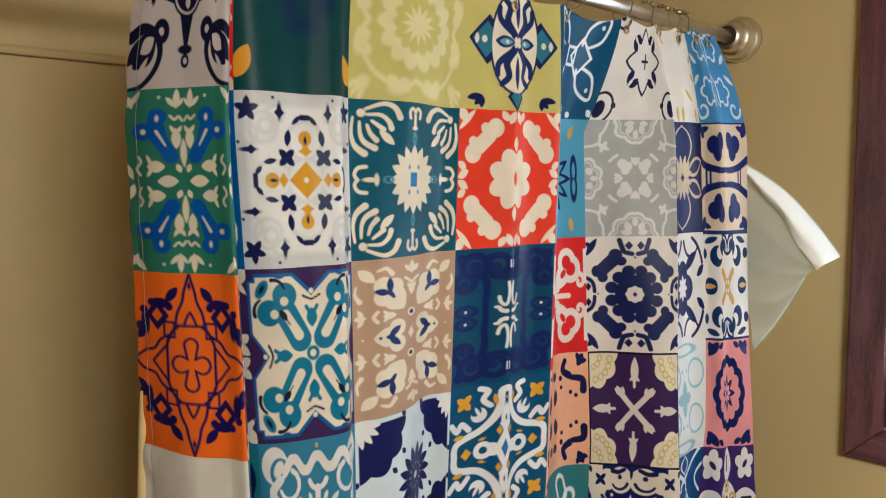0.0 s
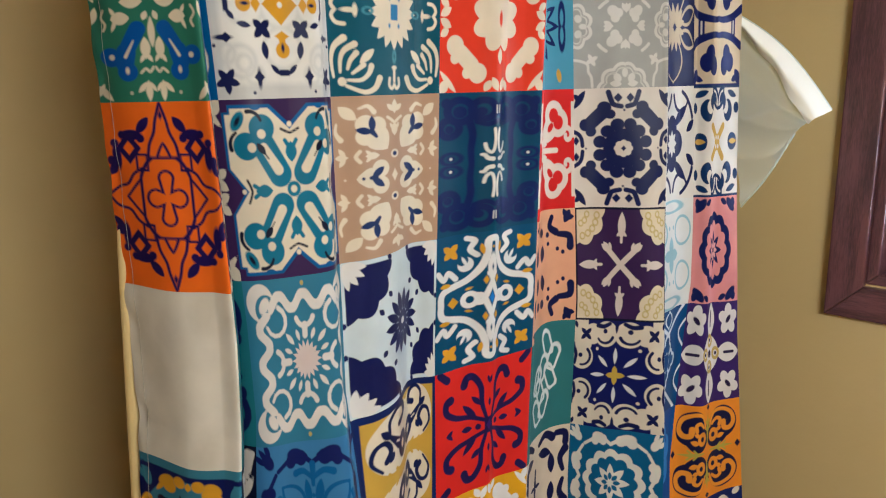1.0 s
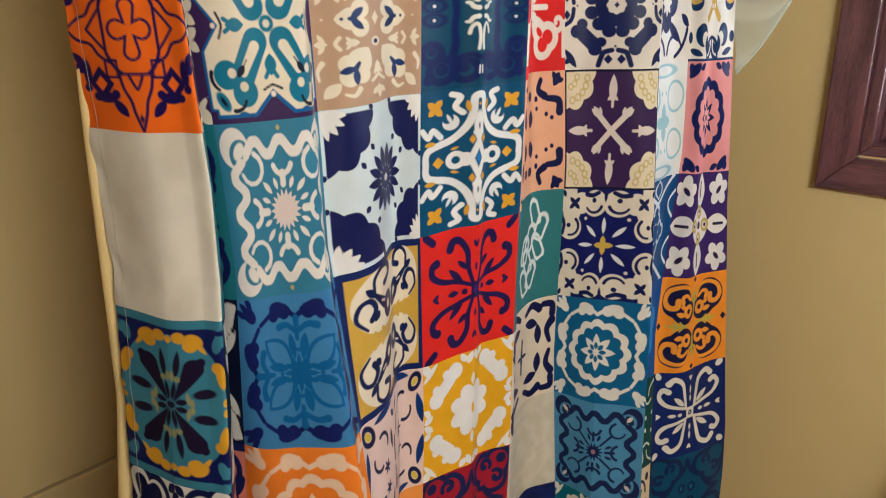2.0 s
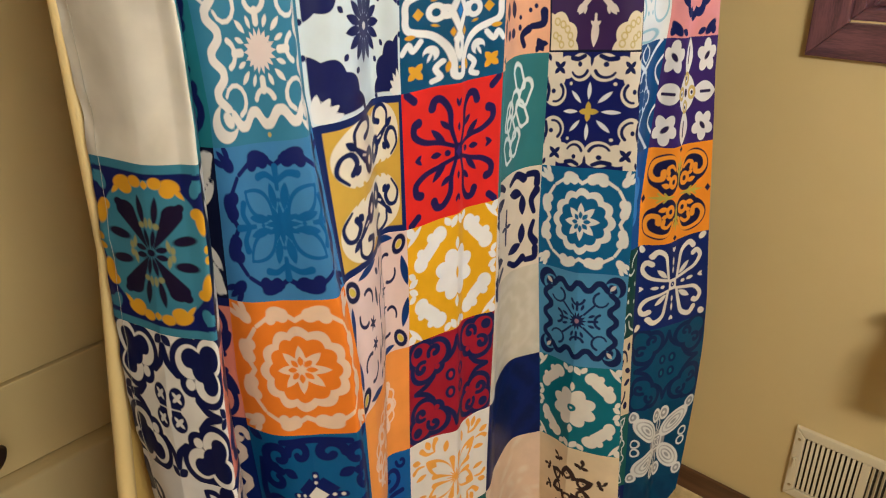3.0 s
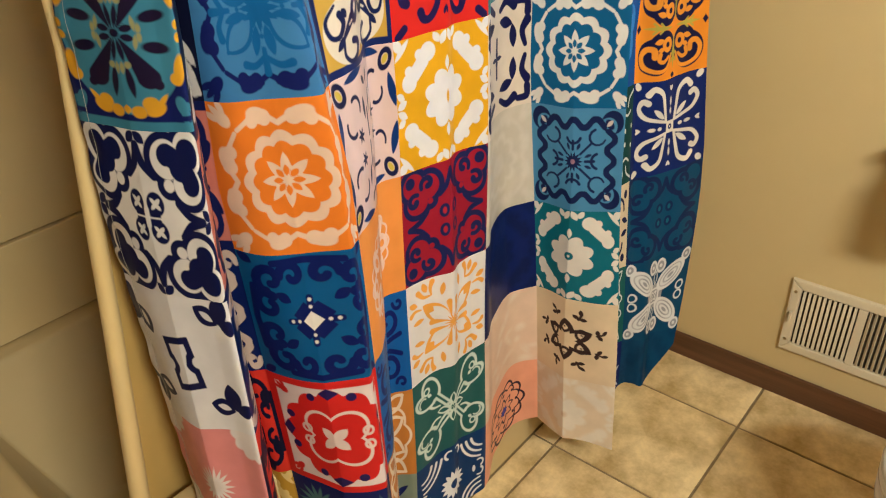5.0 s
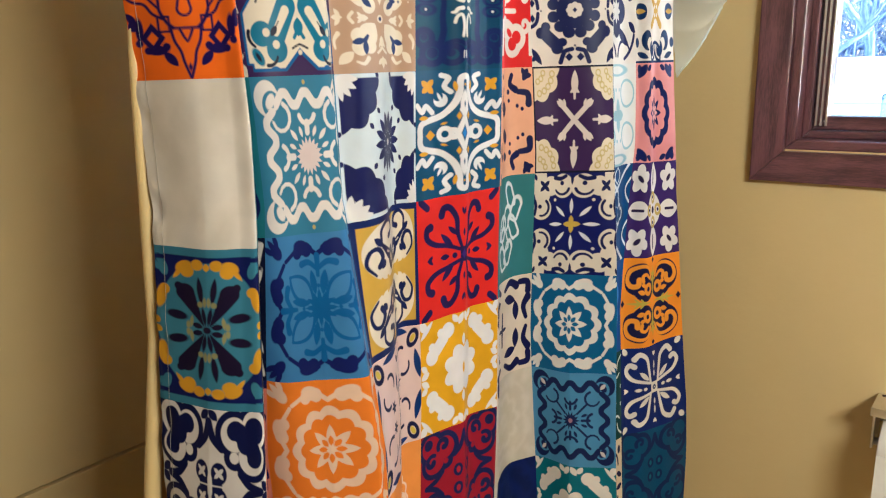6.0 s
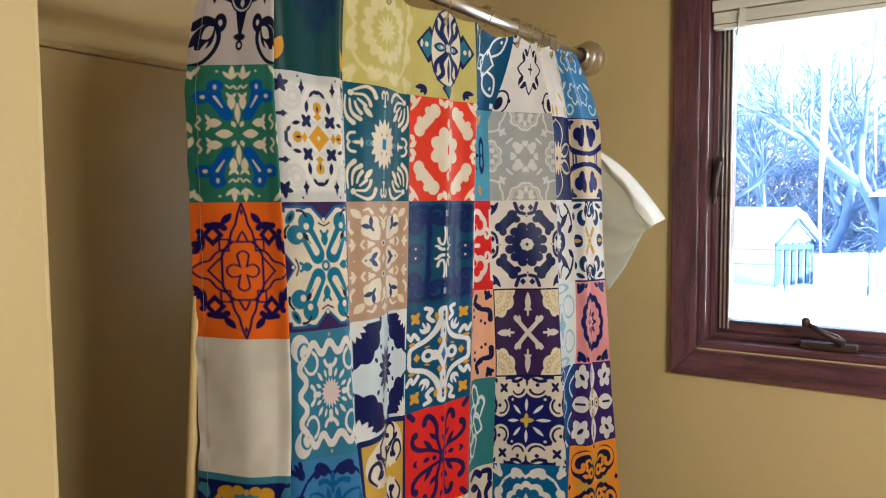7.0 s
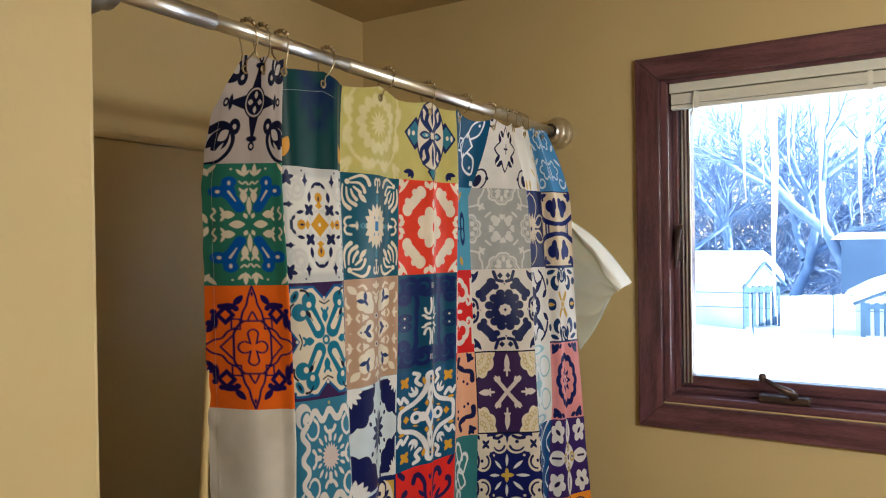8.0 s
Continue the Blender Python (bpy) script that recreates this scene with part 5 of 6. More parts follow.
# seventh column
put(6, 0, "white square with a black outlined star", (0.74, 0.70, 0.62), ((0.016, 0.014, 0.040), U(O(ST(8, 0.40, 0.58), 0.022), S4(P(0.16, 0.30, 0.36, 0.46, 0.07), P(0.30, 0.16, 0.46, 0.36, 0.07)), L(-0.11, 0, 0.11, 0, 0.025), L(0, -0.12, 0, 0.12, 0.025), S4(E(0.90, 0.82, 0.13, 0.15), O(C(0.88, 0.80, 0.26), 0.024), P(0.56, 0.80, 0.66, 0.72, 0.05)))), ((0.74, 0.70, 0.62), S4(P(0.28, 0.28, 0.44, 0.46, 0.03))))
put(6, 1, "grey square with white lace clusters", (0.36, 0.36, 0.305),
    ((0.68, 0.66, 0.58), ASP(1.15, S4(C(0.21, 0.15, 0.085), C(0.15, 0.24, 0.085), E(0.25, 0.27, 0.12, 0.10, 45), U(P(0.0, 0.24, 0.0, 0.42, 0.05), P(0.0, 0.26, 0.09, 0.42, 0.045)), U(P(0.24, 0.0, 0.42, 0.0, 0.05), P(0.26, 0.0, 0.42, 0.09, 0.045)), curve([(0.36, 0.46), (0.44, 0.40), (0.50, 0.34)], 0.03),
        O(FL(9, 0.46, 0.03, 0, 0, 1.18), 0.032), O(FL(9, 0.38, 0.03, 0, 0, 1.18), 0.014), E(0, 0.86, 0.06, 0.09), E(0.14, 0.96, 0.07, 0.09, 30), P(0.06, 1.08, 0.28, 1.06, 0.06), O(FL(9, 0.40, 0.03, 0, 1.06, 0), 0.032), O(FL(9, 0.32, 0.03, 0, 1.06, 0), 0.014), E(0.80, 0, 0.08, 0.05), E(0.90, 0.14, 0.08, 0.07, 30),
        curve([(0.99, 0.62), (0.84, 0.64), (0.70, 0.70), (0.68, 0.84), (0.62, 0.94), (0.60, 1.12)], 0.026), ST(4, 0.05, 0.13, 30, 0.62, 0.62)))))
put(6, 2, "white square with a navy eight petal flower", (0.74, 0.68, 0.58),
    (NAVY, ASP(1.26, S4(E(0, 0, 0.38, 0.42), C(0.12, 0.50, 0.13), C(0.30, 0.36, 0.13), C(0.44, 0.14, 0.13), L(0.40, 0.76, 0.66, 0.50, 0.14), C(0.37, 0.86, 0.13), C(0.26, 0.72, 0.10), C(0.74, 0.50, 0.13), C(0.62, 0.36, 0.11), P(0.74, 1.22, 1.0, 0.84, 0.075), P(0.86, 1.0, 1.0, 1.14, 0.06),
        DI(0.12, 1.06, 0.085, 0.10), curve([(0.30, 1.18), (0.25, 1.02), (0.20, 0.92), (0.06, 0.88)], 0.05), DI(0.95, 0.17, 0.08, 0.10), curve([(0.99, 0.36), (0.88, 0.30), (0.82, 0.20), (0.80, 0.06)], 0.045), C(0, 0.80, 0.025), C(0.72, 0, 0.022)))),
    ((0.74, 0.68, 0.58), ASP(1.26, FL(8, 0.17, 0.012))), (NAVY, ASP(1.26, DI(0, 0, 0.05, 0.06))))
put(6, 3, "plum square with cream corners and a pale cross", INK,
    (PLUM, BX(0, 0, 0.965, 0.965)), ((0.76, 0.66, 0.46), S4(FL(9, 0.54, 0.035, 10, 0.90, 0.90))), (INK, D(BX(0, 0, 1.2, 1.2), BX(0, 0, 0.965, 0.965))),
    ((0.56, 0.44, 0.16), S4(*[O(C(0.90 - 0.40 * math.cos(a), 0.90 - 0.40 * math.sin(a), 0.055), 0.014) for a in (0.1, 0.42, 0.74, 1.06, 1.4)], *[O(C(0.92 - 0.2 * math.cos(a), 0.92 - 0.2 * math.sin(a), 0.05), 0.014) for a in (0.2, 0.8, 1.3)])),
    ((0.70, 0.62, 0.54), U(S4(L(0, 0, 0.26, 0.26, 0.05), P(0.22, 0.22, 0.40, 0.36, 0.05), P(0.22, 0.22, 0.36, 0.40, 0.05), P(0.2, 0.24, 0.24, 0.40, 0.03)), S8(P(0.44, 0, 0.92, 0, 0.075), P(0.58, 0.0, 0.50, 0.10, 0.03), L(0.40, 0.0, 0.6, 0, 0.025)))))
put(6, 4, "cream square with a navy star and scrolled edge", (0.016, 0.018, 0.085),
    ((0.72, 0.64, 0.50), ASP(1.15, S4(C(0.24, 0.86, 0.27), C(0.80, 0.36, 0.26), BX(0.88, 0.98, 0.20, 0.30), C(0.56, 0.86, 0.22), C(0.78, 0.66, 0.20), C(0.44, 0.55, 0.035)))),
    ((0.016, 0.018, 0.060), ASP(1.15, S4(ARC(0.26, 0.86, 0.19, 200, 330, 0.034), C(0.26, 0.92, 0.05), curve([(0.16, 1.08), (0.30, 1.02), (0.44, 1.04)], 0.04, 0.05), ARC(0.80, 0.38, 0.19, 130, 280, 0.034), C(0.84, 0.40, 0.05), curve([(0.98, 0.22), (0.95, 0.40), (0.98, 0.52)], 0.035, 0.045), ST(4, 0.05, 0.17, 45, 0.72, 0.86), P(0.94, 0.98, 0.99, 1.14, 0.04), P(0.0, 0.88, 0.0, 1.15, 0.035)))),
    ((0.72, 0.72, 0.70), ASP(1.15, *[P(0.24 * math.cos(a), 0.24 * math.sin(a), 0.58 * math.cos(a), 0.58 * math.sin(a), 0.042) for a in np.arange(8) * math.tau / 8])), ((0.56, 0.38, 0.06), ASP(1.15, ST(4, 0.07, 0.20))))
put(6, 5, "blue square with a white rosette and garland", (0.012, 0.125, 0.210), ((0.74, 0.71, 0.62), U(MEDAL, ST(8, 0.19, 0.36), GARLAND)), ((0.012, 0.125, 0.210), U(*[P(0.06 * math.cos(a), 0.06 * math.sin(a), 0.2 * math.cos(a), 0.2 * math.sin(a), 0.042) for a in np.arange(8) * math.tau / 8])))
put(6, 6, "light blue square with a navy wavy wreath", (0.110, 0.255, 0.370), ((0.020, 0.028, 0.060), U(LACE, S8(ARC(0.50, 0, 0.15, 110, 250, 0.028), L(0.24, 0, 0.40, 0, 0.028)), S4(ARC(0.46, 0.46, 0.15, 110, 340, 0.026), L(0.14, 0.14, 0.34, 0.34, 0.022), P(0.22, 0.08, 0.36, 0.14, 0.03), P(0.08, 0.22, 0.14, 0.36, 0.03)), ST(14, 0.10, 0.20))), ((0.60, 0.52, 0.46), S4(P(0.62, 0.66, 0.74, 0.78, 0.04))), ((0.30, 0.16, 0.2), C(0, 0, 0.05)))
put(6, 7, "teal square with bold white petals", (0.012, 0.150, 0.185), ((0.76, 0.70, 0.58), U(QUATRE, QCORE)), ((0.012, 0.150, 0.185), C(0, 0, 0.09)), ((0.7, 0.66, 0.55), C(0, 0, 0.03)))
put(6, 8, "cream square with a dark six point emblem", (0.74, 0.58, 0.36), ((0.055, 0.030, 0.026), U(O(ST(6, 0.24, 0.46, 30), 0.05), *[AT(U(O(E(0, 0, 0.09, 0.12), 0.025), C(0, 0, 0.02)), 0.33 * math.cos(a), 0.33 * math.sin(a)) for a in (np.arange(6) + 0.5) * math.tau / 6], *[AT(U(L(0, 0, 0.14, 0, 0.02), P(0.02, 0, 0.06, 0.12, 0.04), P(0.02, 0, 0.06, -0.12, 0.04), P(0.10, 0, 0.22, 0.06, 0.035)), 0.58 * math.cos(a), 0.58 * math.sin(a), 1.1, math.degrees(a)) for a in (np.arange(8) + 0.5) * math.tau / 8])))
put(6, 9, "cream square with faint pale blooms", (0.74, 0.61, 0.42), ((0.78, 0.71, 0.56), U(QUATRE, QCORE), 0.04), ((0.66, 0.5, 0.33), C(0, 0, 0.07), 0.04))
# eighth column
put(7, 0, "white square with small gold petals", (0.74, 0.70, 0.60), ((0.60, 0.40, 0.10), S4(P(0.30, 0.40, 0.70, 0.62, 0.05), E(0.10, 0.86, 0.05, 0.14), P(0.80, 0.10, 0.98, 0.24, 0.05), E(0.8, 0.86, 0.06, 0.13))))
put(7, 1, "navy square with beige slender petals", NAVY, ((0.56, 0.44, 0.30), U(*[P(0.05 * math.cos(a), 0.05 * math.sin(a), 0.42 * math.cos(a), 0.42 * math.sin(a), 0.06) for a in (np.arange(12) + 0.5) * math.tau / 12], S4(O(P(0.08, 0.20, 0.0, 0.92, 0.34), 0.03), O(P(0.24, 0.10, 0.94, 0.30, 0.14), 0.03)))))
put(7, 2, "white square with navy petals and star", (0.74, 0.70, 0.62), (NAVY, U(S4(P(0.10, 0.30, 0.66, 0.66, 0.10), P(0.66, 0.20, 0.98, 0.40, 0.08), ARC(0.40, 0.90, 0.34, 190, 330, 0.04), ARC(0.2, 0.2, 0.75, 20, 70, 0.05)), D(FL(4, 0.42, 0.08), ST(8, 0.14, 0.24)))))
put(7, 3, "pale square with light blue tracery", (0.72, 0.72, 0.66), ((0.30, 0.50, 0.54), U(ST(4, 0.14, 0.34), S4(O(E(0.55, 0.42, 0.34, 0.26), 0.026), O(E(0.0, 0.88, 0.5, 0.1), 0.022), C(0.1, 0.5, 0.04)))))
put(7, 4, "blue square with white cross outlines", (0.008, 0.075, 0.165), ((0.72, 0.76, 0.76), U(O(S8(FL(3, 0.17, 0.05, 0, 0.30, 0.0), BX(0, 0, 0.2, 0.16)), 0.035), S4(O(DI(0, 0.98, 0.80, 0.44), 0.035), O(P(0.0, 0.66, 0.0, 0.96, 0.16), 0.03), curve([(0.98, 0.2), (0.76, 0.36), (0.72, 0.52), (0.98, 0.70)], 0.03)))))
put(7, 5, "bright blue square with pale cartouche", (0.012, 0.090, 0.235), ((0.060, 0.250, 0.460), U(S4(E(0.0, 0.50, 0.50, 0.30), BX(0, 0.1, 0.66, 0.3), E(0.5, 0.2, 0.28, 0.3)))), ((0.020, 0.11, 0.28), U(ST(8, 0.06, 0.2), S4(O(E(0, 0.52, 0.16, 0.14), 0.03), ARC(0.3, 0.2, 0.3, 30, 150, 0.03)))))
put(7, 6, "dark green square with thin white scrolls", (0.006, 0.068, 0.060), ((0.66, 0.68, 0.60), S4(curve([(0.0, 0.42), (0.26, 0.36), (0.36, 0.50), (0.60, 0.44), (0.80, 0.52)], 0.024), curve([(0.3, 0.98), (0.44, 0.8), (0.4, 0.64)], 0.026), curve([(0.98, 0.9), (0.7, 0.78), (0.62, 0.62)], 0.026), C(0.5, 0.14, 0.05), C(0.9, 0.2, 0.05))), ((0.36, 0.28, 0.08), U(O(C(0, 0, 0.1), 0.03), S4(C(0.2, 0.75, 0.06)))))
put(7, 7, "beige square with navy sprigs", (0.70, 0.56, 0.36), ((0.016, 0.016, 0.045), S4(P(0.1, 0.1, 0.5, 0.5, 0.10), ARC(0.4, 0.4, 0.3, 0, 200, 0.04), C(0.75, 0.75, 0.1), P(0.6, 0.2, 0.95, 0.1, 0.07), P(0.1, 0.7, 0.2, 0.95, 0.06))))
put(7, 8, "green square with white flower outlines", (0.020, 0.140, 0.115), ((0.66, 0.66, 0.60), S4(O(FL(5, 0.2, 0.04, 0, 0.6, 0.2), 0.025), O(P(0.3, 0.5, 0.8, 0.9, 0.12), 0.025), curve([(0.5, 0.1), (0.7, 0.4), (0.6, 0.8)], 0.022))))
put(7, 9, "navy square with pale thin leaves", (0.014, 0.022, 0.085), ((0.56, 0.58, 0.60), S4(P(0.50, 0.30, 0.80, 0.70, 0.05), P(0.60, 0.10, 0.94, 0.30, 0.04), L(0.5, 0.0, 0.6, 0.9, 0.015))))
# last column, by the wall
put(8, 0, "light blue square with white scroll lines", (0.10, 0.27, 0.43), ((0.66, 0.74, 0.76), S4(O(FL(5, 0.22, 0.04, 0, 0.45, 0.42), 0.026), CURL(0.75, 0.75, 0.2, 0, 0.9, 0.028), O(P(0.05, 0.1, 0.2, 0.7, 0.12), 0.024), P(0.7, 0.1, 0.95, 0.3, 0.05))))
put(8, 1, "beige square with navy clover shapes", (0.68, 0.55, 0.38),
    ((0.018, 0.024, 0.095), U(S4(C(0.30, 0.66, 0.17), C(0.56, 0.60, 0.17), C(0.42, 0.46, 0.17), curve([(0.0, 0.14), (0.30, 0.13), (0.66, 0.18), (0.98, 0.32)], 0.05, 0.075), L(0.70, 0.0, 0.70, 0.18, 0.07), P(0.80, 0.72, 0.99, 0.98, 0.10), P(0.66, 0.92, 0.92, 0.84, 0.06)), lambda x, y: 0.97 - np.abs(y))),
    ((0.70, 0.68, 0.62), S4(L(0.70, 0.0, 0.70, 0.10, 0.02))))
put(8, 2, "white square with teal and gold petals", (0.74, 0.70, 0.62), ((0.010, 0.045, 0.085), U(S4(E(0.74, 0.0, 0.20, 0.16), D(C(0.52, 0.56, 0.2), C(0.42, 0.62, 0.12)), D(C(0.26, 0.72, 0.16), C(0.2, 0.62, 0.09)), P(0.5, 0.9, 0.9, 0.8, 0.06), O(P(0.0, 0.6, 0.3, 0.96, 0.12), 0.04), C(0.9, 0.6, 0.1)), lambda x, y: 0.955 - np.abs(y))), ((0.56, 0.35, 0.08), U(S4(L(0.05, 0.05, 0.30, 0.28, 0.07), P(0.6, 0, 0.94, 0, 0.05)), C(0, 0, 0.15))), ((0.74, 0.70, 0.62), S4(C(0.07, 0.08, 0.04))))
put(8, 3, "pink square with a navy rosette", (0.70, 0.27, 0.26), ((0.016, 0.022, 0.075), U(D(FL(12, 0.70, 0.03), FL(12, 0.52, 0.04)), ST(8, 0.16, 0.36), S4(AT(U(E(0, 0, 0.20, 0.09, -35), C(0.1, 0.04, 0.09)), 0.70, 0.84), P(0.3, 0.95, 0.55, 0.86, 0.06)))), ((0.72, 0.36, 0.36), U(*[P(0.04 * math.cos(a), 0.04 * math.sin(a), 0.2 * math.cos(a), 0.2 * math.sin(a), 0.04) for a in np.arange(8) * math.tau / 8])))
put(8, 4, "plum square with white and gold blossoms", (0.060, 0.030, 0.100), ((0.74, 0.70, 0.64), U(S4(FL(5, 0.25, 0.06, 20, 0.66, 0.66)), S8(P(0.30, 0.0, 1.0, 0.0, 0.20), P(0.8, -0.1, 0.97, 0.0, 0.08)), C(0, 0, 0.36))), ((0.52, 0.38, 0.12), S8(O(C(0.26, 0, 0.10), 0.035))), ((0.030, 0.020, 0.045), U(S8(C(0.27, 0, 0.04), L(0.55, 0, 0.82, 0, 0.03)), C(0, 0, 0.08), S4(E(0.66, 0.66, 0.10, 0.05, 45)))))
put(8, 5, "orange square with black leafy scrolls", (0.82, 0.27, 0.022),
    ((0.020, 0.016, 0.040), ASP(1.1, S4(C(0.50, 0.58, 0.40), C(0.34, 0.40, 0.36), DI(0.92, 0, 0.07, 0.10), DI(0, 1.02, 0.08, 0.07)))),
    ((0.82, 0.30, 0.030), ASP(1.1, S4(curve([(0.10, 0.56), (0.24, 0.84), (0.50, 0.90), (0.74, 0.80), (0.82, 0.58), (0.72, 0.42), (0.58, 0.44), (0.56, 0.58)], 0.035, 0.065), curve([(0.20, 0.60), (0.34, 0.70), (0.46, 0.66), (0.44, 0.54)], 0.035, 0.05), RG(0.24, 0.34, 0.11, 0.05), P(0.34, 0.42, 0.50, 0.46, 0.05), P(0.36, 0.24, 0.58, 0.30, 0.06)))),
    ((0.46, 0.38, 0.06), ASP(1.1, S4(P(0.10, 0, 0.80, 0, 0.04), L(0.36, 0.0, 0.48, 0.10, 0.022), L(0.50, 0.0, 0.62, 0.10, 0.022), P(0, 0.14, 0, 0.88, 0.04), L(0.0, 0.46, 0.09, 0.58, 0.022), L(0.0, 0.60, 0.09, 0.72, 0.022)))))
put(8, 6, "navy square with white scrolled petals", (0.014, 0.030, 0.100), ((0.74, 0.68, 0.56), U(S4(curve([(0.14, 0.12), (0.40, 0.18), (0.66, 0.26), (0.80, 0.46), (0.72, 0.60), (0.62, 0.56)], 0.03, 0.06), curve([(0.14, 0.14), (0.20, 0.44), (0.28, 0.72), (0.50, 0.84), (0.62, 0.74)], 0.035, 0.065), P(0.2, 0.2, 0.5, 0.42, 0.06), E(0.85, 0.92, 0.1, 0.07, 40), E(0.32, 0, 0.06, 0.04), E(0.52, 0, 0.09, 0.04), P(0.72, -0.06, 0.86, 0.06, 0.04), E(0, 0.34, 0.03, 0.07), E(0, 0.54, 0.03, 0.09), P(-0.06, 0.74, 0.06, 0.86, 0.04)), BX(0, 0, 0.12, 0.13))), ((0.014, 0.03, 0.1), O(C(0, 0, 0.04), 0.02)))
put(8, 7, "deep teal square with navy scroll tile", (0.010, 0.092, 0.125), ((0.016, 0.030, 0.062), S4(O(U(C(0.44, 0.66, 0.26), C(0.66, 0.44, 0.26), C(0.74, 0.74, 0.26)), 0.055), CURL(0.46, 0.72, 0.13, -30, 0.8, 0.045), CURL(0.72, 0.46, 0.13, 120, -0.8, 0.045), curve([(0.0, 0.84), (0.08, 0.62), (0.22, 0.48)], 0.05), curve([(0.84, 0.0), (0.62, 0.08), (0.48, 0.22)], 0.05), E(0.14, 0.17, 0.10, 0.12))),
    ((0.014, 0.12, 0.16), S4(E(0.14, 0.17, 0.04, 0.06))))
put(8, 8, "teal square with grey white paisley lace", (0.010, 0.080, 0.110),
    ((0.30, 0.29, 0.27), S4(E(0.46, 0.44, 0.40, 0.22, 42), BX(0, 0, 0.30, 0.30), E(0.14, 0.74, 0.13, 0.16), C(0.84, 0.84, 0.13))),
    ((0.70, 0.68, 0.62), U(S4(O(E(0.46, 0.44, 0.40, 0.21, 42), 0.028), O(E(0.46, 0.44, 0.28, 0.13, 42), 0.022), O(E(0.46, 0.44, 0.15, 0.055, 42), 0.018), O(E(0.14, 0.74, 0.12, 0.15), 0.026), C(0.14, 0.74, 0.045), O(C(0.84, 0.84, 0.12), 0.025), C(0.84, 0.84, 0.04), O(C(0.78, 0.12, 0.10), 0.022), O(P(0.0, 0.30, 0.0, 0.62, 0.06), 0.016)), O(BX(0, 0, 0.18, 0.18), 0.024), O(ST(4, 0.05, 0.14, 45), 0.018))))
put(8, 9, "plain dark teal square with faint damask", (0.008, 0.072, 0.105), ((0.006, 0.056, 0.085), U(QUATRE, QCORE), 0.06))

curtain = thing("shower_curtain", "patchwork tile print shower curtain hanging in deep pleats from hooks", "shower curtain")
for (col, row), (base, layers, label) in sorted(PRINTS.items()):
    square(curtain, col, row, base, layers, label, 40 if col == 1 else 96)

# hems: stitched folds along the free edge, the top and the bottom
M_THREAD = mottled("stitching", (0.34, 0.32, 0.29), (0.42, 0.40, 0.36), 50.0, 0.8)
M_THREADB = mottled("blue_stitching", (0.16, 0.22, 0.24), (0.24, 0.30, 0.32), 50.0, 0.8)


def hem_line(u0, u1, n):
    """Points along the stitch of the upper hem."""
    u = np.linspace(u0, u1, n + 1)
    x, y, z = cloth(u, top_edge(u) - 0.034)
    return [(float(a) + 0.0008, float(b) - 0.0004, float(c)) for a, b, c in zip(x, y, z)]


def seam(u0, u1, z0, z1, n):
    pts = []
    for k in range(n + 1):
        u, z = u0 + (u1 - u0) * k / n, z0 + (z1 - z0) * k / n
        x, y, h = cloth(np.array([u]), np.array([z]))
        pts.append((float(x[0]) + 0.0007, float(y[0]) - 0.0007, float(h[0])))
    return pts


part("side_stitch", tube(seam(0.10, 0.10, HEM_Z, 1.93, 140), 0.00022, 4), M_THREAD, curtain)
part("top_stitch", tube(hem_line(2.0, 2.74, 60), 0.0005, 4), M_THREADB, curtain)

for u, hy in zip(HOOK_U, HOOK_Y):
    gx, gy, gz = (float(a[0]) for a in cloth(np.array([u]), top_edge(np.array([u])) - 0.022))
    ring = [(gx + 0.0015, gy + 0.0058 * math.cos(a), gz + 0.0058 * math.sin(a)) for a in np.linspace(0, math.tau, 15)]
    part("grommet", tube(ring, 0.0017, 6), M_BRASS, curtain, smooth=True)

hook = None
for u, hy in zip(HOOK_U, HOOK_Y):
    gx, gy, gz = (float(a[0]) for a in cloth(np.array([u]), top_edge(np.array([u])) - 0.022))
    hook = thing("curtain_hook", "brass wire curtain hook with roller beads over the rod", "curtain hook", "hooks on the rod")
    hook.location = (ROD_X, hy, ROD_Z)
    gx, gy, gz = gx - ROD_X, gy - hy, gz - ROD_Z
    front = [(0.013, 0, 0.013), (0.018, 0, 0.004), (0.018, gy * 0.2, -0.014), (0.012 + gx * 0.3, gy * 0.5, -0.028), (gx + 0.006, gy * 0.9, gz + 0.012), (gx + 0.004, gy, gz - 0.003)]
    back = [(-0.013, 0, 0.013), (-0.018, 0, 0.003), (-0.017, gy * 0.2, -0.014), (gx * 0.4 - 0.010, gy * 0.5, -0.028), (gx - 0.006, gy * 0.9, gz + 0.012), (gx - 0.004, gy, gz - 0.003)]
    part("front_wire", tube(front, 0.0012, 6), M_BRASS, hook, smooth=True)
    part("back_wire", tube(back, 0.0012, 6), M_BRASS, hook, smooth=True)
    part("top_wire", tube([(0.0195 * math.cos(a), 0, 0.0195 * math.sin(a)) for a in np.linspace(0.6, math.pi - 0.6, 8)], 0.0010, 6), M_BRASS, hook, smooth=True)
    for a in (0.75, 1.17, 1.57, 1.97, 2.39):
        part("roller_bead", lathe([(0.0006, -0.0042), (0.0030, -0.003), (0.0043, 0.0), (0.0030, 0.003), (0.0006, 0.0042)], Matrix.Translation((0.0195 * math.cos(a), 0, 0.0195 * math.sin(a))), 10), M_BRASS, hook, smooth=True)

# ---------------------------------------------------------------- clear liner inside the tub, its far corner blown out past the curtain
liner = thing("shower_liner", "pale plastic shower liner hanging inside the bathtub", "shower liner")


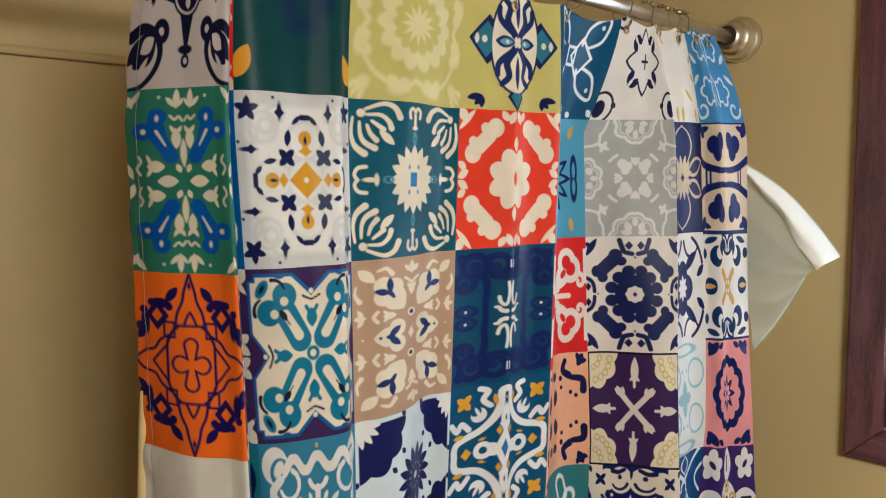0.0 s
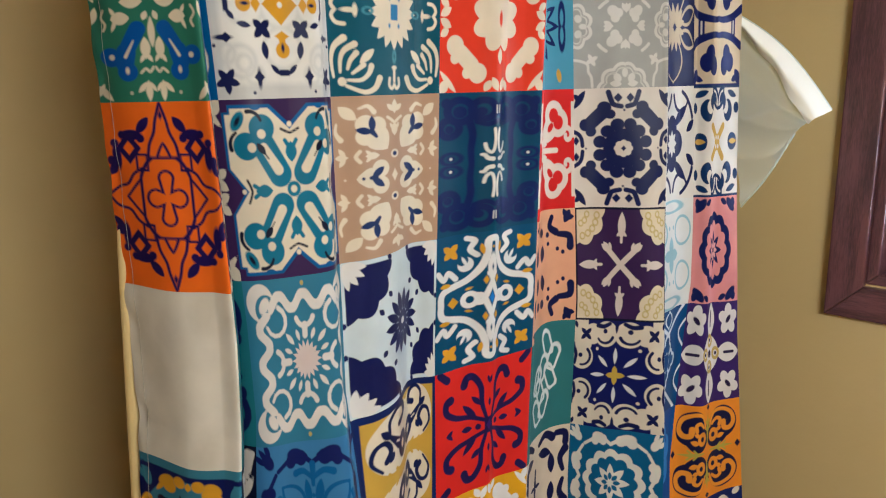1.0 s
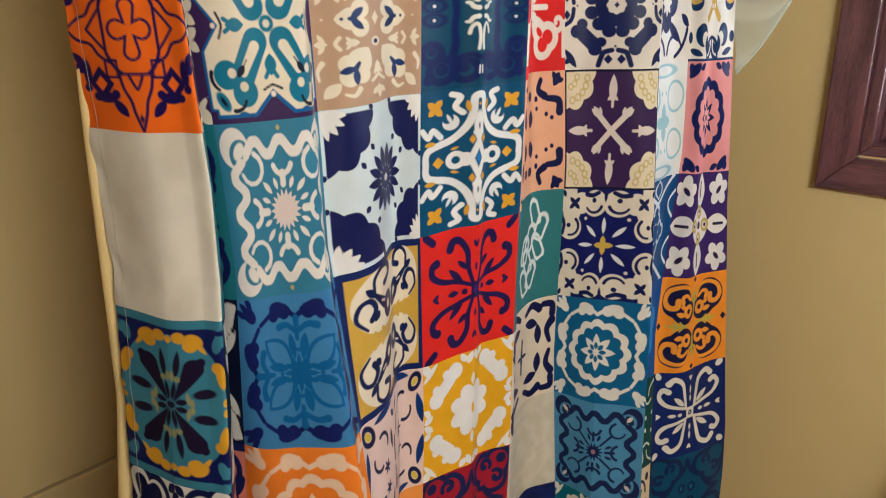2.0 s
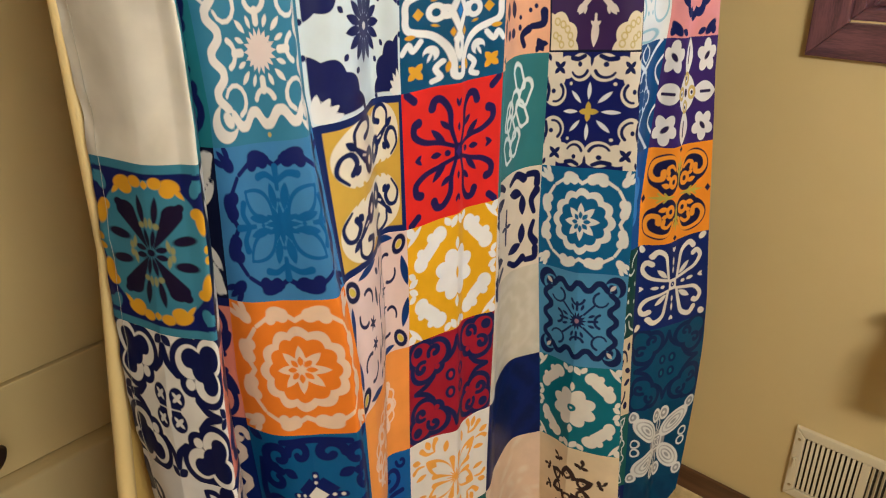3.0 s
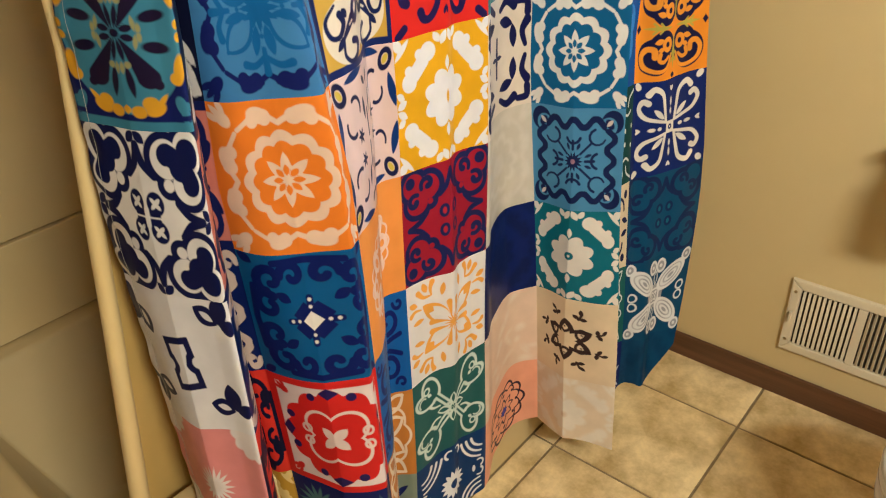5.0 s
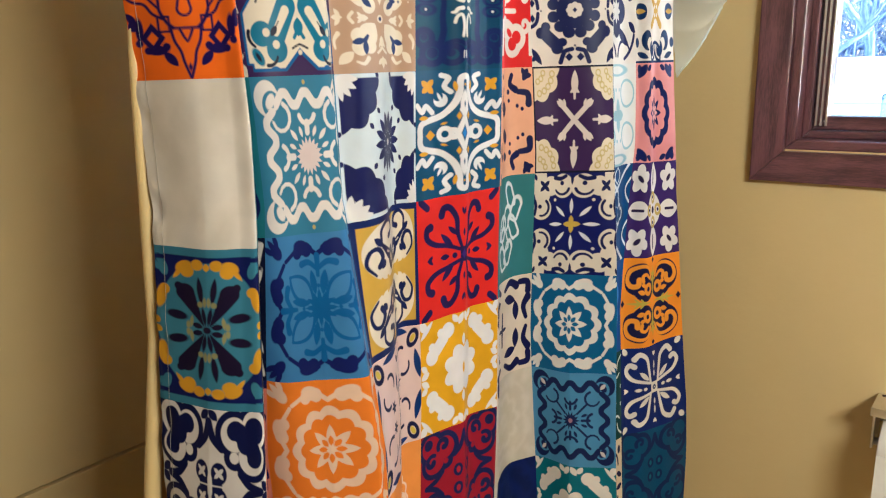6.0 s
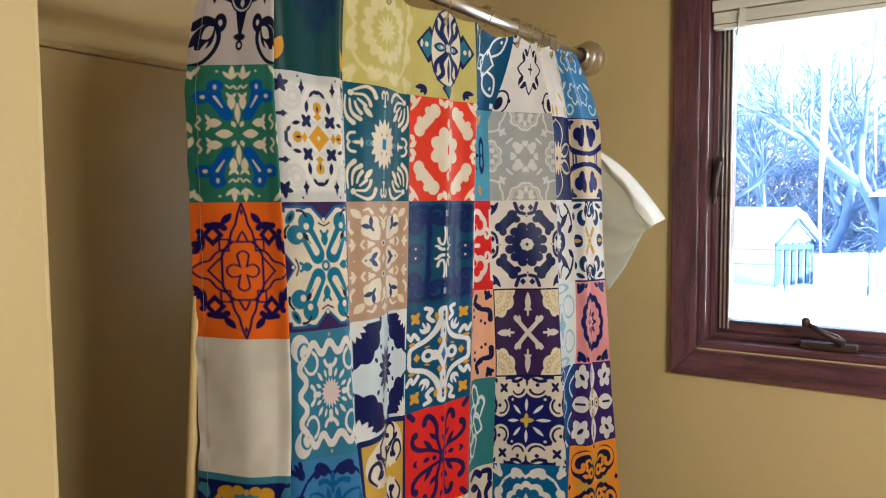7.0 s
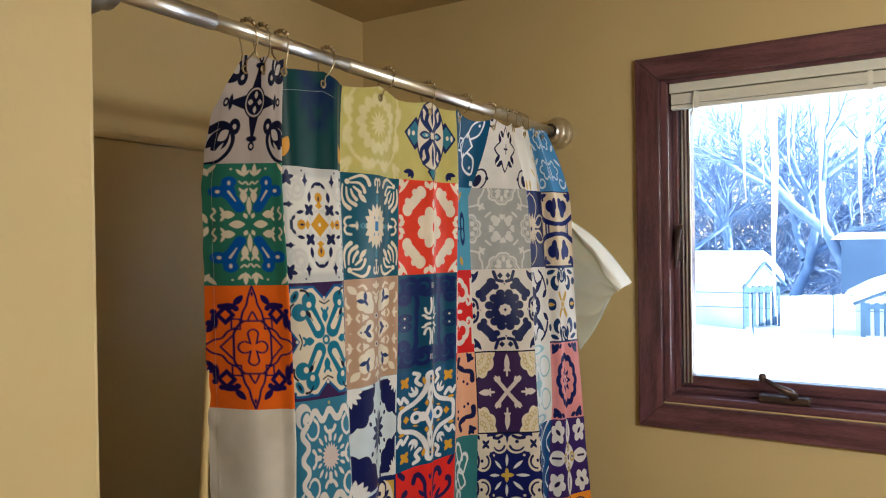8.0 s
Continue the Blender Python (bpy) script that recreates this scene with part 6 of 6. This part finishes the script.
def liner_sheet(s, t):
    z = 1.92 - 1.56 * t
    y = float(np.interp(t, (0, 0.28, 0.5, 0.73, 0.88, 1.0), (0.338, 0.300, 0.284, 0.232, 0.196, 0.168))) + (0.16 + 0.02 * t) * s
    x = -0.800 - 0.040 * t - 0.02 * s + 0.006 * math.cos(s * 8.0)
    return (x, y, z)


grid_mesh("liner_sheet", 40, 60, liner_sheet, M_LINER, liner)
part("liner_edge", tube([Vector(liner_sheet(0.0, k / 40)) + Vector((0.004, 0.002, 0)) for k in range(41)], [0.004 + 0.011 * k / 40 for k in range(41)], 10), M_LINEREDGE, liner, smooth=True)

M_FLAP, _t, _b = material("liner_corner_film", 0.35)
_b.inputs["Base Color"].default_value = (0.88, 0.90, 0.88, 1)
_tr = node(_t, "ShaderNodeBsdfTranslucent", Color=(0.80, 0.94, 0.95, 1))
_mx = node(_t, "ShaderNodeMixShader", Fac=0.6)
_t.links.new(_b.outputs[0], _mx.inputs[1])
_t.links.new(_tr.outputs[0], _mx.inputs[2])
_cl = node(_t, "ShaderNodeBsdfTransparent", Color=(0.93, 1.0, 1.0, 1))
_mc = node(_t, "ShaderNodeMixShader", Fac=0.30)
_t.links.new(_mx.outputs[0], _mc.inputs[1])
_t.links.new(_cl.outputs[0], _mc.inputs[2])
_t.links.new(_mc.outputs[0], _t.nodes["Material Output"].inputs["Surface"])
M_FOLD, _t, _b = material("liner_hem_film", 0.5)
_b.inputs["Base Color"].default_value = (0.88, 0.86, 0.82, 1)


def flap(s, t):
    """The liner's loose corner: s runs out to its tip, t down its edge."""
    a, c = Vector((-0.606, 1.332, 1.775)), Vector((-0.568, 1.318, 1.425))
    tip_a, tip_c = Vector((-0.452, 1.405, 1.600)), Vector((-0.503, 1.392, 1.560))
    root, tip = a.lerp(c, t), tip_a.lerp(tip_c, t)
    p = root.lerp(tip, s)
    p.z += 0.020 * math.sin(math.pi * s) * (1 - t) - 0.012 * math.sin(math.pi * s) * t
    p.y += (0.020 * abs(math.sin(t * 5.2 + s * 1.4)) + 0.010 * abs(math.sin(t * 13.0 - s * 3.0))) * (1 - 0.5 * s) - 0.03 * math.sin(math.pi * t)
    return p


def fold(s, t):
    """The doubled hem along the corner's upper edge, in front of the sheet, ending in a blunt hook."""
    w = 0.07 + 0.40 * s ** 1.5
    p = flap(min(1.0, s), t * w)
    return p + Vector((0.004, -0.006 - 0.012 * math.sin(math.pi * t), 0.004 * math.sin(s * 17.0) * t))


grid_mesh("corner_fold", 30, 12, fold, M_FOLD, liner, "opaque white doubled hem")
grid_mesh("liner_corner", 30, 60, flap, M_FLAP, liner, "translucent white corner of the liner")
part("corner_hem", tube([flap(k / 20, 0.0) for k in range(21)], 0.0035, 6), M_FLAP, liner, smooth=True)
part("corner_hem", tube([flap(k / 20, 1.0) for k in range(21)], 0.002, 6), M_FLAP, liner, smooth=True)

# ---------------------------------------------------------------- wall vent
vent = thing("wall_register", "cream enamel wall heating register with upright louvres", "wall vent")
VX0, VX1, VZ0, VZ1, VY = -0.332, -0.020, 0.143, 0.347, WALL_Y - 0.0005
mitred("vent_frame", VX0, VX1, VZ0, VZ1, 0.024, VY - 0.010, VY, (M_VENT, M_VENT), vent)
# thin dark sheet in place of the shaded depth behind the louvres
part("duct_shade", block(VX0 + 0.022, VX1 - 0.022, VY - 0.0015, VY, VZ0 + 0.022, VZ1 - 0.022), M_DARK, vent)
mid = (VX0 + VX1) / 2
part("mullion", block(mid - 0.009, mid + 0.009, VY - 0.010, VY - 0.002, VZ0 + 0.024, VZ1 - 0.024, 0.002), M_VENT, vent)
for x0, x1, tilt in ((VX0 + 0.026, mid - 0.010, 30), (mid + 0.010, VX1 - 0.026, -40)):
    n = 11
    for k in range(n):
        cx = x0 + (k + 0.5) * (x1 - x0) / n
        bm = block(-0.0033, 0.0033, -0.0008, 0.0008, VZ0 + 0.026, VZ1 - 0.026)
        bmesh.ops.transform(bm, matrix=pose(cx, VY - 0.0062, 0, 0, 0, tilt), verts=bm.verts[:])
        part("louvre", bm, M_VENT, vent)
part("damper_lever", block(VX0 + 0.010, VX0 + 0.015, VY - 0.020, VY - 0.010, 0.235, 0.262, 0.001), M_VENT, vent)
for sx, sz in ((VX0 + 0.012, 0.175), (VX0 + 0.012, 0.315)):
    part("screw", lathe([(0.004, 0), (0.0035, 0.0015), (0.001, 0.002)], pose(sx, VY - 0.010, sz, 90), 10), M_BRASS, vent)

# ---------------------------------------------------------------- paper holder on the window wall
tp = thing("toilet_paper_holder", "brushed metal toilet paper holder with a shelf on the wall", "toilet paper holder")
part("shelf_plate", block(-0.172, 0.02, WALL_Y - 0.085, WALL_Y - 0.001, 0.745, 0.751, 0.002), M_NICKEL, tp)
part("shelf_lip", block(-0.172, 0.02, WALL_Y - 0.088, WALL_Y - 0.0852, 0.733, 0.752, 0.001), M_NICKEL, tp)
part("wall_plate", block(-0.165, 0.012, WALL_Y - 0.006, WALL_Y - 0.001, 0.690, 0.7445, 0.002), M_NICKEL, tp)
part("side_bracket", block(-0.168, -0.163, WALL_Y - 0.075, WALL_Y - 0.006, 0.655, 0.7445, 0.002), M_NICKEL, tp)
part("side_bracket", block(0.010, 0.015, WALL_Y - 0.075, WALL_Y - 0.006, 0.655, 0.7445, 0.002), M_NICKEL, tp)
part("spindle", tube([(-0.166, WALL_Y - 0.062, 0.668), (0.013, WALL_Y - 0.062, 0.668)], 0.008, 12), M_NICKEL, tp, smooth=True)
for sx in (-0.160, -0.140):
    part("screw", lathe([(0.004, 0), (0.0035, 0.002), (0.001, 0.0025)], pose(sx, WALL_Y - 0.012, 0.751), 10), M_BRONZE, tp)
roll = thing("toilet_paper_roll", "white toilet paper roll on the holder", "toilet paper")
part("paper", lathe([(0.0205, 0.0), (0.053, 0.001), (0.055, 0.004), (0.055, 0.102), (0.053, 0.105), (0.0205, 0.106)], pose(-0.150, WALL_Y - 0.070, 0.668, 0, 90), 40), M_PAPER, roll, smooth=True)
part("hanging_sheet", block(-0.148, -0.046, WALL_Y - 0.1265, WALL_Y - 0.1255, 0.565, 0.668), M_PAPER, roll)

# ---------------------------------------------------------------- toilet, of which the bowl's side shows
toilet = thing("toilet", "white china toilet beside the wall", "toilet")
def oval(profile, cx, cy):
    """A body of oval rings, from (height, half width, half length)."""
    bm = bmesh.new()
    rings = [[bm.verts.new((cx + rx * math.cos(k * math.tau / 48), cy + ry * math.sin(k * math.tau / 48), z)) for k in range(48)] for z, rx, ry in profile]
    for a, b in zip(rings, rings[1:]):
        for k in range(48):
            bm.faces.new((a[k], a[(k + 1) % 48], b[(k + 1) % 48], b[k]))
    bm.faces.new(list(reversed(rings[0])))
    bm.faces.new(rings[-1])
    return bm


part("bowl", oval(((0.0, 0.20, 0.125), (0.02, 0.205, 0.13), (0.10, 0.175, 0.105), (0.20, 0.185, 0.115), (0.30, 0.225, 0.160), (0.36, 0.236, 0.178), (0.385, 0.238, 0.180), (0.39, 0.230, 0.172)), 0.206, 1.02), M_CHINA, toilet, smooth=True)
part("seat", oval(((0.391, 0.232, 0.176), (0.397, 0.239, 0.183), (0.408, 0.239, 0.183), (0.414, 0.232, 0.176)), 0.206, 1.02), M_CHINA, toilet, smooth=True)
part("lid", oval(((0.4145, 0.232, 0.176), (0.419, 0.240, 0.184), (0.428, 0.237, 0.182), (0.434, 0.22, 0.165)), 0.206, 1.02), M_CHINA, toilet, smooth=True)
part("pedestal_back", block(0.34, 0.56, 0.92, 1.12, 0.0, 0.3895, 0.03), M_CHINA, toilet)
part("tank", block(0.452, 0.63, 0.82, 1.22, 0.391, 0.735, 0.025), M_CHINA, toilet)

# ---------------------------------------------------------------- the yard
tagged(grid_mesh("ground", 60, 60, lambda s, t: (-900 + 1800 * s, -500 + 2000 * t, -0.95 + 0.10 * noise.noise((s * 300, t * 300, 0))), M_SNOW), "deep white snow over the back yard", "snow", kind="structure")


def shed(x, y, w, d, h, turn, label, boards):
    """A garden shed under a thick cap of snow."""
    s = thing("garden_shed", label, "shed")
    s.matrix_world = pose(x, y, -0.95, 0, 0, turn)
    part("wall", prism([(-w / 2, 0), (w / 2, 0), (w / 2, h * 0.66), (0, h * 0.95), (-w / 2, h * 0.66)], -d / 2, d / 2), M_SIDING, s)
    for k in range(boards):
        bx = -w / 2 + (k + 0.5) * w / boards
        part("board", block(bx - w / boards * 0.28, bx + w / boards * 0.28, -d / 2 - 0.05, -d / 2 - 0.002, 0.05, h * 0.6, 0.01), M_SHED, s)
    bm = prism([(-w * 0.62, h * 0.60), (0, h * 0.95), (w * 0.62, h * 0.60), (w * 0.62, h * 0.74), (w * 0.3, h * 0.97), (0, h * 1.10), (-w * 0.3, h * 0.97), (-w * 0.62, h * 0.74)], -d * 0.56, d * 0.56)
    bmesh.ops.bevel(bm, geom=bm.edges[:], offset=0.05, segments=2, affect="EDGES")
    part("snow_cap", bm, M_SNOW, s)
    for side in (-1, 1):
        part("rake_board", tube([(0, -d * 0.57, h * 0.93), (side * w * 0.62, -d * 0.57, h * 0.58)], 0.045, 6), M_SHED, s)
        part("corner_post", block(side * w / 2 - 0.06, side * w / 2 + 0.06, -d / 2 - 0.07, -d / 2 - 0.051, 0.0, h * 0.64, 0.01), M_SHED, s)
    part("rail", block(-w / 2, w / 2, -d / 2 - 0.065, -d / 2 - 0.051, h * 0.50, h * 0.58, 0.01), M_SHED, s)
    return s


shed(-4.15, 24.0, 1.5, 2.6, 2.15, 58, "pale grey board garden shed capped with thick snow", 5)
shed(0.55, 23.0, 2.0, 1.6, 1.55, 8, "small board playhouse with a snow covered roof", 9)
house = thing("neighbour_house", "dark sided neighbouring house with a snowy roof", "house")
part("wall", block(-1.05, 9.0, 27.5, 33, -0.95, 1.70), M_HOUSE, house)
bm = prism([(-1.35, 1.70), (9.3, 1.70), (9.0, 1.92), (-1.05, 1.92)], 27.2, 33.3)
part("roof", bm, M_SNOW, house)
part("window_opening", block(1.0, 1.7, 27.4, 27.498, 0.5, 1.3), M_WHITE, house)
bank = thing("snow_bank", "long drifted snow bank in front of the house", "snow bank")
grid_mesh("drift", 60, 24, lambda s, t: (-6.0 + 17.0 * s, 24.4 + 2.9 * t, -1.0 + (1.05 * math.sin(math.pi * s) ** 0.4 + 0.12 * noise.noise((s * 9, t * 3, 2))) * math.sin(math.pi * t) ** 0.7), M_SNOW, bank)
fence = thing("wire_fence", "thin wire yard fence half buried in snow", "fence")
for k in range(9):
    part("post", tube([(-7 + k * 2.0, 21.5, -0.95), (-7 + k * 2.0, 21.5, 0.25)], 0.025, 6), M_SHED, fence)
for z in (-0.2, 0.22):
    part("wire", tube([(-8, 21.5, z), (10, 21.5, z)], 0.010, 5), M_SHED, fence)

rnd = random.Random(4)


def tree(x, y, h, r, lean, depth=5):
    """A bare winter tree: forking limbs down to twigs, in one mesh for wood and one for twigs."""
    t = thing("bare_tree", "bare leafless winter tree with snowy forked branches", "tree", "trees behind the yard")
    t.location = (x, y, -0.95)
    wood, twigs = bmesh.new(), bmesh.new()

    def grow(p, d, length, radius, level):
        q = p + d * length
        mid = p.lerp(q, 0.5) + Vector((rnd.uniform(-1, 1), rnd.uniform(-1, 1), rnd.uniform(-0.5, 0.5))) * length * 0.07
        tube([p, mid, q], [radius, radius * 0.85, radius * 0.68], 6 if level < 3 else 4, wood if level < 3 else twigs, closed_ends=False)
        if level >= depth:
            return
        for k in range(3 if level < 4 else 2):
            side = Vector((rnd.uniform(-1, 1), rnd.uniform(-1, 1), rnd.uniform(-0.35, 0.75)))
            nd = (d * 0.75 + side * 0.75).normalized()
            grow(p.lerp(q, rnd.uniform(0.55, 1.0)), nd, length * rnd.uniform(0.62, 0.82), radius * rnd.uniform(0.5, 0.68), level + 1)

    grow(Vector((0, 0, 0)), Vector((lean, 0, 1)).normalized(), h * 0.36, r, 0)
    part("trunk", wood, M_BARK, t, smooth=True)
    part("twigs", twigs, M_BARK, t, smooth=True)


for tx, ty, th, tr, tl in ((-7.4, 30, 9, 0.20, 0.2), (-5.2, 33, 10, 0.22, -0.15), (-3.0, 31, 9, 0.24, 0.3), (-0.6, 29, 10, 0.26, -0.35), (1.8, 32, 10, 0.22, 0.1), (3.6, 30, 9, 0.20, -0.2), (-6.4, 38, 11, 0.2, 0.0), (-1.8, 39, 12, 0.24, 0.1), (-4.2, 40, 11, 0.2, 0.1)):
    tree(tx, ty, th, tr, tl)

hedge = thing("woods", "tangle of bare winter twigs behind the yard", "woods", kind="stuff")
bm = bmesh.new()
for k in range(7500):
    x, y = rnd.uniform(-14, 8), rnd.uniform(36, 48)
    z = -0.9 + rnd.random() ** 1.5 * 6.5
    d = Vector((rnd.uniform(-1, 1), rnd.uniform(-0.3, 0.3), rnd.uniform(0.0, 1.2))).normalized() * rnd.uniform(0.8, 2.6)
    p = Vector((x, y, z))
    tube([p, p + d * 0.5 + Vector((0, 0, rnd.uniform(-0.1, 0.2))), p + d], [0.034, 0.024, 0.009], 4, bm, closed_ends=False)
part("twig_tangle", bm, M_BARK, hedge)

# icicles along the eave outside the window
for ix, ln, r0 in ((-0.246, 0.766, 0.01), (-0.192, 0.724, 0.008), (-0.164, 1.129, 0.013), (-0.119, 0.693, 0.01), (-0.104, 0.66, 0.006), (-0.033, 0.886, 0.009), (-0.022, 0.598, 0.006), (0.071, 0.854, 0.012), (0.104, 0.74, 0.009), (-0.294, 0.592, 0.005)):
    ice = thing("icicle", "clear hanging icicle outside the window", "icicle", "icicles on the eave")
    ice.location = (ix, WALL_Y + 0.42, 2.60)
    bm = tube([(0.004 * math.sin(k * 1.3), 0, -ln * k / 10) for k in range(11)], [1.8 * r0 * (1 - k / 10.6) * (1 + 0.12 * math.sin(k * 2.1)) for k in range(11)], 8)
    part("ice_spike", bm, M_ICE, ice, smooth=True)
tagged(part("eave", block(-1.6, 1.6, WALL_Y + 0.131, WALL_Y + 0.50, 2.60, 2.75, 0.01), M_WHITE), "white roof eave outside the window", "eave", kind="structure")

# ---------------------------------------------------------------- floor tiles
TILE = 0.3205
shape = block(-TILE / 2 + 0.003, TILE / 2 - 0.003, -TILE / 2 + 0.003, TILE / 2 - 0.003, -0.0038, 0.0, 0.002)
tile_mesh = None
floor = bpy.data.objects["floor"]
for i in range(-1, 6):
    for j in range(-11, 2):
        cx, cy = -0.341 + (i + 0.5) * TILE, 1.364 + (j + 0.5) * TILE
        if cx + TILE / 2 > ROOM_X or cy + TILE / 2 < ROOM_Y or cy - TILE / 2 > WALL_Y - 0.02 or (cy < -0.1 and cx - TILE / 2 < JAMB_X):
            continue
        if tile_mesh is None:
            ob = part("tile", shape, M_TILE, floor)
            tile_mesh = ob.data
        else:
            ob = new("tile", tile_mesh)
            ob.parent = floor
        ob.location = (cx, cy, 0.0)

# cut tiles along the tub's foot
for j in range(-4, 2):
    cy = 1.364 + (j + 0.5) * TILE
    y0, y1 = max(cy - TILE / 2 + 0.003, 0.02), min(cy + TILE / 2 - 0.003, WALL_Y - 0.004)
    if y1 - y0 > 0.02:
        part("tile", block(TUB_X + 0.002, -0.341 - TILE - 0.003, y0, y1, -0.0038, 0.0, 0.002), M_TILE, floor)
